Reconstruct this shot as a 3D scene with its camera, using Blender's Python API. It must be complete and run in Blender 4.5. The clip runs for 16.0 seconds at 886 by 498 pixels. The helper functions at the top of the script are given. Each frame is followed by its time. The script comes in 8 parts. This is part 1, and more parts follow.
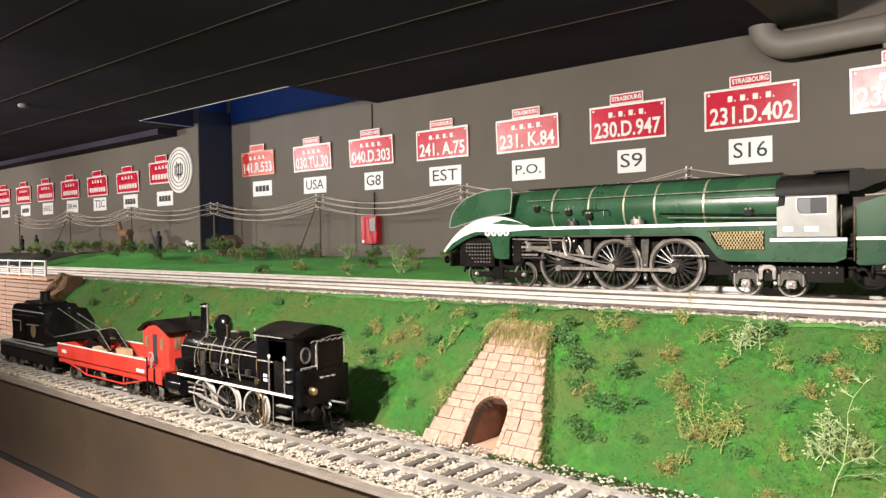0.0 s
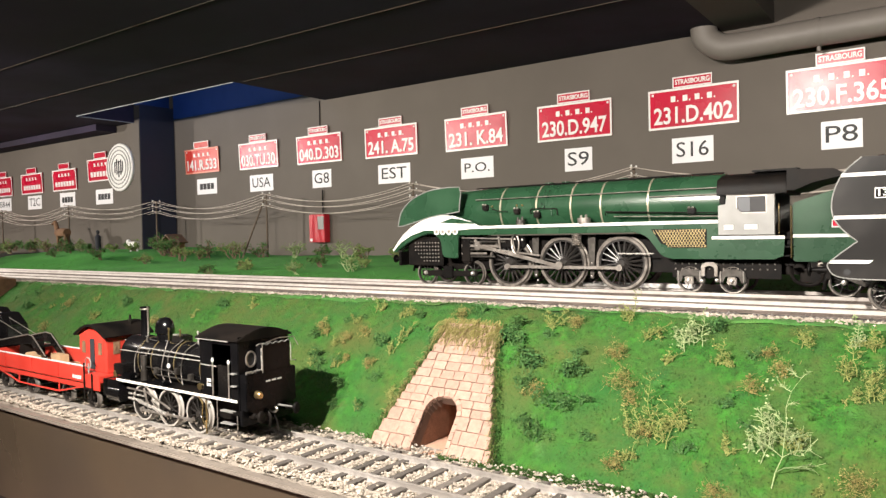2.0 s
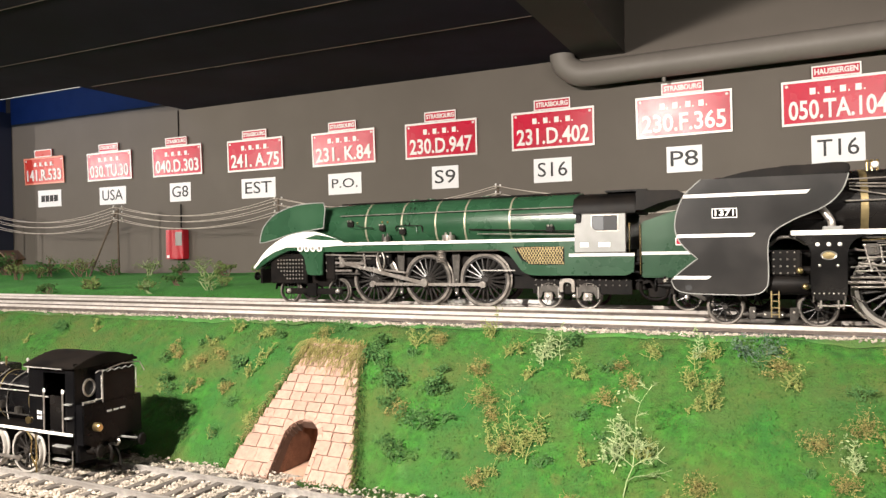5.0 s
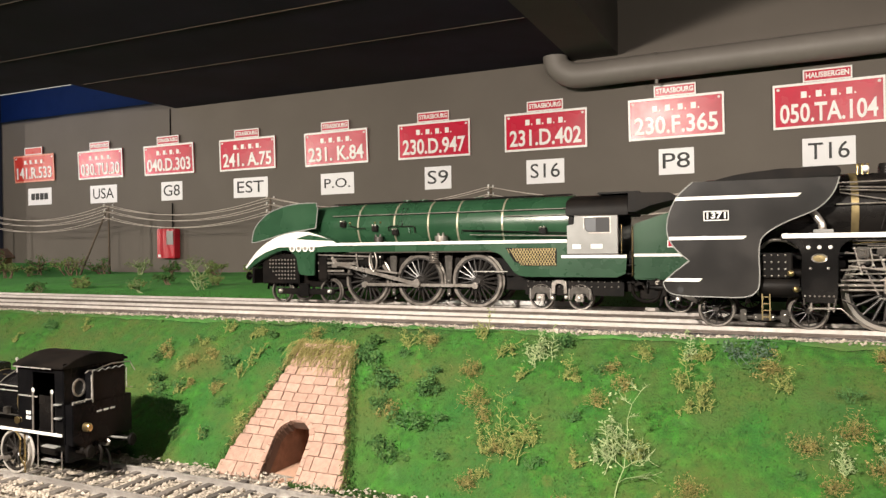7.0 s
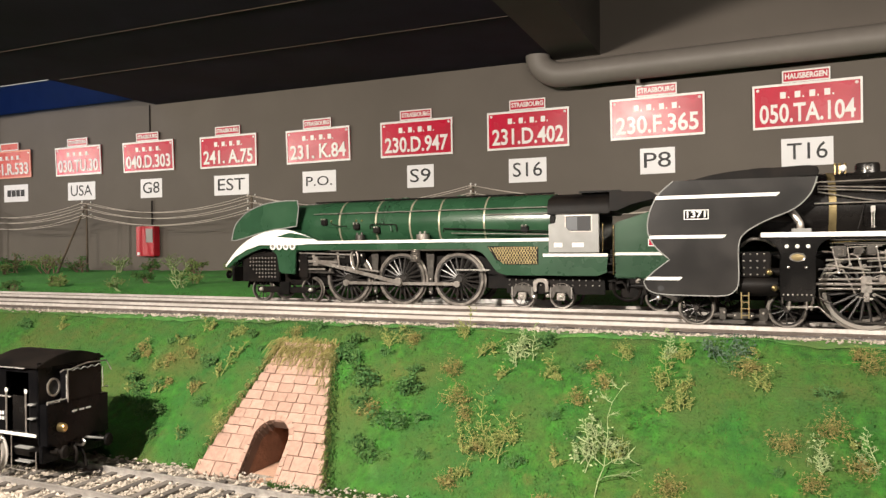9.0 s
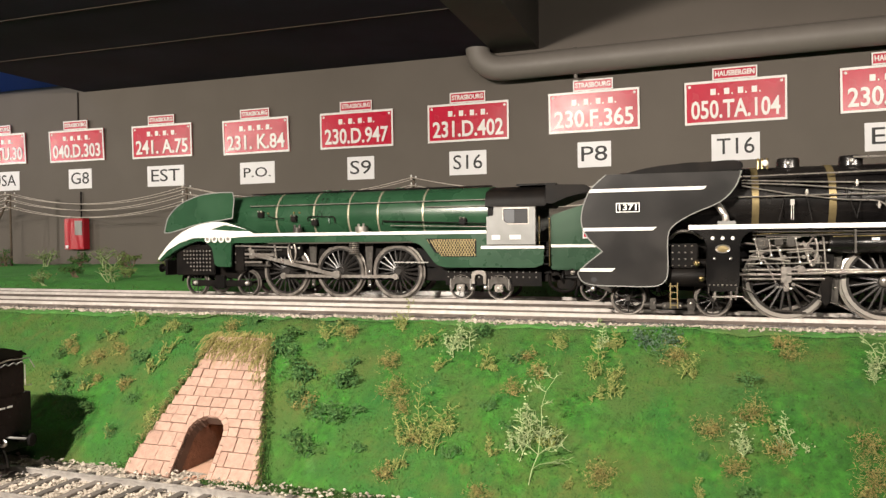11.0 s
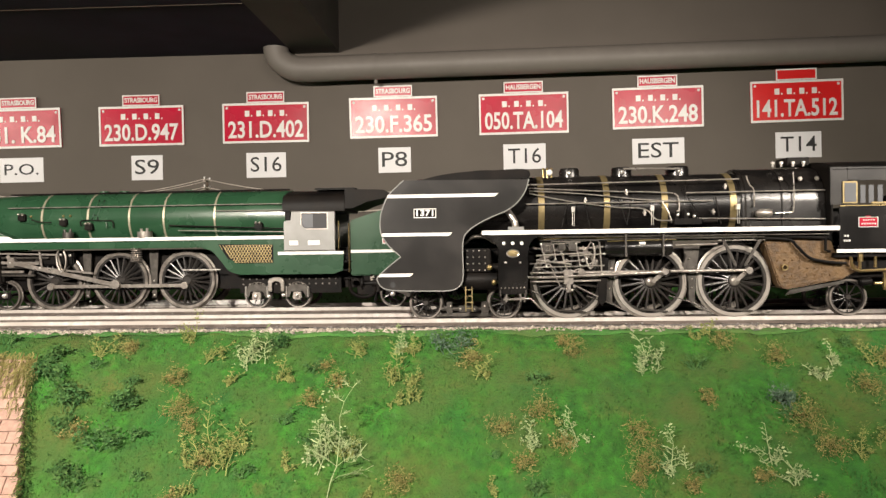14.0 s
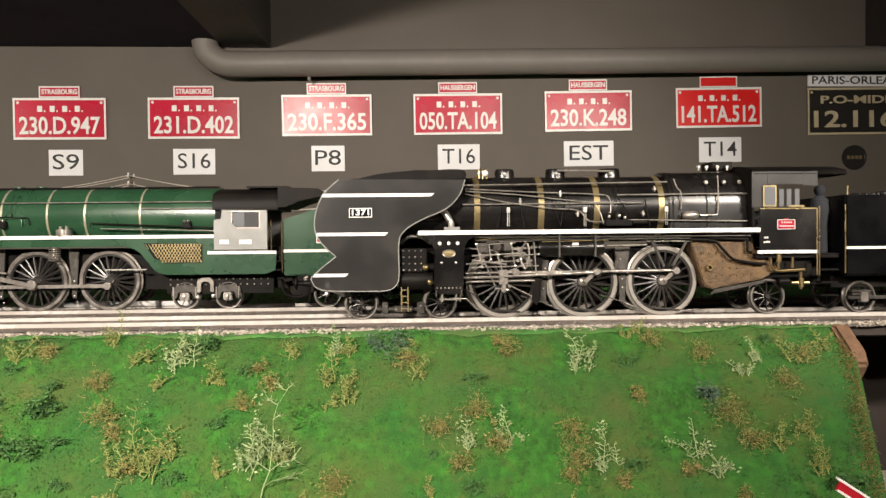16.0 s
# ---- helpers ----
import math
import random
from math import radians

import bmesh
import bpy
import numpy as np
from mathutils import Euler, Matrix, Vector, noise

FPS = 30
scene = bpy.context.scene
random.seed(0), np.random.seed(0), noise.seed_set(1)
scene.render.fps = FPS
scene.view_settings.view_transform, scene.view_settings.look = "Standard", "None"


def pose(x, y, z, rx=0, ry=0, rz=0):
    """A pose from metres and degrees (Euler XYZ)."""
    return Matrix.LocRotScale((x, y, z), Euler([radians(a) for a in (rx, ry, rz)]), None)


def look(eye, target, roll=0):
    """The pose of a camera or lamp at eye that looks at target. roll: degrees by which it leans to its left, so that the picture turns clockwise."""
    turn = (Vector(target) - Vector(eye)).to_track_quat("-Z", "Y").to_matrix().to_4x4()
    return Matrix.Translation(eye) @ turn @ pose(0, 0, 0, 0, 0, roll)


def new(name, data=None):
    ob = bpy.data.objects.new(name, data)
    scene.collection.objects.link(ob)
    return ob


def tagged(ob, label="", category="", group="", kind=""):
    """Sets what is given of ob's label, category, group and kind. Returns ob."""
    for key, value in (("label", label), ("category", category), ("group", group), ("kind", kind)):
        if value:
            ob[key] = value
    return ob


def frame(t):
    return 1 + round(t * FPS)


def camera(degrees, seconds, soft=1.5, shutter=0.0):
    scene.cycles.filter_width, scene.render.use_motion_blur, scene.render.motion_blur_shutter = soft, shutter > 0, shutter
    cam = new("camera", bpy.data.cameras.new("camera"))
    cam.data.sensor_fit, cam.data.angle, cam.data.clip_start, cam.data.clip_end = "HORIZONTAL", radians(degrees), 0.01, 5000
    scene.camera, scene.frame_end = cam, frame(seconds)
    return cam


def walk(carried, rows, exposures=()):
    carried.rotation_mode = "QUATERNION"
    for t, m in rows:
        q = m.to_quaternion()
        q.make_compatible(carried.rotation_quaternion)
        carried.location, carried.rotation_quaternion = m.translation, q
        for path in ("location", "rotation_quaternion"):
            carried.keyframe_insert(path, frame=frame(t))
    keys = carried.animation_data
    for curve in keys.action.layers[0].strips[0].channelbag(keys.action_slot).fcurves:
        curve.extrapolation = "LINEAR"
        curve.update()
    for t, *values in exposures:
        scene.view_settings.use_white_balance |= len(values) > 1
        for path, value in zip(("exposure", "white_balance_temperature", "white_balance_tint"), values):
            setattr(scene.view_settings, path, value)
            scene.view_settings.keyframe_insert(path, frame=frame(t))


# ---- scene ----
cam = camera(63.9, 16.0, soft=1.4)
PATH = [
    (0, (1.966, -5.646, 1.193), (0.693, -4.104, 1.156), -0.90),
    (0.5, (1.950, -5.649, 1.191), (0.594, -4.179, 1.163), -1.02),
    (1, (1.947, -5.641, 1.191), (0.549, -4.213, 1.125), -1.21),
    (1.5, (1.957, -5.635, 1.184), (0.671, -4.102, 1.172), -0.49),
    (2, (1.960, -5.627, 1.201), (0.798, -4.000, 1.154), -1.16),
    (2.5, (1.958, -5.612, 1.203), (0.890, -3.922, 1.181), -1.16),
    (3, (1.958, -5.598, 1.198), (0.976, -3.855, 1.182), -1.02),
    (3.5, (1.959, -5.588, 1.199), (1.026, -3.819, 1.181), -0.96),
    (4, (1.962, -5.584, 1.201), (1.058, -3.800, 1.189), -1.18),
    (4.5, (1.963, -5.580, 1.202), (1.096, -3.778, 1.195), -1.30),
    (7, (1.961, -5.580, 1.205), (1.132, -3.760, 1.198), -0.72),
    (7.5, (1.961, -5.574, 1.203), (1.135, -3.753, 1.203), -0.68),
    (8, (1.959, -5.571, 1.202), (1.149, -3.743, 1.197), -0.75),
    (10.5, (1.976, -5.569, 1.205), (1.271, -3.697, 1.180), -0.30),
    (11, (1.982, -5.566, 1.204), (1.346, -3.670, 1.169), -0.67),
    (11.5, (1.989, -5.559, 1.204), (1.436, -3.638, 1.169), -0.94),
    (12, (1.991, -5.561, 1.204), (1.528, -3.615, 1.185), -0.81),
    (12.5, (1.991, -5.552, 1.207), (1.604, -3.591, 1.176), -0.96),
    (13, (1.995, -5.536, 1.207), (1.729, -3.554, 1.170), -0.99),
    (13.5, (1.994, -5.519, 1.207), (1.844, -3.525, 1.161), -0.86),
    (14, (1.992, -5.518, 1.208), (1.893, -3.521, 1.178), -0.80),
    (14.5, (1.990, -5.510, 1.207), (1.933, -3.511, 1.182), -0.54),
    (15, (1.986, -5.510, 1.207), (1.998, -3.511, 1.172), -0.57),
    (15.5, (1.985, -5.504, 1.208), (2.040, -3.505, 1.167), -0.65),
    (16, (1.981, -5.509, 1.209), (2.071, -3.512, 1.176), -0.54),
]
walk(cam, [(t, look(eye, target, roll)) for t, eye, target, roll in PATH], exposures=[(0, 0.36, 6150, 10), (4.6, 0.36, 6150, 10), (6.9, 0.04, 6350, 10), (16, 0.0, 6350, 10)])

# ---- light ----
world = bpy.data.worlds.new("world")
scene.world = world
world.use_nodes = True
world.node_tree.nodes["Background"].inputs[0].default_value = (0.55, 0.5, 0.5, 1)
world.node_tree.nodes["Background"].inputs[1].default_value = 0.02


def spot(x, y, z, tx, ty, tz, watts, angle=110, radius=0.05, color=(1.0, 0.885, 0.75)):
    lamp = bpy.data.lights.new("spot_lamp", "SPOT")
    lamp.energy, lamp.spot_size, lamp.spot_blend = watts, radians(angle), 0.6
    lamp.shadow_soft_size, lamp.color = radius, color
    ob = new("spot_lamp", lamp)
    ob.matrix_world = look((x, y, z), (tx, ty, tz))
    return ob


spot(0.05, -6.3, 2.45, 0.5, -2.6, 1.02, 330, 118)
spot(0.42, -6.2, 2.53, 0.0, -1.8, 1.12, 860, 104)
spot(-4.6, -5.7, 2.45, -4.2, -1.0, 1.2, 250, 128)
spot(3.3, -6.6, 2.45, 3.0, -2.6, 1.0, 275, 100)
spot(4.8, -5.8, 2.55, 2.6, 0.0, 0.6, 430, 46)
spot(4.4, -5.8, 2.45, 3.6, -2.6, 0.9, 225, 90)
spot(-6.6, -6.4, 2.40, -6.2, -2.6, 0.9, 820, 96)
spot(-10.8, -5.6, 2.40, -9.4, -0.8, 1.3, 760, 112)
spot(-15.6, -5.6, 2.40, -15.6, -0.5, 1.5, 1050, 100)
glow = bpy.data.lights.new("recess_lamp", "AREA")
glow.shape, glow.size, glow.size_y, glow.energy, glow.color = "RECTANGLE", 2.6, 0.3, 6, (0.5, 0.62, 1.0)
new("recess_lamp", glow).matrix_world = look((-5.3, -0.7, 3.28), (-5.3, -0.65, 2.0))


# ---- materials ----
def mat(name, color, rough=0.6, metal=0.0, vary=0.12, scale=18.0, bump=0.0, bump_scale=120.0, second=None, mix_scale=4.0, coat=0.0, shine=0.5):
    m = bpy.data.materials.new(name)
    m.use_nodes = True
    nt = m.node_tree
    b = nt.nodes["Principled BSDF"]
    co = nt.nodes.new("ShaderNodeTexCoord")
    n1 = nt.nodes.new("ShaderNodeTexNoise")
    n1.inputs["Scale"].default_value, n1.inputs["Detail"].default_value = scale, 6
    n2 = nt.nodes.new("ShaderNodeTexNoise")
    n2.inputs["Scale"].default_value, n2.inputs["Detail"].default_value = mix_scale, 4
    for n in (n1, n2):
        nt.links.new(co.outputs["Object"], n.inputs["Vector"])
    ramp = nt.nodes.new("ShaderNodeValToRGB")
    ramp.color_ramp.elements[0].position, ramp.color_ramp.elements[1].position = 0.3, 0.7
    ramp.color_ramp.elements[0].color = (*[c * (1 - vary) for c in color], 1)
    ramp.color_ramp.elements[1].color = (*[min(1, c * (1 + vary)) for c in color], 1)
    nt.links.new(n1.outputs["Fac"], ramp.inputs["Fac"])
    out = ramp.outputs["Color"]
    other = second or [c * (1 - vary) for c in color]
    mixer = nt.nodes.new("ShaderNodeMix")
    mixer.data_type = "RGBA"
    mask = nt.nodes.new("ShaderNodeValToRGB")
    mask.color_ramp.elements[0].position, mask.color_ramp.elements[1].position = (0.42, 0.66)
    nt.links.new(n2.outputs["Fac"], mask.inputs["Fac"])
    nt.links.new(mask.outputs["Color"], mixer.inputs["Factor"])
    nt.links.new(out, mixer.inputs["A"])
    mixer.inputs["B"].default_value = (*other, 1)
    nt.links.new(mixer.outputs["Result"], b.inputs["Base Color"])
    b.inputs["Roughness"].default_value, b.inputs["Metallic"].default_value = rough, metal
    b.inputs["Coat Weight"].default_value = coat
    b.inputs["Specular IOR Level"].default_value = shine
    if rough < 0.7:
        rr = nt.nodes.new("ShaderNodeMapRange")
        rr.inputs["To Min"].default_value, rr.inputs["To Max"].default_value = max(0.03, rough - 0.1), min(1, rough + 0.12)
        nt.links.new(n2.outputs["Fac"], rr.inputs["Value"])
        nt.links.new(rr.outputs["Result"], b.inputs["Roughness"])
    if bump:
        n3 = nt.nodes.new("ShaderNodeTexNoise")
        n3.inputs["Scale"].default_value, n3.inputs["Detail"].default_value = bump_scale, 5
        nt.links.new(co.outputs["Object"], n3.inputs["Vector"])
        bm_ = nt.nodes.new("ShaderNodeBump")
        bm_.inputs["Strength"].default_value, bm_.inputs["Distance"].default_value = bump, 0.01
        nt.links.new(n3.outputs["Fac"], bm_.inputs["Height"])
        nt.links.new(bm_.outputs["Normal"], b.inputs["Normal"])
    return m


def random_mat(name, first, last, rough=0.8, bump=0.0, islands=True):
    """Colour spread over separate pieces: islands of a joined mesh, or whole objects."""
    m = mat(name, first, rough, bump=bump)
    nt = m.node_tree
    b = nt.nodes["Principled BSDF"]
    source = nt.nodes.new("ShaderNodeNewGeometry") if islands else nt.nodes.new("ShaderNodeObjectInfo")
    ramp = nt.nodes.new("ShaderNodeValToRGB")
    ramp.color_ramp.elements[0].color, ramp.color_ramp.elements[1].color = (*first, 1), (*last, 1)
    nt.links.new(source.outputs["Random Per Island" if islands else "Random"], ramp.inputs["Fac"])
    grain = nt.nodes.new("ShaderNodeMix")
    grain.data_type, grain.blend_type = "RGBA", "MULTIPLY"
    grain.inputs["Factor"].default_value = 0.5
    noise_node = nt.nodes.new("ShaderNodeTexNoise")
    noise_node.inputs["Scale"].default_value = 60
    co = nt.nodes.new("ShaderNodeTexCoord")
    nt.links.new(co.outputs["Object"], noise_node.inputs["Vector"])
    nt.links.new(ramp.outputs["Color"], grain.inputs["A"])
    nt.links.new(noise_node.outputs["Fac"], grain.inputs["B"])
    nt.links.new(grain.outputs["Result"], b.inputs["Base Color"])
    return m


WALL = mat("grey_wall_paint", (0.100, 0.085, 0.071), 0.75, vary=0.06, scale=3, bump=0.06, bump_scale=200, second=(0.090, 0.076, 0.063), mix_scale=0.8)
# wall grey cut to about 0.6, the beam's shade put into the colour
BEAM = mat("dark_beam_paint", (0.058, 0.05, 0.043), 0.75, vary=0.08, scale=3, bump=0.05, bump_scale=200)
NAVY = mat("navy_paint", (0.022, 0.024, 0.045), 0.7, vary=0.1, scale=4)
BLUE = mat("blue_paint", (0.02, 0.06, 0.22), 0.6, vary=0.1, scale=4)
CEIL = mat("black_ceiling_paint", (0.033, 0.026, 0.048), 0.85, vary=0.3, scale=1.5, second=(0.031, 0.026, 0.038), mix_scale=0.6, shine=0.15)
TRIM = mat("pale_trim", (0.35, 0.37, 0.4), 0.5)
FASCIA = mat("brown_grey_fascia", (0.062, 0.046, 0.031), 0.30, vary=0.08, scale=6, second=(0.046, 0.036, 0.028), mix_scale=1.2)
FLOOR = mat("floor_red_brown", (0.23, 0.13, 0.10), 0.4, vary=0.1, scale=3)
DARK = mat("dark_void", (0.03, 0.022, 0.018), 0.8)
RAIL = mat("rail_steel", (0.40, 0.375, 0.35), 0.42, 0.4, vary=0.25, scale=60, second=(0.27, 0.25, 0.23))
PALE_TYRE = mat("pale_bright_tyre", (0.48, 0.45, 0.41), 0.3, 0.3, vary=0.15, scale=40)
DUSTY_RAIL = mat("dusty_rail", (0.52, 0.485, 0.455), 0.6, 0.1, vary=0.2, scale=50, second=(0.40, 0.365, 0.335))
# dark flank colour stands for the shadow line below each rail head
RAIL_SIDE = mat("rusty_rail_side", (0.085, 0.068, 0.057), 0.8, vary=0.3, scale=60, second=(0.13, 0.105, 0.09), mix_scale=20)
SLEEPER = random_mat("weathered_sleeper", (0.085, 0.075, 0.066), (0.19, 0.165, 0.145), 0.85, 0.3, islands=False)
STONE = random_mat("pale_ballast", (0.34, 0.295, 0.24), (0.64, 0.565, 0.475), 0.9)
BALLAST = mat("ballast_bed", (0.34, 0.30, 0.25), 0.95, vary=0.35, scale=90, bump=0.7, bump_scale=160)
DUST = mat("grey_track_bed", (0.20, 0.183, 0.172), 0.9, vary=0.35, scale=45, bump=0.6, bump_scale=140, second=(0.12, 0.107, 0.098), mix_scale=9)
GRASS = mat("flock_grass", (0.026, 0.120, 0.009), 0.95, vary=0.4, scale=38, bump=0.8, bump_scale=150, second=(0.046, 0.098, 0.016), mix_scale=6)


def patches(m, color, scale, low, high, seed):
    """Lays irregular patches of another colour over a material."""
    nt = m.node_tree
    base = nt.nodes["Principled BSDF"].inputs["Base Color"]
    before = base.links[0].from_socket
    co, n, r, mx = (nt.nodes.new("ShaderNode" + k) for k in ("TexCoord", "TexNoise", "ValToRGB", "Mix"))
    n.noise_dimensions = "4D"
    n.inputs["W"].default_value, n.inputs["Scale"].default_value, n.inputs["Detail"].default_value, n.inputs["Roughness"].default_value = seed, scale, 8, 0.7
    r.color_ramp.elements[0].position, r.color_ramp.elements[1].position = low, high
    mx.data_type = "RGBA"
    nt.links.new(co.outputs["Object"], n.inputs["Vector"])
    nt.links.new(n.outputs["Fac"], r.inputs["Fac"])
    nt.links.new(r.outputs["Color"], mx.inputs["Factor"])
    nt.links.new(before, mx.inputs["A"])
    mx.inputs["B"].default_value = (*color, 1)
    nt.links.new(mx.outputs["Result"], base)


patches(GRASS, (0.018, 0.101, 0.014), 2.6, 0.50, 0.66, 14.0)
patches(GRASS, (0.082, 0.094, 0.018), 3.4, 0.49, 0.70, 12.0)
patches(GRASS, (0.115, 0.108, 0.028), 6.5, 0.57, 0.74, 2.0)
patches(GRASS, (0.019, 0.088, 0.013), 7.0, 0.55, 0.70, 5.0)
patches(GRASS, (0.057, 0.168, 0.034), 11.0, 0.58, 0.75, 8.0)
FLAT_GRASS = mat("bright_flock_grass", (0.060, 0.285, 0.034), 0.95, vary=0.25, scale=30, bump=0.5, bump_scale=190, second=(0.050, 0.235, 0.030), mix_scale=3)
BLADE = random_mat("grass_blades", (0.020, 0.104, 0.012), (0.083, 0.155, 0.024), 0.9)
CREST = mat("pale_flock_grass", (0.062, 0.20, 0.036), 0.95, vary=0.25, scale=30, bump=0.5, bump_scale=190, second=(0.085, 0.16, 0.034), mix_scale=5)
TAN = random_mat("tan_dry_tuft", (0.19, 0.165, 0.045), (0.37, 0.325, 0.11), 0.9)
STRAW = random_mat("straw_tuft", (0.18, 0.165, 0.05), (0.42, 0.385, 0.15), 0.9)
YELLOW_TWIG = random_mat("yellow_green_twigs", (0.13, 0.18, 0.035), (0.34, 0.36, 0.11), 0.9)
PALE_TWIG = random_mat("pale_grey_green_twigs", (0.18, 0.28, 0.10), (0.44, 0.51, 0.26), 0.9)
DARK_LEAF = random_mat("dark_leaves", (0.030, 0.115, 0.022), (0.095, 0.185, 0.040), 0.9)
BLUE_LEAF = random_mat("blue_grey_leaves", (0.055, 0.115, 0.07), (0.13, 0.20, 0.125), 0.9)
MID_LEAF = random_mat("mid_green_leaves", (0.035, 0.13, 0.03), (0.10, 0.21, 0.05), 0.9)
OLIVE_LEAF = random_mat("olive_leaves", (0.09, 0.17, 0.035), (0.24, 0.30, 0.09), 0.9)
BARK = mat("bark", (0.16, 0.11, 0.07), 0.9, vary=0.3, bump=0.3)
PINK = mat("pink_stone_block", (0.55, 0.34, 0.24), 0.85, vary=0.12, scale=30, bump=0.25, bump_scale=90, second=(0.48, 0.29, 0.20), mix_scale=9)
PINK_PIECE = random_mat("pink_stone_pieces", (0.42, 0.268, 0.206), (0.51, 0.33, 0.258), 0.85, 0.35, islands=False)
JOINT = mat("dark_joint", (0.17, 0.105, 0.078), 0.95)
TUNNEL = mat("tunnel_brick", (0.26, 0.13, 0.08), 0.9, vary=0.3, scale=30, bump=0.4)
BROWN_PIER = mat("brown_pier", (0.19, 0.105, 0.055), 0.9, vary=0.35, scale=25, bump=0.5, bump_scale=60, second=(0.11, 0.06, 0.034), mix_scale=12)
GREEN = mat("loco_green_enamel", (0.017, 0.055, 0.026), 0.27, vary=0.12, scale=14, second=(0.025, 0.071, 0.035), mix_scale=6, coat=0.15)
PALE_BAND = mat("pale_brass_band", (0.48, 0.43, 0.32), 0.4, 0.6, vary=0.2, scale=40)
BLACK = mat("gloss_black_enamel", (0.005, 0.0046, 0.0045), 0.25, vary=0.25, scale=20, second=(0.012, 0.0105, 0.0095), mix_scale=7)
SATIN = mat("satin_black_sheet", (0.0085, 0.0075, 0.007), 0.36, vary=0.3, scale=9, second=(0.019, 0.0165, 0.015), mix_scale=7, shine=0.42)
# sheen cut until the tank locomotive's rear looks unlit
TANK_BLACK = mat("deep_black_enamel", (0.0035, 0.0035, 0.004), 0.22, vary=0.3, scale=20, second=(0.0055, 0.0053, 0.0058), mix_scale=8, shine=0.12)
EDGE = mat("brown_grey_edge_strip", (0.20, 0.175, 0.15), 0.45, vary=0.15, second=(0.14, 0.12, 0.10), mix_scale=3)
MATT = mat("sooty_black", (0.005, 0.0045, 0.0043), 0.5, vary=0.3, scale=25, second=(0.012, 0.0095, 0.008), mix_scale=9, shine=0.1)
IRON = mat("dark_iron", (0.085, 0.078, 0.07), 0.42, 0.6, vary=0.3, scale=50, second=(0.04, 0.035, 0.03), mix_scale=20)
WHITE = mat("white_lining", (0.78, 0.76, 0.72), 0.5, vary=0.05)
GREYP = mat("grey_painted_metal", (0.25, 0.25, 0.24), 0.45, vary=0.1, second=(0.20, 0.20, 0.19))
STEEL = mat("worn_steel", (0.50, 0.46, 0.42), 0.30, 0.75, vary=0.25, scale=60, second=(0.28, 0.25, 0.22), mix_scale=25)
BRIGHT = mat("polished_steel", (0.80, 0.77, 0.72), 0.26, 0.68, vary=0.1, scale=40, second=(0.55, 0.52, 0.48), mix_scale=18)
TYRE = mat("steel_tyre", (0.38, 0.355, 0.32), 0.33, 0.5, vary=0.2, scale=30, second=(0.30, 0.27, 0.24), mix_scale=14)
ROD = mat("dark_rod_steel", (0.50, 0.46, 0.42), 0.30, 0.75, vary=0.3, scale=60, second=(0.26, 0.235, 0.21), mix_scale=22)
DARK_TYRE = mat("oily_tyre", (0.26, 0.235, 0.21), 0.35, 0.5, vary=0.3, scale=40, second=(0.07, 0.06, 0.052), mix_scale=18)
SPOKE = mat("black_wheel_enamel", (0.016, 0.0145, 0.0135), 0.32, vary=0.3, scale=30, second=(0.03, 0.026, 0.023), mix_scale=12, shine=0.5)
DARK_GROUND = mat("dark_earth", (0.028, 0.024, 0.019), 0.95, vary=0.3, scale=30, bump=0.5, bump_scale=80, second=(0.02, 0.03, 0.014), mix_scale=5)
GLOSS = mat("polished_black_enamel", (0.004, 0.004, 0.0045), 0.16, vary=0.3, scale=20, second=(0.007, 0.0066, 0.0066), mix_scale=8, shine=0.75, coat=0.3)
BRASS = mat("brass", (0.58, 0.44, 0.21), 0.28, 0.95, vary=0.15, scale=30)
BAND = mat("dull_brass_band", (0.30, 0.235, 0.115), 0.4, 0.7, vary=0.2, scale=40)
RED = mat("wagon_red", (0.52, 0.048, 0.032), 0.45, vary=0.1, second=(0.46, 0.03, 0.018))
PLATE_RED = mat("enamel_red", (0.46, 0.008, 0.036), 0.27, vary=0.08, scale=8, second=(0.37, 0.007, 0.028), mix_scale=5, bump=0.04, bump_scale=14, shine=0.32)
PLATE_BRIGHT = mat("bright_red_enamel", (0.60, 0.012, 0.012), 0.3, vary=0.06, scale=8)
PLATE_ORANGE = mat("orange_red_enamel", (0.50, 0.045, 0.035), 0.27, vary=0.06, scale=8)
PALE_ORANGE = mat("faded_orange_enamel", (0.66, 0.24, 0.17), 0.35, vary=0.08, scale=8)
PLATE_BLACK = mat("black_enamel", (0.02, 0.018, 0.017), 0.3)
LETTER = mat("cream_letter_paint", (0.70, 0.685, 0.67), 0.35, vary=0.05)
AGED = mat("aged_brass_letter", (0.50, 0.42, 0.28), 0.45, 0.2, vary=0.1)
PAPER = mat("white_card", (0.69, 0.68, 0.70), 0.45, vary=0.03)
INK = mat("black_ink", (0.02, 0.02, 0.022), 0.6)
RUST = mat("rust_brown", (0.085, 0.048, 0.019), 0.6, vary=0.4, scale=40, bump=0.5, bump_scale=120, second=(0.14, 0.082, 0.032), mix_scale=14)
COAL = random_mat("coal", (0.008, 0.008, 0.008), (0.03, 0.028, 0.026), 0.5)
PIPEGREY = mat("grey_pipe_paint", (0.15, 0.135, 0.12), 0.55, vary=0.05, bump=0.03)
WOOD = mat("pale_timber", (0.45, 0.30, 0.17), 0.8, vary=0.2, scale=20)
POLE = mat("brown_pole", (0.10, 0.075, 0.055), 0.85, vary=0.2, scale=40)
WIRE = mat("pale_wire", (0.50, 0.44, 0.39), 0.6)
BOX_RED = mat("alarm_red", (0.40, 0.008, 0.02), 0.35)
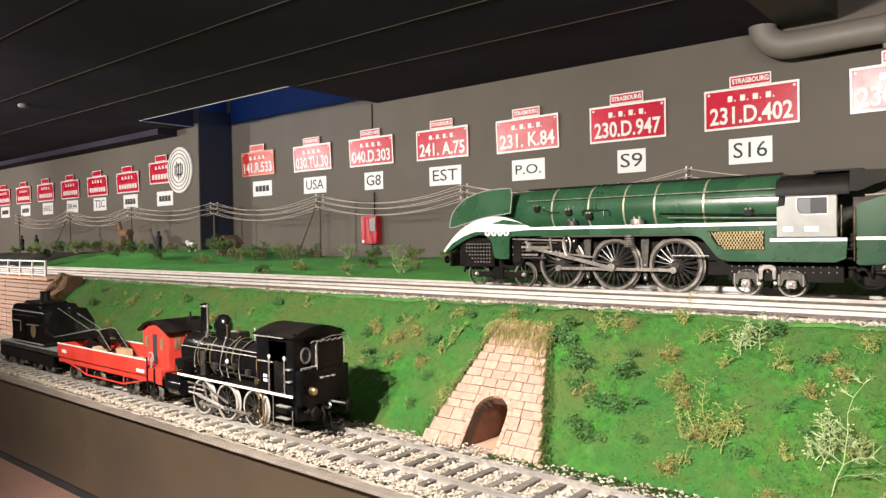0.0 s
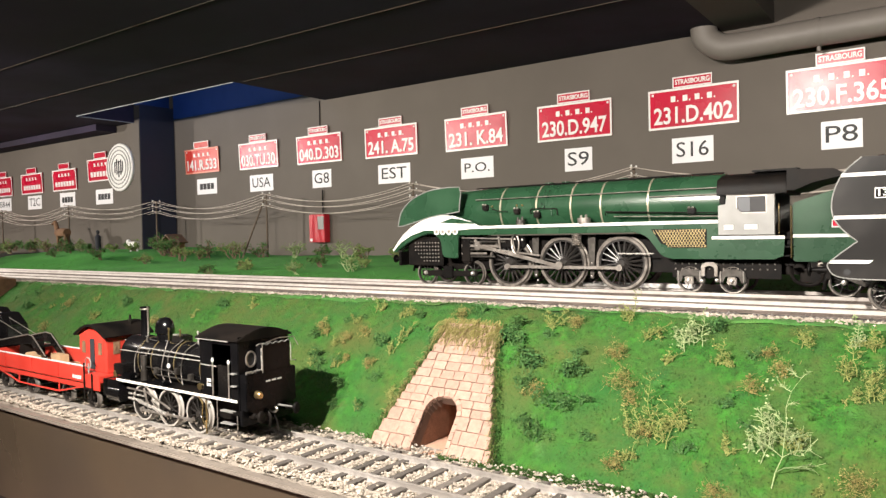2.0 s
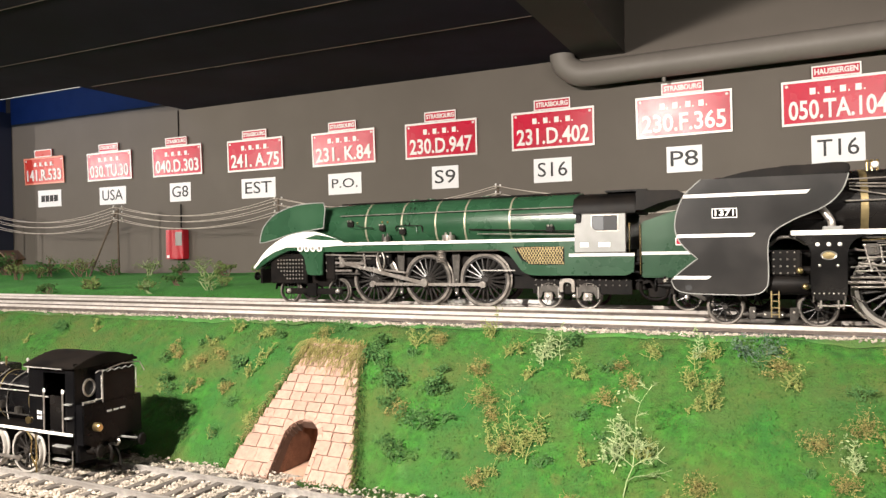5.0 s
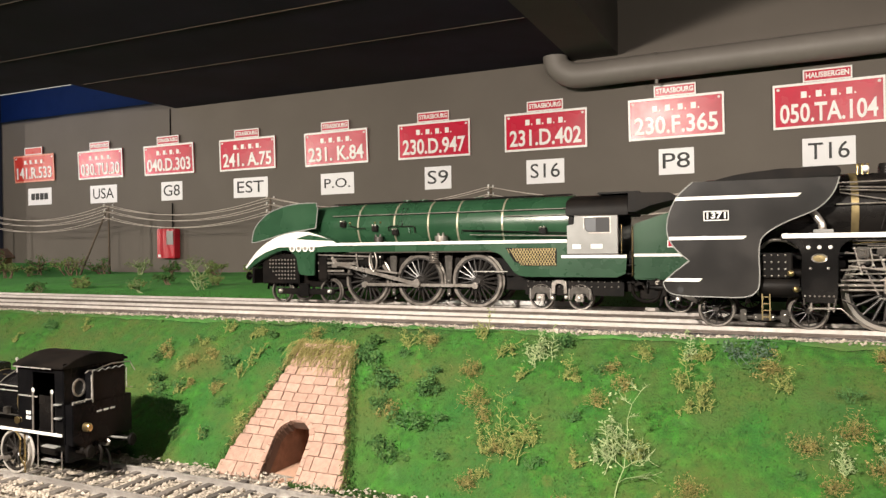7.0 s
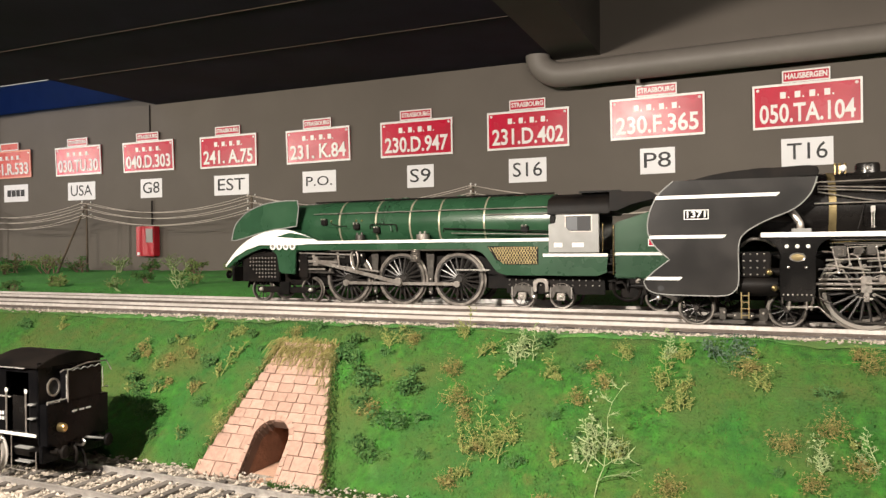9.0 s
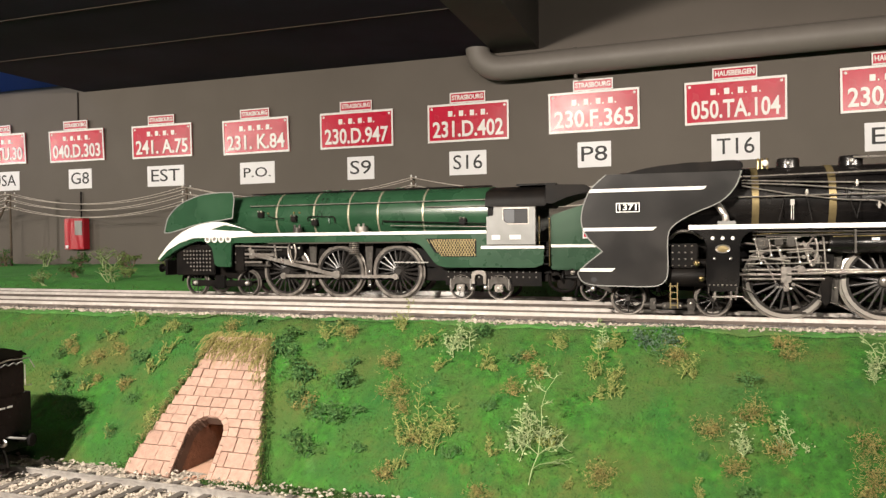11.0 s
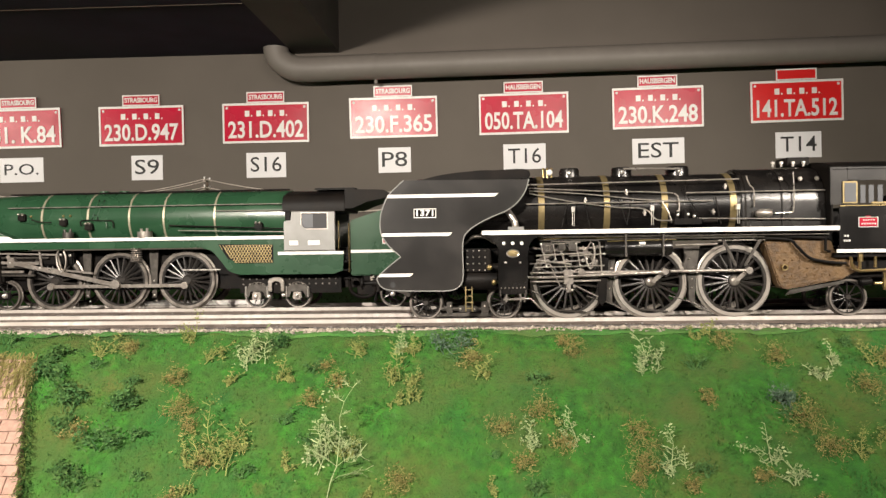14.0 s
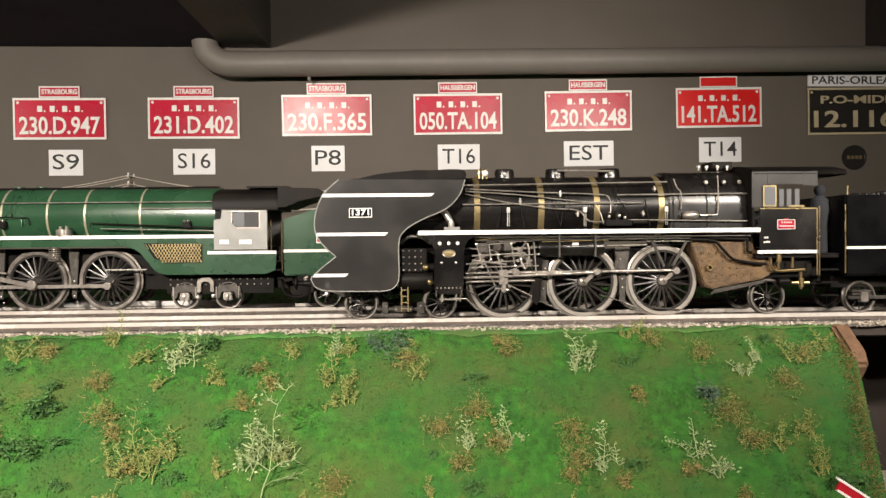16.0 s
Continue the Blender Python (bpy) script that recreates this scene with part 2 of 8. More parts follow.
GLASS = mat("grey_window_pane", (0.15, 0.155, 0.165), 0.15, vary=0.05)
FENCE = mat("white_fence_paint", (0.72, 0.74, 0.76), 0.5)
CLOTH = mat("dark_cloth", (0.02, 0.022, 0.028), 0.9)


# ---- building tools ----
class Shape:
    """Collects faces of one mesh."""

    def __init__(self):
        self.v, self.f = [], []

    def add(self, verts, faces):
        n = len(self.v)
        self.v += [tuple(p) for p in verts]
        self.f += [tuple(i + n for i in face) for face in faces]
        return self

    def box(self, x0, x1, y0, y1, z0, z1):
        v = [(x, y, z) for x in (x0, x1) for y in (y0, y1) for z in (z0, z1)]
        return self.add(v, [(0, 1, 3, 2), (4, 6, 7, 5), (0, 4, 5, 1), (2, 3, 7, 6), (0, 2, 6, 4), (1, 5, 7, 3)])

    def bar(self, p0, p1, w, h):
        """A straight bar of flat section, w across (in y) and h thick."""
        a, b = Vector(p0), Vector(p1)
        d = (b - a).normalized()
        side = Vector((0, 1, 0)) if abs(d.y) < 0.9 else Vector((1, 0, 0))
        up = d.cross(side).normalized() * h / 2
        side = up.cross(d).normalized() * w / 2
        v = [p + s * side + u * up for p in (a, b) for s in (-1, 1) for u in (-1, 1)]
        return self.add(v, [(0, 1, 3, 2), (4, 6, 7, 5), (0, 4, 5, 1), (2, 3, 7, 6), (0, 2, 6, 4), (1, 5, 7, 3)])

    def cyl(self, p0, p1, r0, r1=None, n=16):
        return self.tube([p0, p1], [r0, r0 if r1 is None else r1], n)

    def tube(self, pts, r, n=6, closed=False):
        pts = [Vector(p) for p in pts]
        rs = r if isinstance(r, (list, tuple)) else [r] * len(pts)
        d = (pts[1] - pts[0]).normalized()
        u = d.orthogonal().normalized()
        base, verts, faces = len(pts), [], []
        for i, p in enumerate(pts):
            d = (pts[min(i + 1, base - 1)] - pts[max(i - 1, 0)]).normalized()
            u = (u - d * u.dot(d)).normalized()
            w = d.cross(u)
            verts += [p + rs[i] * (math.cos(2 * math.pi * k / n) * u + math.sin(2 * math.pi * k / n) * w) for k in range(n)]
        for i in range(base - 1):
            faces += [(i * n + k, i * n + (k + 1) % n, (i + 1) * n + (k + 1) % n, (i + 1) * n + k) for k in range(n)]
        faces += [tuple(range(n - 1, -1, -1)), tuple((base - 1) * n + k for k in range(n))]
        return self.add(verts, faces)

    def prism(self, poly, y0, y1):
        """A polygon in x and z, thick in y."""
        n = len(poly)
        v = [(x, y0, z) for x, z in poly] + [(x, y1, z) for x, z in poly]
        return self.add(v, [tuple(range(n)), tuple(range(2 * n - 1, n - 1, -1))] + [(k, (k + 1) % n, n + (k + 1) % n, n + k) for k in range(n)])

    def prism_x(self, poly, x0, x1):
        """A polygon in y and z, long in x."""
        n = len(poly)
        v = [(x0, y, z) for y, z in poly] + [(x1, y, z) for y, z in poly]
        return self.add(v, [tuple(range(n)), tuple(range(2 * n - 1, n - 1, -1))] + [(k, (k + 1) % n, n + (k + 1) % n, n + k) for k in range(n)])

    def lathe(self, profile, at, axis="z", n=24):
        """profile: radius and height along the axis."""
        verts, faces = [], []
        for r, h in profile:
            for k in range(n):
                c, s = r * math.cos(2 * math.pi * k / n), r * math.sin(2 * math.pi * k / n)
                p = {"z": (c, s, h), "y": (c, h, s), "x": (h, c, s)}[axis]
                verts.append((at[0] + p[0], at[1] + p[1], at[2] + p[2]))
        for i in range(len(profile) - 1):
            faces += [(i * n + k, i * n + (k + 1) % n, (i + 1) * n + (k + 1) % n, (i + 1) * n + k) for k in range(n)]
        return self.add(verts, faces)

    def ball(self, at, r, n=12, sz=1.0):
        m = n // 2
        return self.lathe([(max(1e-4, r * math.sin(math.pi * i / m)), -r * sz * math.cos(math.pi * i / m)) for i in range(m + 1)], at, "z", n)

    def mesh(self, name, material, bevel=0.0, smooth=True, clean=True):
        me = bpy.data.meshes.new(name)
        me.from_pydata(self.v, [], self.f)
        if clean:
            bm = bmesh.new()
            bm.from_mesh(me)
            bmesh.ops.recalc_face_normals(bm, faces=bm.faces)
            if bevel:
                sharp = [e for e in bm.edges if len(e.link_faces) == 2 and e.calc_face_angle(0) > 0.6]
                bmesh.ops.bevel(bm, geom=sharp, offset=bevel, segments=2, affect="EDGES", clamp_overlap=True)
            bm.to_mesh(me)
            bm.free()
        if smooth:
            me.shade_smooth()
            me.set_sharp_from_angle(angle=radians(38))
        me.materials.append(material)
        return me


def thing(name, label, category, at=(0, 0, 0), group="", kind=""):
    ob = new(name)
    ob.location = at
    return tagged(ob, label, category, group, kind)


def part(name, shape, material, parent, label="", bevel=0.0, smooth=True, at=None):
    """One mesh object under a thing or under a part."""
    me = shape.mesh(name, material, bevel, smooth) if isinstance(shape, Shape) else shape
    ob = new(name, me)
    ob.parent = parent
    if at:
        ob.location = at
    return tagged(ob, label)


def solo(name, shape, material, label, category, at=(0, 0, 0), bevel=0.0, kind="", group="", smooth=True):
    ob = new(name, shape.mesh(name, material, bevel, smooth))
    ob.location = at
    return tagged(ob, label, category, group, kind)


def curve(points, steps=6, closed=False):
    """A smooth line through the given points (Catmull-Rom)."""
    p = [Vector(q) for q in points]
    n, out = len(p), []
    for i in range(n if closed else n - 1):
        a, b, c, d = (p[(i + k) % n] if closed else p[min(max(i + k, 0), n - 1)] for k in (-1, 0, 1, 2))
        for s in range(steps):
            t = s / steps
            out.append(0.5 * ((2 * b) + (c - a) * t + (2 * a - 5 * b + 4 * c - d) * t * t + (3 * b - a - 3 * c + d) * t**3))
    return out if closed else out + [p[-1]]


def letters(text, size, depth, thick=0.0, align="CENTER"):
    """A mesh of raised characters in the x-z plane that face -y."""
    cu = bpy.data.curves.new("lettering", "FONT")
    cu.body, cu.size, cu.extrude, cu.offset = text, size, depth / 2, thick
    cu.align_x, cu.align_y, cu.resolution_u = align, "CENTER", 3
    ob = bpy.data.objects.new("lettering", cu)
    me = bpy.data.meshes.new_from_object(ob)
    me.name = "lettering"
    me.transform(Matrix.Rotation(radians(90), 4, "X"))
    bpy.data.objects.remove(ob)
    return me


def writing(text, width, size, material, depth=0.004, thick=0.0, narrow=1.0):
    """Lettering scaled to a width; returns a mesh."""
    me = letters(text, size, depth, thick)
    xs = [v.co.x for v in me.vertices]
    k = width / (max(xs) - min(xs))
    me.transform(Matrix.Translation((-(max(xs) + min(xs)) / 2, 0, 0)))
    me.transform(Matrix.Diagonal((k, 1, 1, 1)))
    me.materials.append(material)
    return me


# ---- room ----
def slab(name, label, category, boxes, material, bevel=0.0):
    s = Shape()
    for b in boxes:
        s.box(*b)
    return solo(name, s, material, label, category, kind="structure", bevel=bevel, smooth=False)


slab("floor", "reddish brown floor in front of the layout", "floor", [(-22, 9.5, -9, 0, -0.1, 0.0)], FLOOR)
slab("wall_north", "dark grey painted wall behind the layout", "wall", [(-6.39, 9.5, 0, 0.2, 0, 3.6)], WALL)
slab("wall_left", "grey painted wall with a row of signs", "wall", [(-22, -6.395, -0.5, 0.2, 0, 2.72)], WALL)
slab("wall_end", "navy end face of the thick wall", "wall", [(-6.395, -6.387, -0.49, -0.004, 0.9, 2.9)], NAVY)
slab("wall_east", "plain dark wall closing the room", "wall", [(9.5, 9.7, -9.2, 0.2, 0, 3.6)], WALL)
slab("wall_west", "plain dark wall closing the room", "wall", [(-22.2, -22, -9.2, 0.2, 0, 3.6)], WALL)
slab("wall_south", "plain dark wall behind the visitor", "wall", [(-22, 9.5, -9.2, -9, 0, 3.6)], WALL)
slab("ceiling", "black painted low ceiling with a recess", "ceiling",
     [(-22, 0.57, -9, -1.23, 2.674, 2.9), (-22, -6.5, -1.23, -0.5, 2.674, 2.9), (-3.6, 0.57, -1.23, -0.004, 2.674, 2.9), (0.57, 9.5, -9, 0, 3.45, 3.6)], CEIL)
slab("ceiling_step", "black step of the ceiling over the far wall", "ceiling", [(-22, -6.9, -0.78, -0.51, 2.59, 2.67)], CEIL)
slab("ceiling_recess", "blue painted recess in the black ceiling", "ceiling",
     [(-6.5, -3.6, -1.25, -1.232, 2.68, 3.3), (-6.5, -3.6, -1.23, -0.004, 3.3, 3.35), (-3.595, -3.58, -1.23, -0.004, 2.905, 3.3), (-6.5, -6.485, -1.23, 0, 2.905, 3.3)], BLUE)
slab("wall_upper_blue", "blue upper strip of the wall inside the recess", "wall", [(-6.39, -3.6, -0.006, -0.002, 2.76, 3.3)], BLUE)
slab("trim", "pale metal edge of the ceiling recess", "trim", [(-6.5, -3.6, -1.236, -1.226, 2.668, 2.676), (-6.506, -6.496, -1.22, -0.5, 2.668, 2.676)], TRIM)
s = Shape()
for y in (-5.4, -4.54, -3.68, -2.82, -1.99):
    s.box(-22, 0.56, y, y + 0.005, 2.6705, 2.674)
s.box(-3.5, 0.56, -1.19, -1.186, 2.6705, 2.674)
solo("ceiling_joint", s, FASCIA, "thin pale joints between the black ceiling panels", "joint", kind="structure")
slab("ceiling_beam", "dark grey boxed beam running from the wall over the visitor", "beam", [(0.572, 0.93, -8.99, -0.004, 2.668, 3.45)], BEAM)
slab("ceiling_beam_2", "dark boxed beam end high on the wall", "beam", [(5.60, 6.2, -0.30, -0.004, 2.64, 3.45)], DARK)
s = Shape()
s.box(-3.69, -3.682, -0.012, -0.002, 2.30, 2.674)
solo("cable", s, MATT, "thin dark cable down the wall", "cable")
s = Shape()
s.lathe([(0.001, 0), (0.05, 0.0), (0.055, -0.02), (0.045, -0.035), (0.001, -0.04)], (-6.35, -2.6, 2.674), "z", 16)
solo("smoke_detector", s, PIPEGREY, "small pale round smoke detector on the black ceiling", "smoke detector")

# flat pale polygon added in place of the round duct below the ceiling
s = Shape()
poly = [(-13.5, -1.75), (-15.7, -1.15), (-14.0, -1.0), (-11.5, -1.1), (-11.7, -1.76)]
s.add([(x, y, z) for z in (2.650, 2.662) for x, y in poly], [(4, 3, 2, 1, 0), (5, 6, 7, 8, 9)] + [(i, (i + 1) % 5, 5 + (i + 1) % 5, 5 + i) for i in range(5)])
solo("ceiling_panel", s, TRIM, "pale flat stand-in for a round duct under the black ceiling", "ceiling", kind="structure", smooth=False)

# grey duct along the wall
duct = thing("ventilation_pipe", "grey painted round ventilation pipe along the wall", "pipe", (0, -0.15, 0))
s = Shape()
s.tube(curve([(0.47, 0, 2.72), (0.49, 0, 2.60), (0.60, 0, 2.52), (0.75, 0, 2.508), (1.0, 0, 2.512)], 5) + [Vector((9.4, 0, 2.60))], 0.095, 24)
part("pipe_run", s, PIPEGREY, duct)
s = Shape()
s.lathe([(0.1, -0.012), (0.101, 0.012)], (1.235, 0, 2.514), "x", 24)
part("clamp_ring", s, PIPEGREY, duct)
s = Shape()
s.cyl((1.235, 0, 2.42), (1.235, 0, 2.385), 0.014, n=10)
part("clamp_bolt", s, PIPEGREY, duct)
s = Shape()
s.lathe([(0.1, -0.006), (0.1, 0.006)], (4.6, 0, 2.552), "x", 24)
part("joint_ring", s, PIPEGREY, duct)


# ---- signs on the wall ----
def bars_word(count, size, gap, material, parent, x, z, y):
    """An unreadable or withheld word as plain blocks."""
    for k in range(count):
        s = Shape()
        x0 = x + (k - count / 2) * (size + gap) + gap / 2
        s.box(x0, x0 + size, y - 0.003, y, z - size * 0.62, z + size * 0.62)
        part("bar", s, material, parent)


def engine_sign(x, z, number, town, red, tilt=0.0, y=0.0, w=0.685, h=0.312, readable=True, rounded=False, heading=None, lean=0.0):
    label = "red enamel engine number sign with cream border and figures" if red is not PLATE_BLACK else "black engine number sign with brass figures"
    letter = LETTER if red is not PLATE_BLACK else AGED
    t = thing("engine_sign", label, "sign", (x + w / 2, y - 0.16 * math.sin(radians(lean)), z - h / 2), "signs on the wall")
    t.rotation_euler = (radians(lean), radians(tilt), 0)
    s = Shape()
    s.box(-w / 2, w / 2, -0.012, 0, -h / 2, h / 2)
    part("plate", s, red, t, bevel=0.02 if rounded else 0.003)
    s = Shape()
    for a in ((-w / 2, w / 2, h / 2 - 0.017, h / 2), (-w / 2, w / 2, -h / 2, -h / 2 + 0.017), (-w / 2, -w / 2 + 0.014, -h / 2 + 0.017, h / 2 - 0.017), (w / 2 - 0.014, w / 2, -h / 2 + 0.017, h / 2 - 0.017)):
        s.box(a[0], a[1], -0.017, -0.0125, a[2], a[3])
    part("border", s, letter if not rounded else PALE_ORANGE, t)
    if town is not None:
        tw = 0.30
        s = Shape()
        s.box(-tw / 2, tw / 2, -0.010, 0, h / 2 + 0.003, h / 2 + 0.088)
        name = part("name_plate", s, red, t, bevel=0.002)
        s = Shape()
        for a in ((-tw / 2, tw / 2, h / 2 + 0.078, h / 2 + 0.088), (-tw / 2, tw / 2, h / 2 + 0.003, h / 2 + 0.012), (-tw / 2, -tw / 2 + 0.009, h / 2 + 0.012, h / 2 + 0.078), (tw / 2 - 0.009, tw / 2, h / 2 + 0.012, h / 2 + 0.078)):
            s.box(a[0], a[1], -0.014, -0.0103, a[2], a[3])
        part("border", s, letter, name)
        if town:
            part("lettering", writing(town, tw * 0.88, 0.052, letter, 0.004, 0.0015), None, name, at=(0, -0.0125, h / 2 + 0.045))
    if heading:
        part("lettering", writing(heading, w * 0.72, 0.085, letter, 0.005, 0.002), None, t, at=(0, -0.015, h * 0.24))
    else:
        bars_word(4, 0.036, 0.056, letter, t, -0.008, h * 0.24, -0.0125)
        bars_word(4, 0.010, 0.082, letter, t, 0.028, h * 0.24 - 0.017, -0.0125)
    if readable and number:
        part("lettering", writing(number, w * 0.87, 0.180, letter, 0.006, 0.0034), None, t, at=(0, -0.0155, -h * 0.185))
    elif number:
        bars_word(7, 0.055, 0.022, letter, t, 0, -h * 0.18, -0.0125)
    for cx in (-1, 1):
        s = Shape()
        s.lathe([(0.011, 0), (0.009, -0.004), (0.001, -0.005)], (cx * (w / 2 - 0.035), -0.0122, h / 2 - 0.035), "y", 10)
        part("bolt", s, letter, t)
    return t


def class_card(x0, x1, z, text, y=0.0, h=0.195, tilt=0.0):
    t = thing("class_card", "white card with a black locomotive class name", "sign", ((x0 + x1) / 2, y, z), "class cards on the wall")
    t.rotation_euler = (0, radians(tilt), 0)
    w = x1 - x0
    s = Shape()
    s.box(-w / 2, w / 2, -0.004, 0, -h / 2, h / 2)
    part("card", s, PAPER, t)
    if text:
        tall = 0.165 * h / 0.195 * min(1, 3 / len(text))
        part("lettering", writing(text, w * 0.78, tall, INK, 0.001, 0.0004 * h / 0.195), None, t, at=(0, -0.0052, 0))
    else:
        bars_word(4, w * 0.15, w * 0.035, INK, t, 0, 0, -0.0045)
    return t


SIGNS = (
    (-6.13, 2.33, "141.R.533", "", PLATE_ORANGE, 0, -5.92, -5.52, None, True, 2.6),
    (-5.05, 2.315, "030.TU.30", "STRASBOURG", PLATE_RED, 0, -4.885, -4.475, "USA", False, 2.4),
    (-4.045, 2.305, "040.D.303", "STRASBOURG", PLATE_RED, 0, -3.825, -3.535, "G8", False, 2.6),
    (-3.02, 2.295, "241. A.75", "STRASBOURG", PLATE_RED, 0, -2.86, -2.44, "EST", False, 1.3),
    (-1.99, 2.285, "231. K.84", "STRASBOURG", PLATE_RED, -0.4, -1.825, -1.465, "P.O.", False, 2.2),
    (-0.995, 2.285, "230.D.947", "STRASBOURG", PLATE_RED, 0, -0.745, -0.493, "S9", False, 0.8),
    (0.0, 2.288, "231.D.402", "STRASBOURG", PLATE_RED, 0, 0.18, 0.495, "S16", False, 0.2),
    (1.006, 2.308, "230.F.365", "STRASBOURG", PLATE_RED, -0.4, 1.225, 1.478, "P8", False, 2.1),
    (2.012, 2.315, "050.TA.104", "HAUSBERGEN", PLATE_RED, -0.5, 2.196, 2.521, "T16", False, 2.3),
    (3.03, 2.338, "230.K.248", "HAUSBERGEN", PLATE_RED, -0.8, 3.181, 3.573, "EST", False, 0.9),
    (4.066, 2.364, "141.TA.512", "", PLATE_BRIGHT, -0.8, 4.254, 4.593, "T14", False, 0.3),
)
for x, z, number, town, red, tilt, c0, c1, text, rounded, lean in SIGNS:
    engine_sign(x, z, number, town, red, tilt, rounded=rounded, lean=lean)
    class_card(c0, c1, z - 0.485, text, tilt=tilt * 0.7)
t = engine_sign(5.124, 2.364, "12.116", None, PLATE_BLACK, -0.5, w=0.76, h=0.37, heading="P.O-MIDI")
t = thing("name_board", "white board with a black railway name", "sign", (5.55, 0, 2.42), "signs on the wall")
s = Shape()
s.box(-0.42, 0.42, -0.012, 0, -0.045, 0.045)
part("board", s, PAPER, t)
part("lettering", writing("PARIS-ORLEANS", 0.78, 0.085, INK, 0.002, 0.001), None, t, at=(0, -0.0135, 0))
t = thing("maker_plate", "small round dark cast maker's plate", "plaque", (5.505, 0, 1.813))
s = Shape()
s.lathe([(0.001, -0.012), (0.082, -0.012), (0.088, -0.018), (0.097, -0.018), (0.097, 0)], (0, 0, 0), "y", 32)
part("disc", s, PLATE_BLACK, t)
bars_word(4, 0.022, 0.01, BAND, t, 0, 0, -0.013)

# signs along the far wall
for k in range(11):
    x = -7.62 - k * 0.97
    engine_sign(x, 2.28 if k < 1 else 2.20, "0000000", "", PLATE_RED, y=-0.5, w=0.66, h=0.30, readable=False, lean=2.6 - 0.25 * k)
    if k < 8:
        class_card(x + 0.16, x + 0.58, 1.77, {2: "T2C", 3: "BR44", 4: "BR52"}.get(k), y=-0.5, h=0.2)
t = thing("round_emblem", "large round white emblem with dark rings on the wall", "emblem", (-6.83, -0.5, 2.13))
s = Shape()
s.lathe([(0.001, -0.03), (0.30, -0.03), (0.31, -0.02), (0.31, 0)], (0, 0, 0), "y", 48)
part("disc", s, LETTER, t)
for r in (0.275, 0.225, 0.175):
    s = Shape()
    s.lathe([(r, -0.031), (r, -0.036), (r - 0.014, -0.036), (r - 0.014, -0.031)], (0, 0, 0), "y", 48)
    part("ring", s, GREYP, t)
for dx, dz, w, h in ((-0.09, 0, 0.022, 0.14), (-0.045, 0.01, 0.022, 0.20), (0.0, -0.02, 0.022, 0.22), (0.05, 0.0, 0.022, 0.20), (0.09, 0.01, 0.022, 0.13), (-0.02, 0.07, 0.10, 0.016), (0.03, -0.06, 0.11, 0.016)):
    s = Shape()
    s.box(dx - w / 2, dx + w / 2, -0.034, -0.0305, dz - h / 2, dz + h / 2)
    part("bar", s, INK, t)

# red alarm box on the wall
t = thing("alarm_box", "red metal alarm box with a grey door panel", "alarm box", (-3.69, -0.004, 1.27))
s = Shape()
s.box(-0.12, 0.12, -0.085, 0, -0.15, 0.155)
part("case", s, BOX_RED, t, bevel=0.006)
s = Shape()
s.box(0.02, 0.11, -0.091, -0.0855, -0.01, 0.13)
part("door", s, GREYP, t)
s = Shape()
s.box(-0.10, -0.065, -0.09, -0.0855, -0.14, -0.11)
part("sticker", s, PAPER, t)
s = Shape()
s.cyl((0.03, -0.014, 0.155), (0.03, -0.014, 0.42), 0.008, n=8)
part("conduit", s, MATT, t)


# ---- layout ground ----
RAIL_UP, RAIL_LOW = 0.926, 0.500
TRACK_NEAR, TRACK_FAR, TRACK_LOW = -2.935, -2.475, -3.985
GAUGE = 0.184
LEFT_END, RIGHT_END = -3.55, 3.41


def bank_z(y):
    """Height of the embankment between its foot and its crest."""
    t = min(max((y + 3.75) / 0.50, 0), 1)
    return 0.455 + 0.445 * (t + 0.06 * math.sin(math.pi * t))


def sheet(name, label, category, xs, ys, height, material, kind="structure", gap=None, bend=None):
    v = [(bend(x, y) if bend else x, y, height(x, y)) for y in ys for x in xs]
    n = len(xs)
    f = [(j * n + i, j * n + i + 1, (j + 1) * n + i + 1, (j + 1) * n + i) for j in range(len(ys) - 1) for i in range(n - 1) if not gap or not gap((xs[i] + xs[i + 1]) / 2, (ys[j] + ys[j + 1]) / 2)]
    s = Shape().add(v, f)
    ob = new(name, s.mesh(name, material, clean=False))
    return tagged(ob, label, category, kind=kind)


def span(a, b, step):
    n = max(1, round((b - a) / step))
    return [a + (b - a) * i / n for i in range(n + 1)]


def lump(x, y, size, amount):
    return amount * noise.noise((x / size, y / size, 3.7))


def heap(x, y):
    """Earth banked up against the sides of the tunnel portal."""
    t, c = min(max((y + 3.75) / 0.5, 0), 1), min(max((0.60 - abs(x - 0.52)) / 0.28, 0), 1)
    return 0.036 * 6.75 * t * t * (1 - t) * c * c * (3 - 2 * c)


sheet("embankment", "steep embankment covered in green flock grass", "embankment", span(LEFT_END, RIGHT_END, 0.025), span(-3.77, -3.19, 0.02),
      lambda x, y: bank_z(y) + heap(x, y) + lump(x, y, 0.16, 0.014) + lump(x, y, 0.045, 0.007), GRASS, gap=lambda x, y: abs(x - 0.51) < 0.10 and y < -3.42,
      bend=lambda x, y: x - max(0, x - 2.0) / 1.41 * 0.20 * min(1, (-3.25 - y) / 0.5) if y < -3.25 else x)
def rise(x, y):
    """The ground behind the far stretch of track lies higher."""
    a, c = min(max((-4.6 - x) / 0.9, 0), 1), min(max((y + 2.25) / 0.9, 0), 1)
    return 0.095 * a * a * (3 - 2 * a) * c * c * (3 - 2 * c)


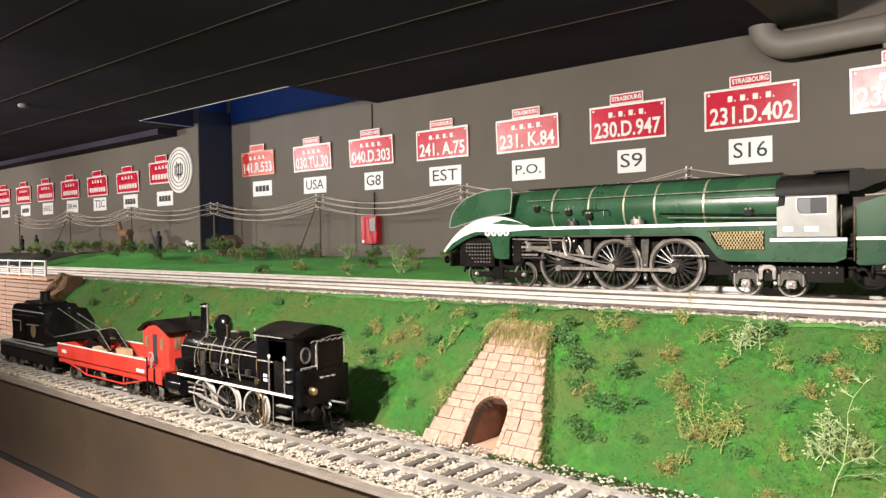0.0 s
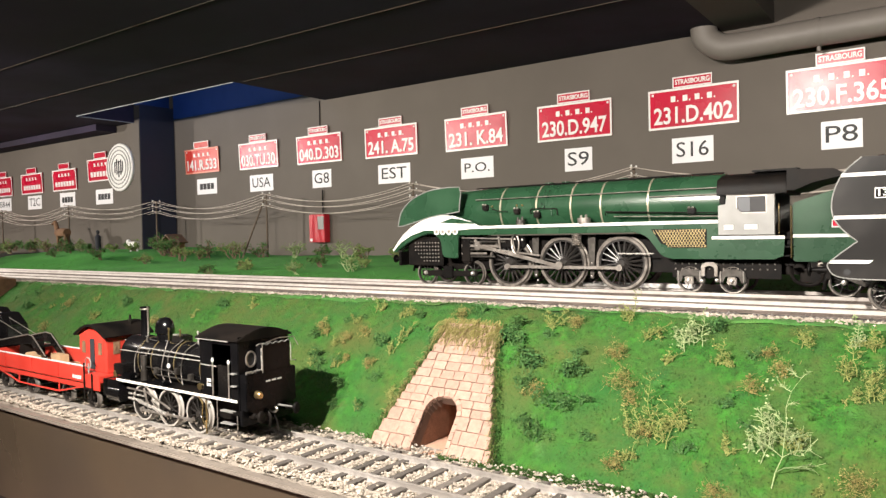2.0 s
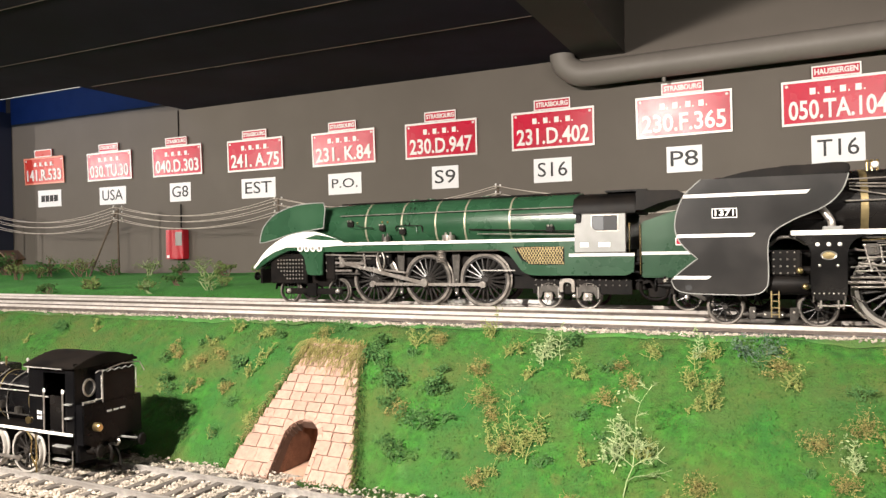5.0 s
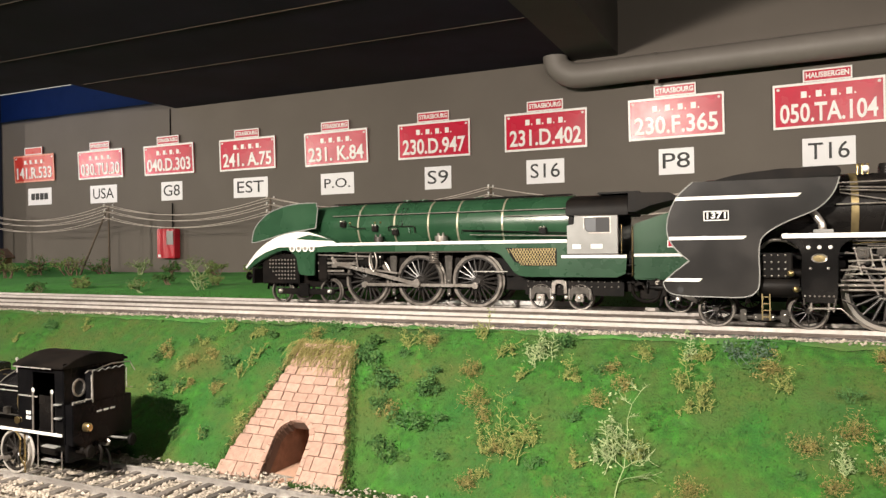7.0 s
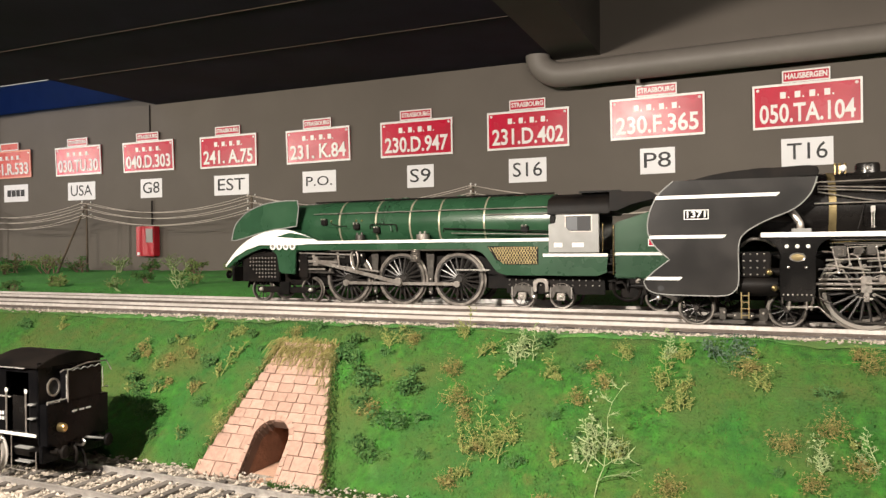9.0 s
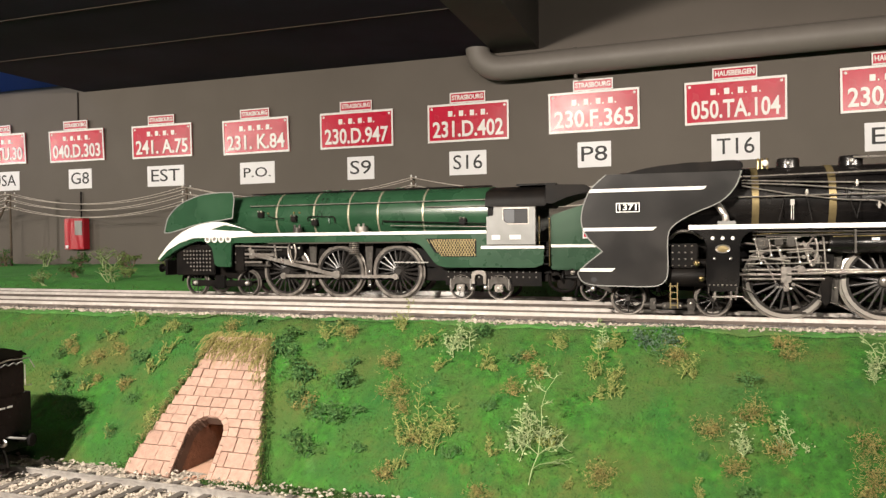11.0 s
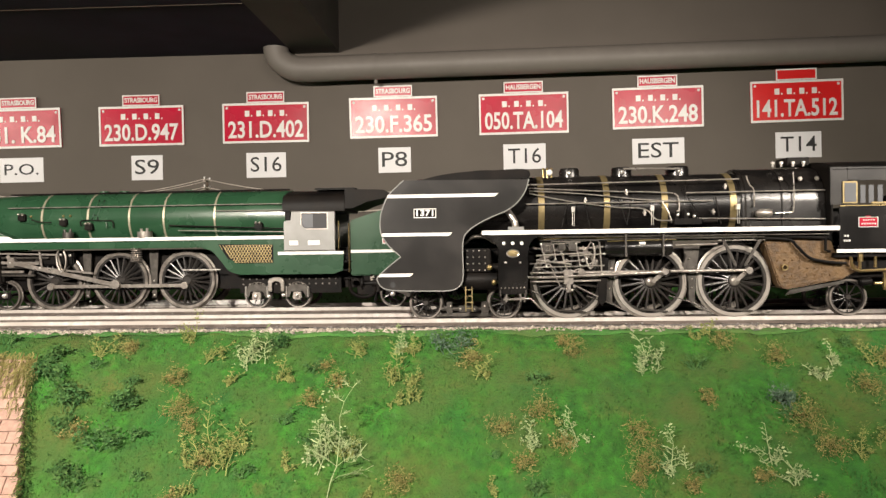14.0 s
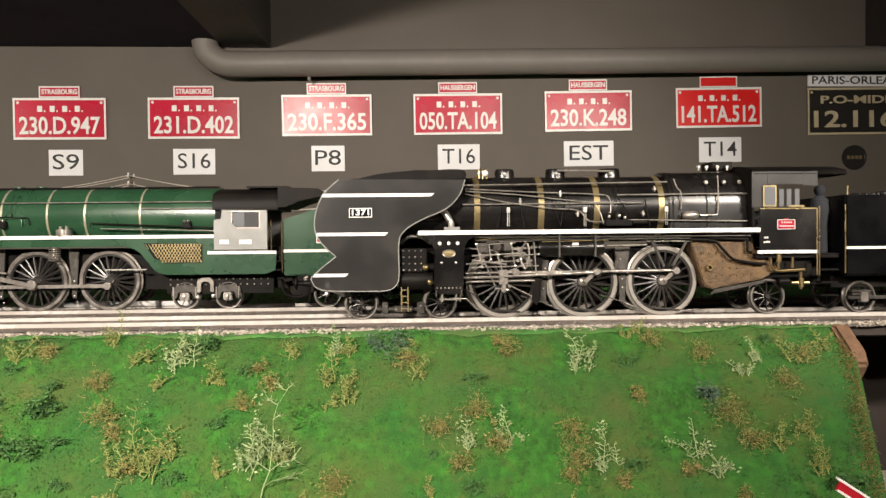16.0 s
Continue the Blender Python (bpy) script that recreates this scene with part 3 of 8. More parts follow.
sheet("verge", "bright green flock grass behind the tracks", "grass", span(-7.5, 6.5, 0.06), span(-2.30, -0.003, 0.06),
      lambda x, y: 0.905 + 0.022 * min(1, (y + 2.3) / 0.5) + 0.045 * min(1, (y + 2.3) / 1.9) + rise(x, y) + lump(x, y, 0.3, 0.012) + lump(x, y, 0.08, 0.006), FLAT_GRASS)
# ground left of the verge, darker than the grass
sheet("far_ground", "dark ground on the far stretch behind the tracks", "earth", span(-12, -7.5, 0.08), span(-2.30, -0.51, 0.08),
      lambda x, y: 0.905 + 0.03 * min(1, (y + 2.3) / 0.5) + rise(x, y) * 0.8 + lump(x, y, 0.2, 0.03), DARK_GROUND)
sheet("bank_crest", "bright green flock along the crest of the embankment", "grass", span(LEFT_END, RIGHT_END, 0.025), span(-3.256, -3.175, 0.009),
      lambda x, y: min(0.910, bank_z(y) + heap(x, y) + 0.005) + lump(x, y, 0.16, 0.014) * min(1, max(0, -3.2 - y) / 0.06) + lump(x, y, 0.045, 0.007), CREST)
s = Shape()
s.box(LEFT_END, 3.36, -3.25, -2.2, 0.80, 0.893)
s.box(-12, LEFT_END, -3.44, -2.2, 0.80, 0.893)
s.box(3.36, 9.4, -3.18, -2.2, 0.86, 0.893)
s.box(-12, 9.4, -2.2, -0.004, 0.6, 0.88)
solo("upper_deck", s, DUST, "grey dusty deck that carries the two upper tracks", "deck", kind="structure", smooth=False)
sheet("upper_bed", "grey weathered ballast bed under the upper tracks", "ballast", span(-12, 9.3, 0.03), span(-3.22, -2.26, 0.02),
      lambda x, y: 0.900 + lump(x, y, 0.05, 0.006), DUST)
# edge board takes the void colour, so the shade here is painted
s = Shape()
s.box(3.36, 9.4, -3.2, -3.182, 0.868, 0.9)
solo("deck_edge", s, DARK, "board edge under the track, coloured dark for its shade", "edge board", kind="structure", smooth=False)
# added sheet that fills the dark gap under the track
s = Shape()
s.box(3.6, 9.4, -2.6, -2.55, 0.0, 0.86)
solo("dark_panel", s, DARK, "dark sheet standing for the shaded gap below the raised track", "panel", kind="structure", smooth=False)

# lower shelf with its fascia
s = Shape()
s.box(-12, 9.4, -4.19, -3.3, 0.40, 0.445)
solo("lower_deck", s, BALLAST, "ballasted lower deck", "deck", kind="structure", smooth=False)
s = Shape()
s.box(-12, 9.4, -4.206, -4.19, 0.05, 0.452)
solo("fascia", s, FASCIA, "brown-grey painted front board of the layout", "fascia", kind="structure", smooth=False)
s = Shape()
s.box(-12, 9.4, -4.228, -4.188, 0.4525, 0.468)
solo("edge_trim", s, EDGE, "grey rounded edge strip along the shelf", "trim", kind="structure", bevel=0.005)
s = Shape()
s.box(-12, 9.4, -4.196, -4.186, 0.0, 0.05)
solo("plinth", s, INK, "black recessed plinth under the front board", "plinth", kind="structure", smooth=False)
sheet("lower_bed", "pale ballast bed of the lower track", "ballast", span(-12, 6, 0.03), span(-4.187, -3.70, 0.02),
      lambda x, y: 0.468 + (0.010 if y < -3.82 else 0.0) - (0.012 if y < -4.16 else 0) + lump(x, y, 0.04, 0.004), BALLAST)


def track(name, label, y, top, x0, x1, step, buried=False):
    t = thing(name, label, "track", (0, y, top), kind="structure")
    for side in (-1, 1):
        c = side * (GAUGE / 2 + 0.004)
        s = Shape()
        s.prism_x([(c - 0.010, -0.024), (c + 0.010, -0.024), (c + 0.010, -0.021), (c + 0.0025, -0.018), (c + 0.0025, -0.007), (c + 0.0045, -0.005), (c + 0.0045, -0.0008),
                   (c + 0.003, 0), (c - 0.003, 0), (c - 0.0045, -0.0008), (c - 0.0045, -0.005), (c - 0.0025, -0.007), (c - 0.0025, -0.018), (c - 0.010, -0.021)], x0, x1)
        rail = part("rail", s, RAIL_SIDE if buried else RAIL, t)
        if buried:
            s = Shape()
            s.prism_x([(c - 0.0052, -0.013), (c + 0.0052, -0.013), (c + 0.0052, -0.0005), (c + 0.003, 0.0006), (c - 0.003, 0.0006), (c - 0.0052, -0.0005)], x0, x1)
            part("rail_head", s, DUSTY_RAIL, rail, "pale dusty rail head")
    s = Shape()
    s.box(-0.014, 0.014, -0.158, 0.158, -0.046, -0.0245)
    me = s.mesh("sleeper", SLEEPER, 0.002)
    for k in range(int((x1 - x0) / step)):
        ob = part("sleeper", me, None, t, at=(x0 + step * (k + 0.5) + random.uniform(-0.004, 0.004), random.uniform(-0.004, 0.004), -0.006 if buried else 0.010))
        ob.rotation_euler = (0, 0, random.uniform(-0.03, 0.03))
    return t


track("track_low", "weathered track with dark sleepers on pale ballast", TRACK_LOW, RAIL_LOW, -9.0, 4.5, 0.078)
track("track_near", "weathered front track of the upper deck", TRACK_NEAR, RAIL_UP, -11.5, 9.3, 0.078, True)
track("track_far", "weathered rear track of the upper deck", TRACK_FAR, RAIL_UP, -11.5, 9.3, 0.078, True)


def stones(name, label, material, count, place, r0, r1):
    """Loose stones as one mass: squashed, jittered octahedra."""
    s = Shape()
    rnd = random.Random(5)
    faces = [(0, 2, 4), (2, 1, 4), (1, 3, 4), (3, 0, 4), (2, 0, 5), (1, 2, 5), (3, 1, 5), (0, 3, 5)]
    for _ in range(count):
        x, y, z = place(rnd)
        r = rnd.uniform(r0, r1)
        a = rnd.uniform(0, 6.28)
        ca, sa = math.cos(a), math.sin(a)
        pts = []
        for px, py, pz in ((1, 0, 0), (-1, 0, 0), (0, 1, 0), (0, -1, 0), (0, 0, 1), (0, 0, -1)):
            j = [r * (q + rnd.uniform(-0.35, 0.35)) for q in (px, py, pz * 0.7)]
            pts.append((x + ca * j[0] - sa * j[1], y + sa * j[0] + ca * j[1], z + j[2]))
        s.add(pts, faces)
    ob = new(name, s.mesh(name, material, smooth=False, clean=False))
    return tagged(ob, label, "ballast", kind="stuff")


def on_lower(rnd):
    while True:
        x, y = rnd.uniform(-3.6, 3.4), rnd.uniform(-4.185, -3.74)
        d = abs(y - TRACK_LOW)
        if y > TRACK_LOW + 0.165 and x > -0.8 and rnd.random() < 0.75:
            continue
        if abs(d - 0.096) > 0.012:
            if d < 0.158 and abs((x + 9.0) % 0.078 - 0.039) < 0.017 and rnd.random() < 0.93:
                continue
            return x, y, 0.474 + rnd.uniform(0.002, 0.011)


stones("lower_ballast", "loose pale crushed stone round the lower track", STONE, 24000, on_lower, 0.0036, 0.0078)
stones("far_ballast", "loose pale crushed stone along the far part of the lower track", STONE, 6000, lambda r: (r.uniform(-8.5, -3.6), r.uniform(-4.18, -3.72), 0.470 + r.uniform(0, 0.006)), 0.005, 0.010)
stones("edge_ballast", "loose pale stone along the shoulder of the upper track", STONE, 9000, lambda r: (r.uniform(-6.5, 4.6), -3.150 - abs(r.gauss(0, 0.028)), 0.903 + r.uniform(-0.004, 0.006)), 0.004, 0.009)
stones("bed_ballast", "thin dusty stone between the upper rails", DUST, 6000, lambda r: (r.uniform(-5, 4.6), r.uniform(-3.15, -2.3), 0.902 + r.uniform(0, 0.004)), 0.003, 0.006)


s = Shape()
s.prism_x([(-3.77, 0.445), (-3.25, 0.86), (-3.25, 0.445)], 3.08, 3.20)
solo("bank_end", s, DARK, "dark earth end of the embankment", "embankment", kind="structure", smooth=False)


# ---- grass ----
def blades(name, label, material, count, place, h0, h1, lean=0.5, width=0.0016):
    s = Shape()
    rnd = random.Random(9)
    for _ in range(count):
        x, y, z = place(rnd)
        h, a, l = rnd.uniform(h0, h1), rnd.uniform(0, 6.28), rnd.uniform(0, lean)
        dx, dy = math.cos(a) * l * h, math.sin(a) * l * h
        w = width
        b = rnd.uniform(0, 6.28)
        wx, wy = math.cos(b) * w, math.sin(b) * w
        s.add([(x - wx, y - wy, z - 0.002), (x + wx, y + wy, z - 0.002), (x + dx * 0.5 + wx * 0.7, y + dy * 0.5 + wy * 0.7, z + h * 0.6), (x + dx * 1.3, y + dy * 1.3, z + h), (x + dx * 0.5 - wx * 0.7, y + dy * 0.5 - wy * 0.7, z + h * 0.6)], [(0, 1, 2, 4), (4, 2, 3)])
    ob = new(name, s.mesh(name, material, smooth=False, clean=False))
    return tagged(ob, label, "grass", kind="stuff")


def bank_height(x, y):
    return bank_z(y) + heap(x, y) + lump(x, y, 0.16, 0.014) + lump(x, y, 0.045, 0.007)


def in_portal(x, y):
    t = (y + 3.76) / 0.36
    return 0 <= t <= 1.0 and abs(x - 0.5475 + 0.039 * t) < 0.255 - 0.146 * t


def on_bank(rnd):
    while True:
        x, y = rnd.uniform(LEFT_END, RIGHT_END), rnd.uniform(-3.76, -3.19)
        if not in_portal(x, y) and x < 3.39 + 0.38 * (y + 3.25) and noise.noise((x * 7, y * 7, 1.0)) + rnd.uniform(-0.5, 0.5) > -0.15:
            return x, y, bank_height(x, y)


blades("bank_grass", "short green flock grass on the embankment", BLADE, 34000, on_bank, 0.003, 0.008)
blades("verge_grass", "short green flock grass behind the tracks", BLADE, 12000, lambda r: ((x := r.uniform(-6.5, 5)), (y := r.uniform(-2.28, -1.2)), 0.91 + 0.03 * (y + 2.3) + rise(x, y)), 0.006, 0.014)


# ---- stone tunnel portal ----
portal = thing("tunnel_portal", "pink sandstone tunnel portal with an arched opening in the embankment", "tunnel portal", kind="structure")
# local frame of the sloping face: u along x, v up the slope
FOOT, HEAD = Vector((0.52, -3.765, 0.462)), Vector((0.52, -3.40, 0.845))
SLOPE = HEAD - FOOT
LENGTH = SLOPE.length
UP = SLOPE.normalized()
OUT = Vector((1, 0, 0)).cross(UP).normalized()
OUT = OUT if OUT.y < 0 else -OUT


def on_face(u, v, w=0.0):
    return FOOT + Vector((u + 0.0275 - 0.039 * v / LENGTH, 0, 0)) + UP * v + OUT * w


def half_width(v):
    return 0.2475 - 0.146 * v / LENGTH


ARCH_X, ARCH_W, ARCH_V = 0.002, 0.068, 0.148


# backing with the opening cut out as strips
s = Shape()
cells = 40
for j in range(cells):
    v0, v1 = LENGTH * j / cells, LENGTH * (j + 1) / cells
    vm = (v0 + v1) / 2
    hw = half_width(vm)
    if vm < ARCH_V:
        gaps = [(-hw, ARCH_X - ARCH_W), (ARCH_X + ARCH_W, hw)]
    elif vm < ARCH_V + ARCH_W:
        c = math.sqrt(max(0, ARCH_W**2 - (vm - ARCH_V) ** 2))
        gaps = [(-hw, ARCH_X - c), (ARCH_X + c, hw)]
    else:
        gaps = [(-hw, hw)]
    for a, b in gaps:
        q = [on_face(a, v0, 0.012), on_face(b, v0, 0.012), on_face(b, v1, 0.012), on_face(a, v1, 0.012)]
        q += [on_face(a, v0, -0.03), on_face(b, v0, -0.03), on_face(b, v1, -0.03), on_face(a, v1, -0.03)]
        s.add(q, [(0, 1, 2, 3), (7, 6, 5, 4), (0, 4, 5, 1), (1, 5, 6, 2), (2, 6, 7, 3), (3, 7, 4, 0)])
part("backing", s, JOINT, portal, smooth=False)
# blocks in courses
course, row = 0.0, 0
while course < LENGTH - 0.01:
    ch = 0.029 + 0.008 * random.random() if course > 0.10 else 0.05
    v0, v1 = course + 0.0005, min(course + ch, LENGTH) - 0.0005
    vm = (v0 + v1) / 2
    u = -half_width(vm)
    hw = half_width(vm)
    while u < hw - 0.004:
        bw = random.uniform(0.04, 0.066) * (1.6 if course < 0.1 else 1)
        u1 = min(u + bw, hw)
        if hw - u1 < 0.018:
            u1 = hw
        a, b = u + 0.0005, u1 - 0.0005
        ring_r = ARCH_W + 0.012
        over = max(0, vm - ARCH_V)
        clear = math.sqrt(ring_r**2 - over**2) if over < ring_r else 0
        for piece in ((a, min(b, ARCH_X - clear)), (max(a, ARCH_X + clear), b)) if clear else ((a, b),):
            if piece[1] - piece[0] > 0.005:
                w = 0.016 + random.uniform(0, 0.003)
                k0, k1 = piece
                e = 0.0009
                q = [on_face(k0, v0, 0.011), on_face(k1, v0, 0.011), on_face(k1, v1, 0.011), on_face(k0, v1, 0.011), on_face(k0 + e, v0 + e, w), on_face(k1 - e, v0 + e, w), on_face(k1 - e, v1 - e, w), on_face(k0 + e, v1 - e, w)]
                sb = Shape().add(q, [(4, 5, 6, 7), (0, 1, 5, 4), (1, 2, 6, 5), (2, 3, 7, 6), (3, 0, 4, 7)])
                part("block", sb, PINK_PIECE, portal, smooth=False)
        u = u1
    course += ch
    row += 1
# arch ring and jambs
ring = []
for k in range(5):
    ring += [(ARCH_X - ARCH_W - 0.016, ARCH_V * k / 5, ARCH_X - ARCH_W, ARCH_V * (k + 1) / 5), (ARCH_X + ARCH_W, ARCH_V * k / 5, ARCH_X + ARCH_W + 0.016, ARCH_V * (k + 1) / 5)]
for a, v0, b, v1 in ring:
    w = 0.019
    q = [on_face(a, v0 + 0.001, 0.0), on_face(b, v0 + 0.001, 0.0), on_face(b, v1 - 0.001, 0.0), on_face(a, v1 - 0.001, 0.0), on_face(a, v0 + 0.001, w), on_face(b, v0 + 0.001, w), on_face(b, v1 - 0.001, w), on_face(a, v1 - 0.001, w)]
    part("jamb_block", Shape().add(q, [(4, 5, 6, 7), (0, 1, 5, 4), (1, 2, 6, 5), (2, 3, 7, 6), (3, 0, 4, 7)]), PINK_PIECE, portal, smooth=False)
for k in range(11):
    a0, a1 = math.pi * (k + 0.03) / 11, math.pi * (k + 0.97) / 11
    q = []
    for w in (0.0, 0.020):
        for r, a in ((ARCH_W, a0), (ARCH_W + 0.018, a0), (ARCH_W + 0.018, a1), (ARCH_W, a1)):
            q.append(on_face(ARCH_X - r * math.cos(a), ARCH_V + r * math.sin(a), w))
    part("voussoir", Shape().add(q, [(4, 5, 6, 7), (0, 1, 5, 4), (1, 2, 6, 5), (2, 3, 7, 6), (3, 0, 4, 7)]), PINK_PIECE, portal, smooth=False)
# vault behind the opening, going straight into the bank
s = Shape()
outline = [(-ARCH_W, 0.0), (-ARCH_W, ARCH_V)] + [(-ARCH_W * math.cos(math.pi * k / 10), ARCH_V + ARCH_W * math.sin(math.pi * k / 10)) for k in range(1, 10)] + [(ARCH_W, ARCH_V), (ARCH_W, 0.0)]
front = [on_face(ARCH_X + u, v, 0.01) for u, v in outline]
back = [Vector((p.x - 0.03, -3.30, p.z * 0.96)) for p in front]
n = len(front)
s.add(front + back, [(k, k + 1, n + k + 1, n + k) for k in range(n - 1)])
s.add(back, [tuple(range(n))])
part("vault", s, TUNNEL, portal, smooth=False)
s = Shape()
s.add([front[0], front[-1], back[-1], back[0]], [(0, 1, 2, 3)])
part("tunnel_floor", s, PINK, portal, "pale pink floor", smooth=False)


# ---- retaining wall on the far stretch ----
wall = thing("retaining_wall", "pink retaining wall with horizontal stone bands", "wall", kind="structure")
s = Shape()
s.box(-11.9, -3.58, -3.44, -3.28, 0.44, 0.905)
part("core", s, JOINT, wall, smooth=False)
rows = 13
s = Shape()
s.box(0, 0.4604, -0.010, 0, 0.0028, 0.465 / rows - 0.0028)
me = s.mesh("band", PINK_PIECE, 0.002)
for j in range(rows):
    for i in range(18):
        ob = part("band", me, None, wall, at=(-11.86 + i * 0.4605, -3.441, 0.443 + j * 0.465 / rows))
s = Shape()
s.box(-11.9, -3.62, -3.47, -3.27, 0.906, 0.922)
part("coping", s, PINK, wall, bevel=0.003)
for x in (-4.77, -6.06, -7.35, -8.65):
    s = Shape()
    s.prism([(x - 0.115, 0.45), (x + 0.115, 0.45), (x + 0.10, 0.52), (x + 0.045, 0.79), (x + 0.062, 0.80), (x + 0.060, 0.86), (x + 0.02, 0.885), (x - 0.05, 0.872), (x - 0.055, 0.80), (x - 0.045, 0.79), (x - 0.10, 0.52)], -3.51, -3.45)
    part("pier", s, BROWN_PIER, wall, bevel=0.006)
s = Shape()
n, m = 9, 14
crag = []
for j in range(m):
    for i in range(n):
        u, v = i / (n - 1), j / (m - 1)
        bulge = 0.05 * noise.noise((u * 3.1, v * 5.3, 2.2)) + 0.025 * noise.noise((u * 9, v * 14, 7.1)) + 0.035 * math.sin(math.pi * u)
        crag.append((-3.66 + 0.17 * u + 0.03 * noise.noise((u * 4, v * 6, 9.0)), -3.72 + 0.36 * v - bulge, 0.45 + 0.485 * v + 0.03 * math.sin(math.pi * u) * v))
crag += [(-3.66, -3.27, 0.45), (-3.49, -3.27, 0.45), (-3.49, -3.27, 0.93), (-3.66, -3.27, 0.93)]
b0 = n * m
s.add(crag, [(j * n + i, j * n + i + 1, (j + 1) * n + i + 1, (j + 1) * n + i) for j in range(m - 1) for i in range(n - 1)])
s.f += [tuple(j * n for j in range(m - 1, -1, -1)) + (b0, b0 + 3), tuple([j * n + n - 1 for j in range(m)]) + (b0 + 2, b0 + 1), tuple((m - 1) * n + i for i in range(n)) + (b0 + 2, b0 + 3)]
part("end_rock", s, BROWN_PIER, wall, smooth=False)

fence = thing("fence", "white painted metal fence on the retaining wall", "fence", (0, -3.40, 0.922))
for z in (0.02, 0.07, 0.125):
    s = Shape()
    s.box(-9.5, -3.82, -0.004, 0.004, z - 0.005, z + 0.005)
    part("fence_rail", s, FENCE, fence)
for k in range(24):
    s = Shape()
    s.box(-0.007, 0.007, -0.006, 0.006, 0, 0.132)
    part("post", s, FENCE, fence, at=(-9.5 + 5.68 * k / 23, 0, 0))


# ---- locomotive parts ----
WHEELS = {}


def wheel(parent, x, y, z, r, spokes=16, tyre=TYRE, centre=SPOKE, name="wheel"):
    """A spoked wheel with its outer face towards the side on which y lies."""
    key = (r, spokes, tyre.name, centre.name)
    if key not in WHEELS:
        w = 0.011
        s = Shape()
        s.lathe([(r * 0.82, -w * 0.5), (r * 0.895, -w * 0.5), (r * 0.895, w * 0.5), (r * 0.82, w * 0.5), (r * 0.82, -w * 0.5)], (0, 0, 0), "y", 40)
        hub = Shape()
        hub.lathe([(0.001, -w * 0.9), (r * 0.13, -w * 0.9), (r * 0.17, -w * 0.5), (r * 0.17, w * 0.5), (0.001, w * 0.5)], (0, 0, 0), "y", 16)
        spoke = Shape()
        spoke.tube([(r * 0.13, 0, 0), (r * 0.83, 0, 0)], [r * 0.044, r * 0.028], 6)
        t = Shape()
        t.lathe([(r * 0.89, -w * 0.7), (r * 0.985, -w * 0.75), (r, -w * 0.4), (r, w * 0.3), (r * 1.06, w * 0.6), (r * 1.06, w * 0.9), (r * 0.89, w * 0.9)], (0, 0, 0), "y", 48)
        WHEELS[key] = s.mesh("wheel", centre), t.mesh("tyre", tyre), hub.mesh("hub", centre), spoke.mesh("spoke", centre)
    rim, band, hub, spoke = WHEELS[key]
    ob = part(name, rim, None, parent, at=(x, y, z))
    if y > 0:
        ob.rotation_euler = (0, 0, math.pi)
    part("tyre", band, None, ob)
    part("hub", hub, None, ob)
    for n in range(spokes):
        part("spoke", spoke, None, ob).rotation_euler = (0, 2 * math.pi * (n + 0.5) / spokes, 0)
    return ob


def pair(parent, x, r, spokes=10, **more):
    for y in (-0.098, 0.098):
        wheel(parent, x, y, r, r, spokes, tyre=DARK_TYRE, **more)
    s = Shape()
    s.cyl((x, -0.09, r), (x, 0.09, r), r * 0.11, n=10)
    part("axle", s, MATT, parent)


def rods(name, parent, material, *runs, r=0.0025, label="", n=8):
    for pts in runs:
        s = Shape()
        s.tube(pts, r, n)
        part(name, s, material, parent, label)


def plate(name, parent, material, poly, y0, y1, label="", bevel=0.0015):
    s = Shape()
    s.prism(poly, y0, y1)
    return part(name, s, material, parent, label, bevel)


def block(name, parent, material, x0, x1, y0, y1, z0, z1, bevel=0.002, label=""):
    s = Shape()
    s.box(x0, x1, y0, y1, z0, z1)
    return part(name, s, material, parent, label, bevel)


def buffers(parent, x, z, way, spread=0.107):
    """Two buffers and a hook on the end at x; way: -1 or 1."""
    for y in (-spread, spread):
        s = Shape()
        s.cyl((x, y, z), (x + way * 0.028, y, z), 0.013, 0.010, 14)
        s.cyl((x + way * 0.028, y, z), (x + way * 0.052, y, z), 0.007, n=12)
        s.lathe([(0.001, 0.008), (0.018, 0.006), (0.022, 0.002), (0.022, -0.002), (0.001, -0.003)] if way > 0 else [(0.001, -0.008), (0.018, -0.006), (0.022, -0.002), (0.022, 0.002), (0.001, 0.003)], (x + way * 0.054, y, z), "x", 18)
        part("buffer", s, MATT, parent)
    s = Shape()
    s.tube(curve([(x, 0, z), (x + way * 0.03, 0, z), (x + way * 0.042, 0, z + 0.012), (x + way * 0.030, 0, z + 0.018)], 4), 0.005, 8)
    part("coupling_hook", s, STEEL, parent)
    s = Shape()
    s.tube(curve([(x, 0.02, z - 0.01), (x + way * 0.02, 0.02, z - 0.04), (x + way * 0.03, 0.02, z - 0.075)], 4), 0.006, 8)
    part("brake_hose", s, MATT, parent)


def dots(name, parent, material, places, y, r=0.004, deep=0.004):
    me = Shape().lathe([(0.0005, -deep), (r * 0.7, -deep * 0.8), (r, 0)], (0, 0, 0), "y", 10).mesh(name, material)
    for x, z in places:
        part(name, me, None, parent, at=(x, y, z))


def ladder(parent, x, y, z0, z1, w, material, rungs=4):
    s = Shape()
    for d in (-w / 2, w / 2):
        s.box(x + d - 0.0022, x + d + 0.0022, y - 0.0022, y + 0.0022, z0, z1)
    for k in range(rungs):
        z = z0 + (z1 - z0) * (k + 0.5) / rungs
        s.box(x - w / 2, x + w / 2, y - 0.002, y + 0.002, z - 0.0018, z + 0.0018)
    part("ladder", s, material, parent)


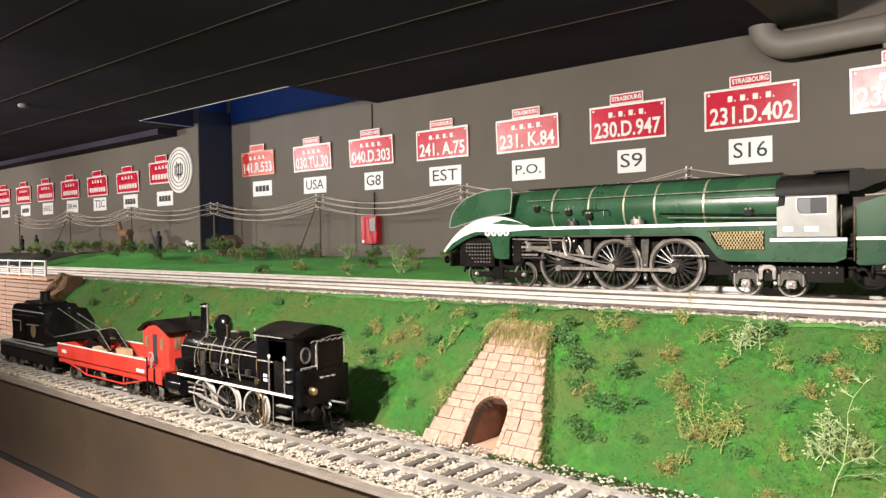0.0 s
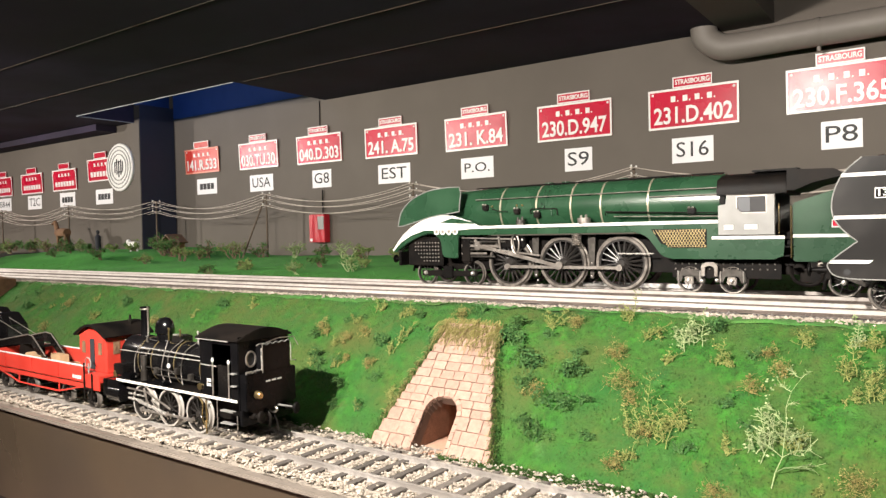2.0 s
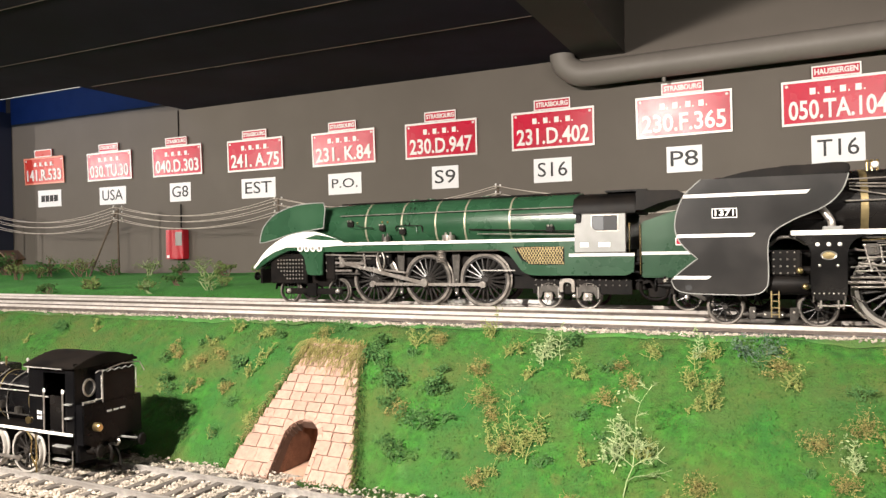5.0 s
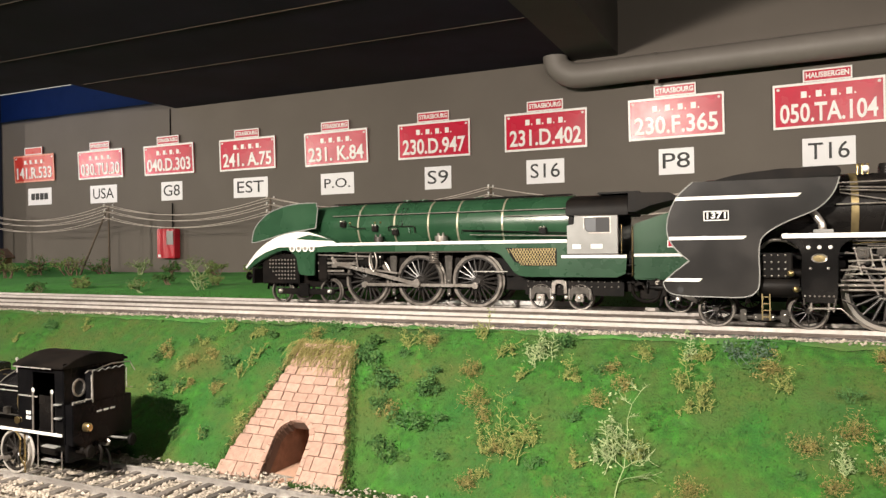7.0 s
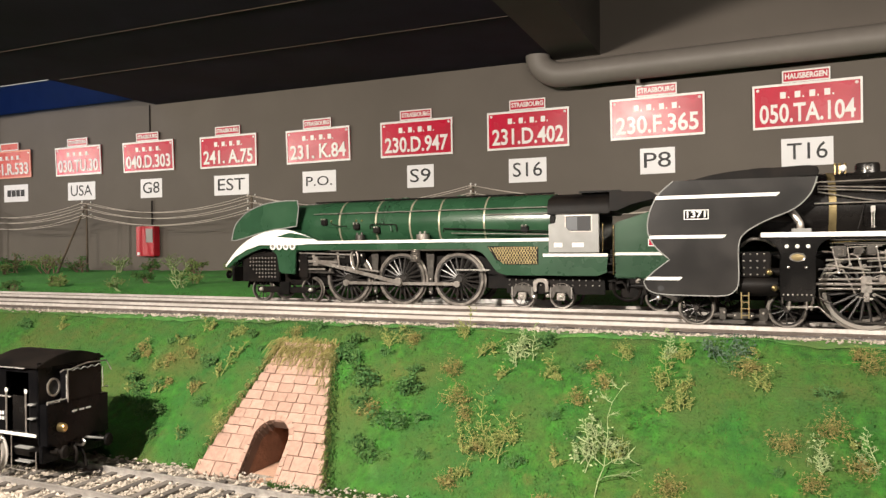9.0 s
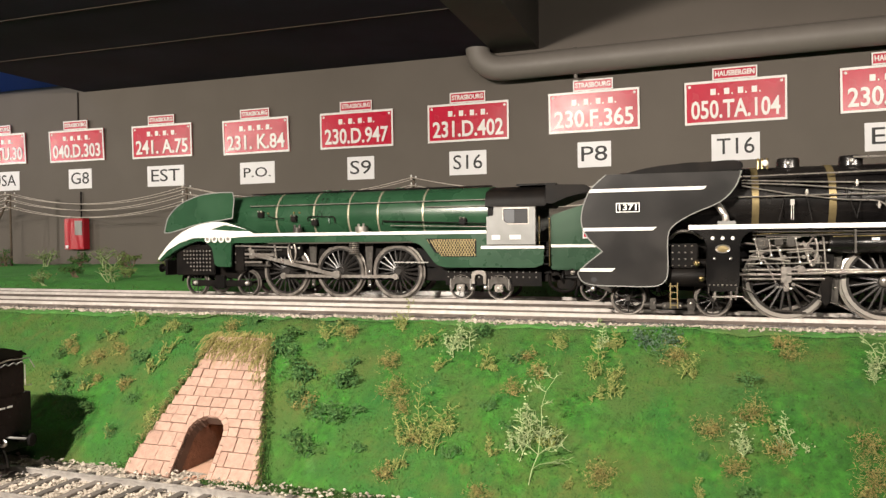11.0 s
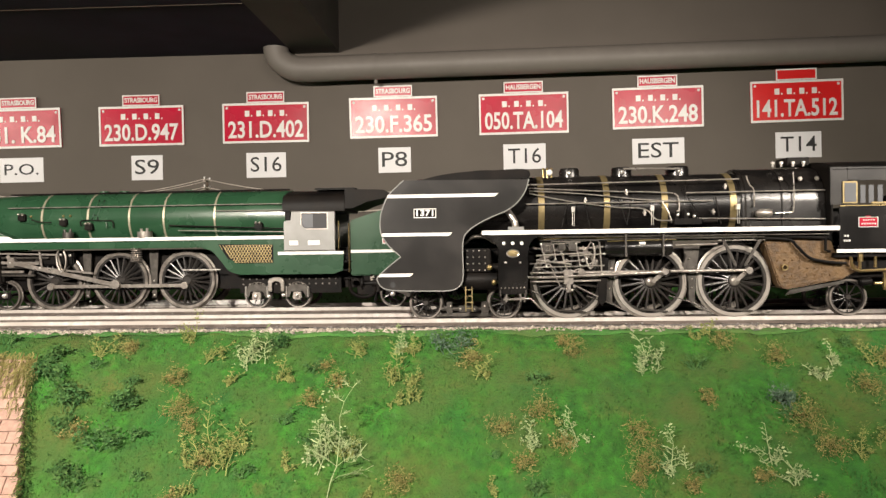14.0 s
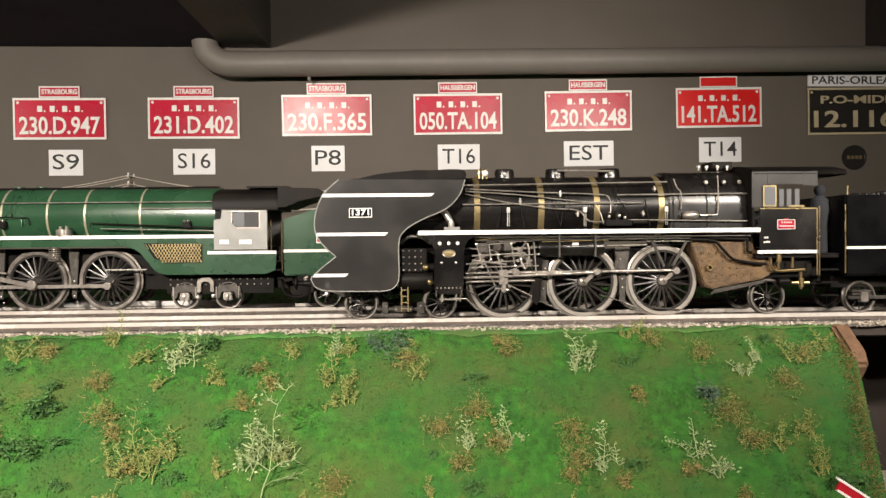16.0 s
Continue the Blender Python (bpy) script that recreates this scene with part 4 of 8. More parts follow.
def mound(x0, x1, y0, y1, z, rise, n=500, seed=3):
    """Heaped lumps."""
    s = Shape()
    rnd = random.Random(seed)
    for _ in range(n):
        u, v = rnd.random(), rnd.random()
        h = rise * math.sin(math.pi * u) ** 0.5 * math.sin(math.pi * v) ** 0.5
        s.ball((x0 + (x1 - x0) * u, y0 + (y1 - y0) * v, z + h), rnd.uniform(0.006, 0.012), 6, rnd.uniform(0.6, 1))
    return s


# ---- black express locomotive on the front track ----
b = thing("black_express_locomotive", "black express steam locomotive model with white lining and wing-shaped smoke deflectors", "locomotive model", (0, TRACK_NEAR, RAIL_UP))
for x in (1.807, 2.081):
    pair(b, x, 0.057, 10)
for x in (2.302, 2.583, 2.866):
    for y in (-0.098, 0.098):
        wheel(b, x, y, 0.123, 0.123, 20)
    s = Shape()
    s.cyl((x, -0.09, 0.123), (x, 0.09, 0.123), 0.014, n=12)
    part("axle", s, MATT, b)
pair(b, 3.246, 0.063, 10)
block("main_frame", b, MATT, 1.72, 3.46, -0.075, 0.075, 0.10, 0.235)
s = Shape()
s.lathe([(0.001, 1.76), (0.112, 1.76), (0.118, 1.78), (0.118, 2.885), (0.122, 2.89), (0.122, 3.0), (0.001, 3.0)], (0, 0, 0.380), "x", 40)
part("boiler", s, BLACK, b)
s = Shape()
prof = [(-0.122, 0.25), (-0.124, 0.388)] + [(-0.124 * math.cos(a), 0.388 + 0.124 * math.sin(a)) for a in [math.pi * k / 12 for k in range(1, 12)]] + [(0.124, 0.388), (0.122, 0.25)]
s.prism_x(prof, 2.885, 3.175)
part("firebox", s, BLACK, b, bevel=0.004)
for x in (2.212, 2.436, 2.632, 2.862):
    s = Shape()
    s.lathe([(0.1183, -0.011), (0.1197, -0.010), (0.1197, 0.010), (0.1183, 0.011)], (x, 0, 0.380), "x", 40)
    part("boiler_band", s, BAND, b, "dull brass boiler band")
# deflectors: a swept wing with a notch towards the buffer beam
wing = [(p.x, p.y) for p in [Vector((x, z, 0)) for x, z in [(v[0], v[1]) for v in curve([(1.741, 0.481, 0), (1.690, 0.433, 0), (1.663, 0.372, 0), (1.659, 0.310, 0), (1.684, 0.262, 0), (1.728, 0.221, 0)], 4)]]]
wing += [(1.681, 0.184), (1.647, 0.153)] + [(v.x, v.y) for v in curve([(1.644, 0.145, 0), (1.660, 0.118, 0), (1.700, 0.106, 0), (1.80, 0.103, 0), (1.895, 0.104, 0), (1.930, 0.122, 0), (1.940, 0.160, 0), (1.940, 0.262, 0), (1.957, 0.304, 0), (2.016, 0.342, 0), (2.102, 0.380, 0), (2.148, 0.428, 0), (2.166, 0.478, 0)], 4)]
for y0, y1 in ((-0.168, -0.164), (0.164, 0.168)):
    w = plate("smoke_deflector", b, SATIN, wing, y0, y1, "satin black wing-shaped smoke deflector", bevel=0.001)
    if y0 < 0:
        edge = [Vector((x, y0, z)) for x, z in wing]
        s = Shape()
        s.tube(edge, 0.0022, 6)
        part("edge_bead", s, GREYP, w)
        for x0, x1, z in ((1.682, 2.062, 0.427), (1.662, 1.905, 0.296), (1.650, 1.770, 0.158)):
            s = Shape()
            s.prism([(x0, z - 0.0055), (x1 - 0.012, z - 0.0055), (x1, z + 0.0055), (x0 + 0.004, z + 0.0055)], y0 - 0.0016, y0 - 0.0002)
            part("white_stripe", s, WHITE, w)
        s = Shape()
        s.box(1.774, 1.851, y0 - 0.004, y0 - 0.0002, 0.352, 0.384)
        np_ = part("number_plate", s, BLACK, w, "small black plate with cream figures", 0.001)
        s = Shape()
        for a in ((1.774, 1.851, 0.381, 0.384), (1.774, 1.851, 0.352, 0.355), (1.774, 1.777, 0.3555, 0.3805), (1.848, 1.851, 0.3555, 0.3805)):
            s.box(a[0], a[1], y0 - 0.0052, y0 - 0.0042, a[2], a[3])
        part("border", s, LETTER, np_)
        part("lettering", writing("1371", 0.058, 0.027, LETTER, 0.0012, 0.0006), None, np_, at=(1.8125, y0 - 0.0048, 0.368))
        s = Shape()
        s.lathe([(0.010, -0.0006), (0.0005, -0.0004)], (1.699, y0, 0.125), "y", 16)
        part("hand_hole", s, INK, w)
# hood between the wings
s = Shape()
hood = [(v.x, v.y) for v in curve([(1.752, 0.470, 0), (1.85, 0.496, 0), (1.94, 0.508, 0), (2.04, 0.512, 0), (2.148, 0.515, 0), (2.172, 0.500, 0), (2.166, 0.478, 0)], 4)]
s.prism(hood + [(1.752, 0.46)], -0.150, 0.150)
part("smokebox_hood", s, MATT, b, bevel=0.008)
s = Shape()
s.cyl((2.02, 0, 0.50), (2.02, 0, 0.522), 0.045, 0.05, 24)
part("chimney", s, MATT, b)
# roof fittings
for x, r in ((2.322, 0.036), (2.508, 0.036), (2.705, 0.040)):
    s = Shape()
    s.lathe([(r, -0.01), (r, 0.028), (r * 0.9, 0.036), (0.001, 0.038)], (x, 0.0, 0.490), "z", 20)
    part("dome", s, BLACK, b)
    s = Shape()
    s.ball((x - 0.004, -r * 0.98, 0.508), 0.008, 10)
    part("valve", s, BRIGHT, b)
s = Shape()
s.tube(curve([(2.508, -0.03, 0.520), (2.55, -0.05, 0.517), (2.70, -0.05, 0.515)], 4), 0.004, 8)
part("steam_pipe", s, STEEL, b)
for x in (2.225, 2.238, 2.252):
    s = Shape()
    s.cyl((x, -0.06, 0.49), (x, -0.06, 0.517), 0.004, n=8)
    s.ball((x, -0.06, 0.520), 0.0055, 8)
    part("valve", s, BRASS, b)
s = Shape()
s.ball((2.245, -0.075, 0.507), 0.011, 12)
part("whistle", s, WHITE, b)
for x in (3.02, 3.05, 3.09, 3.125):
    s = Shape()
    s.cyl((x, -0.05, 0.515), (x, -0.05, 0.527), 0.004, n=8)
    s.lathe([(0.007, 0), (0.007, 0.008), (0.001, 0.010)], (x, -0.05, 0.524), "z", 10)
    part("safety_valve", s, BRIGHT, b)
block("firebox_manifold", b, MATT, 3.075, 3.15, -0.04, 0.06, 0.52, 0.548)
# pipes along the boiler
rods("handrail", b, STEEL, [(2.16, -0.118, 0.462), (2.88, -0.118, 0.470)], [(2.16, -0.128, 0.395), (2.79, -0.128, 0.397)], [(2.70, -0.130, 0.425), (3.16, -0.130, 0.427)], r=0.0026, label="steel boiler handrail")
rods("sand_pipe", b, STEEL, curve([(2.17, -0.121, 0.450), (2.40, -0.122, 0.437), (2.62, -0.124, 0.428), (2.672, -0.127, 0.414), (2.675, -0.130, 0.35)], 4),
     curve([(2.17, -0.122, 0.441), (2.35, -0.124, 0.428), (2.55, -0.126, 0.405), (2.66, -0.128, 0.398)], 4),
     curve([(2.17, -0.124, 0.432), (2.30, -0.127, 0.404), (2.46, -0.130, 0.380), (2.56, -0.132, 0.372), (2.60, -0.134, 0.335), (2.66, -0.134, 0.333)], 4),
     curve([(2.62, -0.130, 0.395), (2.64, -0.132, 0.36), (2.65, -0.134, 0.325)], 3), r=0.0023, label="thin steel pipe")
rods("drain_pipe", b, MATT, [(2.30, -0.12, 0.40), (2.28, -0.127, 0.315)], [(2.36, -0.12, 0.40), (2.375, -0.127, 0.315)], [(2.705, -0.10, 0.47), (2.70, -0.128, 0.42), (2.735, -0.131, 0.36), (2.74, -0.131, 0.315)], r=0.002)
rods("firebox_pipe", b, STEEL, curve([(3.058, -0.124, 0.49), (3.058, -0.13, 0.42), (3.055, -0.132, 0.362), (3.045, -0.132, 0.353), (2.995, -0.132, 0.352)], 4), curve([(2.90, -0.128, 0.48), (2.91, -0.13, 0.45), (2.925, -0.13, 0.43), (2.925, -0.132, 0.375)], 4), r=0.0024)
s = Shape()
s.lathe([(0.001, -0.028), (0.010, -0.026), (0.014, -0.016), (0.014, 0.016), (0.010, 0.026), (0.001, 0.028)], (2.955, -0.138, 0.352), "x", 16)
part("feed_heater", s, STEEL, b)
for x in (2.318, 2.585, 2.872):
    s = Shape()
    s.box(x - 0.006, x + 0.006, -0.136, -0.124, 0.366, 0.384)
    s.cyl((x - 0.003, -0.134, 0.366), (x - 0.003, -0.134, 0.318), 0.0013, n=6)
    s.cyl((x + 0.003, -0.134, 0.366), (x + 0.003, -0.134, 0.318), 0.0013, n=6)
    part("lubricator", s, BRIGHT, b)
s = Shape()
s.box(2.655, 2.745, -0.150, -0.128, 0.318, 0.338)
s.cyl((2.665, -0.14, 0.338), (2.665, -0.14, 0.362), 0.008, n=10)
s.cyl((2.695, -0.14, 0.338), (2.695, -0.14, 0.368), 0.009, n=10)
s.cyl((2.725, -0.14, 0.338), (2.725, -0.14, 0.356), 0.006, n=10)
s.cyl((2.75, -0.14, 0.328), (2.80, -0.14, 0.330), 0.007, n=10)
part("air_pump", s, MATT, b)
dots("pump_cap", b, BRIGHT, ((2.665, 0.350), (2.70, 0.352), (2.72, 0.345)), -0.150, 0.005)
# running board with its white edge
block("running_board", b, MATT, 2.0, 3.19, -0.164, 0.164, 0.287, 0.300)
block("board_edge", b, WHITE, 2.005, 3.19, -0.1685, -0.1645, 0.291, 0.306, 0.001, "white running board edge")
rods("steam_elbow", b, STEEL, curve([(2.085, -0.10, 0.385), (2.10, -0.13, 0.365), (2.118, -0.14, 0.335), (2.12, -0.14, 0.31)], 4), r=0.011, n=12)
block("valve_box", b, GREYP, 2.095, 2.15, -0.155, -0.12, 0.306, 0.318)
# cylinder group
plate("cylinder", b, BLACK, [(v.x, v.y) for v in curve([(2.012, 0.287, 0), (2.040, 0.272, 0), (2.060, 0.240, 0), (2.058, 0.180, 0), (2.060, 0.105, 0), (2.075, 0.092, 0), (2.142, 0.092, 0), (2.156, 0.105, 0), (2.158, 0.18, 0), (2.160, 0.24, 0), (2.175, 0.272, 0), (2.205, 0.287, 0)], 3)], -0.19, -0.09, bevel=0.003)
dots("cylinder_cap", b, WHITE, ((2.078, 0.262), (2.108, 0.262), (2.138, 0.262)), -0.190, 0.0065)
dots("cylinder_bolt", b, STEEL, ((2.083, 0.197), (2.132, 0.197)), -0.190, 0.0045)
s = Shape()
s.lathe([(0.014, 0), (0.014, -0.003), (0.0005, -0.004)], (0, 0, 0), "y", 24)
ob = part("builder_plate", s, BAND, b, "oval brass maker's plate", at=(2.108, -0.190, 0.228))
ob.scale = (1.25, 1, 0.7)
block("valve_chest", b, MATT, 1.945, 2.035, -0.15, -0.08, 0.165, 0.245, 0.004)
dots("chest_bolt", b, STEEL, [(1.955 + 0.02 * i, 0.172 + 0.022 * j) for i in range(4) for j in range(4)], -0.15, 0.003)
rods("valve_rod", b, MATT, [(1.96, -0.13, 0.18), (2.06, -0.13, 0.18)], r=0.014, n=14)
rods("piston_tail", b, STEEL, [(1.95, -0.14, 0.13), (2.06, -0.14, 0.13)], r=0.006)
dots("gland", b, BRASS, ((2.045, 0.13), (2.03, 0.18)), -0.15, 0.011, 0.02)
ladder(b, 1.958, -0.15, 0.03, 0.115, 0.022, BAND, 4)
s = Shape()
s.lathe([(0.001, 1.935), (0.030, 1.937), (0.034, 1.945), (0.034, 2.055)], (0, -0.118, 0.135), "x", 24)
part("low_pressure_cylinder", s, MATT, b)
for a in range(8):
    s = Shape()
    c_, q_ = math.cos(a * math.pi / 4), math.sin(a * math.pi / 4)
    s.cyl((1.932, -0.118 + 0.024 * c_, 0.135 + 0.024 * q_), (1.940, -0.118 + 0.024 * c_, 0.135 + 0.024 * q_), 0.0028, n=6)
    part("cover_stud", s, STEEL, b)
rods("steam_loop", b, IRON, curve([(1.945, -0.12, 0.262), (1.975, -0.14, 0.285), (2.02, -0.15, 0.282), (2.05, -0.15, 0.262)], 5), r=0.006, n=10)
rods("cylinder_drain", b, STEEL, [(2.085, -0.192, 0.092), (2.085, -0.192, 0.066)], [(2.132, -0.192, 0.092), (2.132, -0.192, 0.066)], [(2.075, -0.192, 0.074), (2.145, -0.192, 0.074)], r=0.003)
dots("cylinder_stud", b, STEEL, [(2.068 + 0.013 * q, 0.112) for q in range(7)], -0.190, 0.003)
s = Shape()
s.lathe([(0.015, -0.002), (0.020, -0.004), (0.022, 0.0), (0.0001, 0.0)], (0, 0, 0), "y", 24)
ob = part("plate_rim", s, STEEL, b, at=(2.108, -0.1895, 0.228))
ob.scale = (1.05, 1, 0.66)
s = Shape()
s.cyl((1.86, -0.105, 0.035), (2.03, -0.105, 0.035), 0.007, n=10)
s.box(1.92, 1.985, -0.118, -0.09, 0.026, 0.046)
s.box(1.88, 1.90, -0.118, -0.09, 0.02, 0.06)
s.box(2.0, 2.025, -0.118, -0.09, 0.02, 0.06)
part("bogie_frame", s, IRON, b, bevel=0.002)
dots("bogie_bolt", b, STEEL, ((1.928, 0.036), (1.978, 0.036), (1.895, 0.045), (2.012, 0.045)), -0.118, 0.004)
rods("brake_rod", b, STEEL, [(2.08, -0.13, 0.075), (2.17, -0.13, 0.07), (2.21, -0.115, 0.03)], [(2.085, -0.13, 0.09), (2.085, -0.13, 0.06)], [(2.15, -0.13, 0.09), (2.15, -0.13, 0.06)], r=0.003)
# rods and valve gear
s = Shape()
s.cyl((2.17, -0.125, 0.158), (2.43, -0.125, 0.160), 0.0038, n=10)
s.cyl((2.17, -0.125, 0.128), (2.41, -0.125, 0.130), 0.0038, n=10)
part("slide_bar", s, ROD, b)
s = Shape()
s.box(2.285, 2.315, -0.135, -0.115, 0.118, 0.168)
s.box(2.293, 2.307, -0.137, -0.113, 0.09, 0.118)
part("crosshead", s, ROD, b, bevel=0.002)
s = Shape()
s.cyl((2.16, -0.125, 0.143), (2.29, -0.125, 0.143), 0.005, n=12)
part("piston_rod", s, ROD, b)
s = Shape()
s.cyl((2.30, -0.140, 0.146), (2.625, -0.140, 0.158), 0.0045, 0.0062, n=10)
s.lathe([(0.016, -0.005), (0.016, 0.005)], (2.625, -0.140, 0.158), "y", 16)
s.lathe([(0.001, -0.006), (0.010, -0.006)], (2.625, -0.140, 0.158), "y", 16)
part("connecting_rod", s, ROD, b)
s = Shape()
s.cyl((2.344, -0.128, 0.158), (2.907, -0.128, 0.160), 0.0048, n=10)
for x in (2.344, 2.625, 2.907):
    s.lathe([(0.001, -0.008), (0.012, -0.008), (0.013, 0.005)], (x, -0.128, 0.159), "y", 14)
part("coupling_rod", s, ROD, b)
s = Shape()
s.bar((2.583, -0.13, 0.123), (2.625, -0.13, 0.158), 0.008, 0.014)
s.bar((2.866, -0.12, 0.123), (2.907, -0.12, 0.158), 0.008, 0.014)
part("crank", s, STEEL, b, bevel=0.002)
s = Shape()
s.bar((2.18, -0.13, 0.245), (2.28, -0.13, 0.235), 0.005, 0.0055)
s.bar((2.27, -0.13, 0.25), (2.295, -0.13, 0.17), 0.005, 0.0055)
s.bar((2.30, -0.13, 0.238), (2.42, -0.13, 0.246), 0.005, 0.0055)
s.bar((2.17, -0.13, 0.19), (2.35, -0.13, 0.20), 0.004, 0.0045)
s.bar((2.20, -0.13, 0.17), (2.26, -0.13, 0.205), 0.004, 0.004)
s.bar((2.23, -0.13, 0.205), (2.27, -0.13, 0.115), 0.004, 0.004)
s.bar((2.27, -0.13, 0.105), (2.32, -0.13, 0.10), 0.004, 0.004)
s.bar((2.31, -0.13, 0.16), (2.40, -0.13, 0.20), 0.004, 0.004)
s.bar((2.35, -0.13, 0.25), (2.36, -0.13, 0.20), 0.004, 0.0045)
s.bar((2.32, -0.13, 0.115), (2.40, -0.13, 0.075), 0.004, 0.004)
for x in (2.27, 2.295, 2.35, 2.40, 2.23, 2.32):
    s.lathe([(0.001, -0.006), (0.0055, -0.006), (0.006, 0.004)], (x, -0.133, 0.245 if x in (2.27, 2.40) else 0.20 if x != 2.32 else 0.112), "y", 10)
part("valve_gear", s, ROD, b, bevel=0.0006)
link = Shape()
link.tube(curve([(2.378, -0.137, 0.262), (2.362, -0.137, 0.235), (2.360, -0.137, 0.20), (2.374, -0.137, 0.172), (2.386, -0.137, 0.20), (2.388, -0.137, 0.235)], 4, True), 0.0035, 6)
part("expansion_link", link, ROD, b)
rods("radius_rod", b, ROD, [(2.19, -0.139, 0.218), (2.375, -0.139, 0.226)], [(2.19, -0.139, 0.203), (2.31, -0.139, 0.187)], r=0.0032)
rods("drain_cock", b, IRON, [(2.17, -0.15, 0.100), (2.20, -0.15, 0.085)], [(2.065, -0.193, 0.105), (2.065, -0.193, 0.085)], [(2.15, -0.193, 0.105), (2.15, -0.193, 0.085)], r=0.003)
rods("oil_line", b, BRASS, curve([(2.20, -0.15, 0.272), (2.32, -0.15, 0.279), (2.42, -0.15, 0.276), (2.50, -0.15, 0.279)], 4), [(2.43, -0.15, 0.264), (2.66, -0.15, 0.268)], r=0.0018)
s = Shape()
s.box(2.21, 2.245, -0.145, -0.125, 0.228, 0.262)
s.box(2.265, 2.29, -0.145, -0.125, 0.238, 0.258)
s.box(2.30, 2.325, -0.145, -0.125, 0.236, 0.268)
part("lubricator_box", s, IRON, b, bevel=0.002)
s = Shape()
s.tube([(2.222, -0.147, 0.236), (2.236, -0.147, 0.236), (2.236, -0.147, 0.252), (2.222, -0.147, 0.252)], 0.002, 6)
s.tube([(2.24, -0.147, 0.265), (2.40, -0.147, 0.268), (2.405, -0.147, 0.24)], 0.002, 6)
part("oil_pipe", s, STEEL, b)
s = Shape()
s.prism([(2.40, 0.25), (2.44, 0.25), (2.44, 0.21), (2.43, 0.06), (2.415, 0.04), (2.405, 0.06), (2.41, 0.2)], -0.118, -0.11)
part("guard_iron", s, MATT, b, bevel=0.001)
s = Shape()
s.lathe([(0.001, -0.115), (0.026, -0.113), (0.030, -0.10), (0.030, 0.10), (0.026, 0.113), (0.001, 0.115)], (2.535, -0.128, 0.242), "x", 20)
part("air_reservoir", s, BLACK, b)
for x in (2.49, 2.615):
    s = Shape()
    s.box(x - 0.003, x + 0.003, -0.161, -0.15, 0.212, 0.287)
    part("strap", s, IRON, b)
s = Shape()
s.box(2.535, 2.555, -0.162, -0.150, 0.252, 0.26)
part("filler_cap", s, WHITE, b)
rods("brake_pipe", b, STEEL, [(2.42, -0.14, 0.275), (2.95, -0.14, 0.277)], [(2.66, -0.14, 0.248), (2.80, -0.14, 0.25)], r=0.0035)
s = Shape()
s.bar((2.815, -0.14, 0.272), (2.86, -0.14, 0.175), 0.006, 0.010)
s.bar((2.945, -0.14, 0.272), (2.89, -0.14, 0.175), 0.006, 0.010)
part("spring_hanger", s, IRON, b, bevel=0.001)
for x in (2.443, 2.725):
    s = Shape()
    s.prism([(x - 0.028, 0.245), (x + 0.028, 0.245), (x + 0.012, 0.12), (x + 0.010, 0.05), (x - 0.010, 0.05), (x - 0.012, 0.12)], -0.100, -0.094)
    part("brake_hanger", s, IRON, b, bevel=0.001)
    dots("hanger_bolt", b, STEEL, ((x - 0.008, 0.20), (x + 0.008, 0.17), (x, 0.10), (x, 0.13)), -0.100, 0.0035)
    rods("brake_link", b, IRON, [(x, -0.105, 0.05), (x - 0.08, -0.105, 0.075)], [(x, -0.105, 0.05), (x + 0.06, -0.105, 0.022)], r=0.002)
for x in (2.583, 2.866):
    s = Shape()
    s.lathe([(0.001, -0.012), (0.009, -0.011), (0.016, -0.006), (0.018, 0.0)], (x, -0.108, 0.123), "y", 20)
    part("hub", s, STEEL, b)
for x in (3.02, 3.085, 3.14):
    s = Shape()
    s.lathe([(0.006, 0.0), (0.008, -0.004), (0.005, -0.007), (0.001, -0.007)], (x, -0.112, 0.468), "y", 14)
    part("wash_out_cap", s, STEEL, b)
rods("firebox_line", b, STEEL, [(2.88, -0.126, 0.425), (3.16, -0.126, 0.425)], [(2.72, -0.134, 0.338), (3.16, -0.134, 0.330)], [(2.80, -0.140, 0.262), (2.96, -0.140, 0.262)], r=0.0022)
rods("under_board_pipe", b, IRON, [(2.20, -0.155, 0.281), (3.16, -0.155, 0.279)], [(2.20, -0.150, 0.270), (2.95, -0.150, 0.271)], r=0.0026)
rods("motion_stay", b, ROD, [(2.205, -0.142, 0.262), (2.225, -0.142, 0.178)], [(2.248, -0.142, 0.258), (2.255, -0.142, 0.205)], [(2.325, -0.142, 0.262), (2.338, -0.142, 0.182)], [(2.405, -0.142, 0.262), (2.412, -0.142, 0.150)],
     [(2.18, -0.142, 0.178), (2.42, -0.142, 0.182)], [(2.205, -0.142, 0.255), (2.34, -0.142, 0.262)], [(2.30, -0.144, 0.215), (2.42, -0.144, 0.222)], r=0.0022)
dots("motion_pin", b, BRIGHT, ((2.205, 0.258), (2.225, 0.180), (2.255, 0.206), (2.338, 0.183), (2.325, 0.258), (2.412, 0.152), (2.36, 0.205), (2.31, 0.10), (2.28, 0.222), (2.42, 0.222)), -0.146, 0.0045, 0.005)
plate("motion_bracket", b, MATT, [(2.395, 0.287), (2.425, 0.287), (2.425, 0.055), (2.412, 0.045), (2.400, 0.06), (2.404, 0.2)], -0.124, -0.119)
for x in (2.34, 2.62, 2.905):
    s = Shape()
    s.bar((x - 0.07, -0.112, 0.028), (x + 0.02, -0.112, 0.020), 0.004, 0.006)
    part("brake_pull_rod", s, IRON, b)
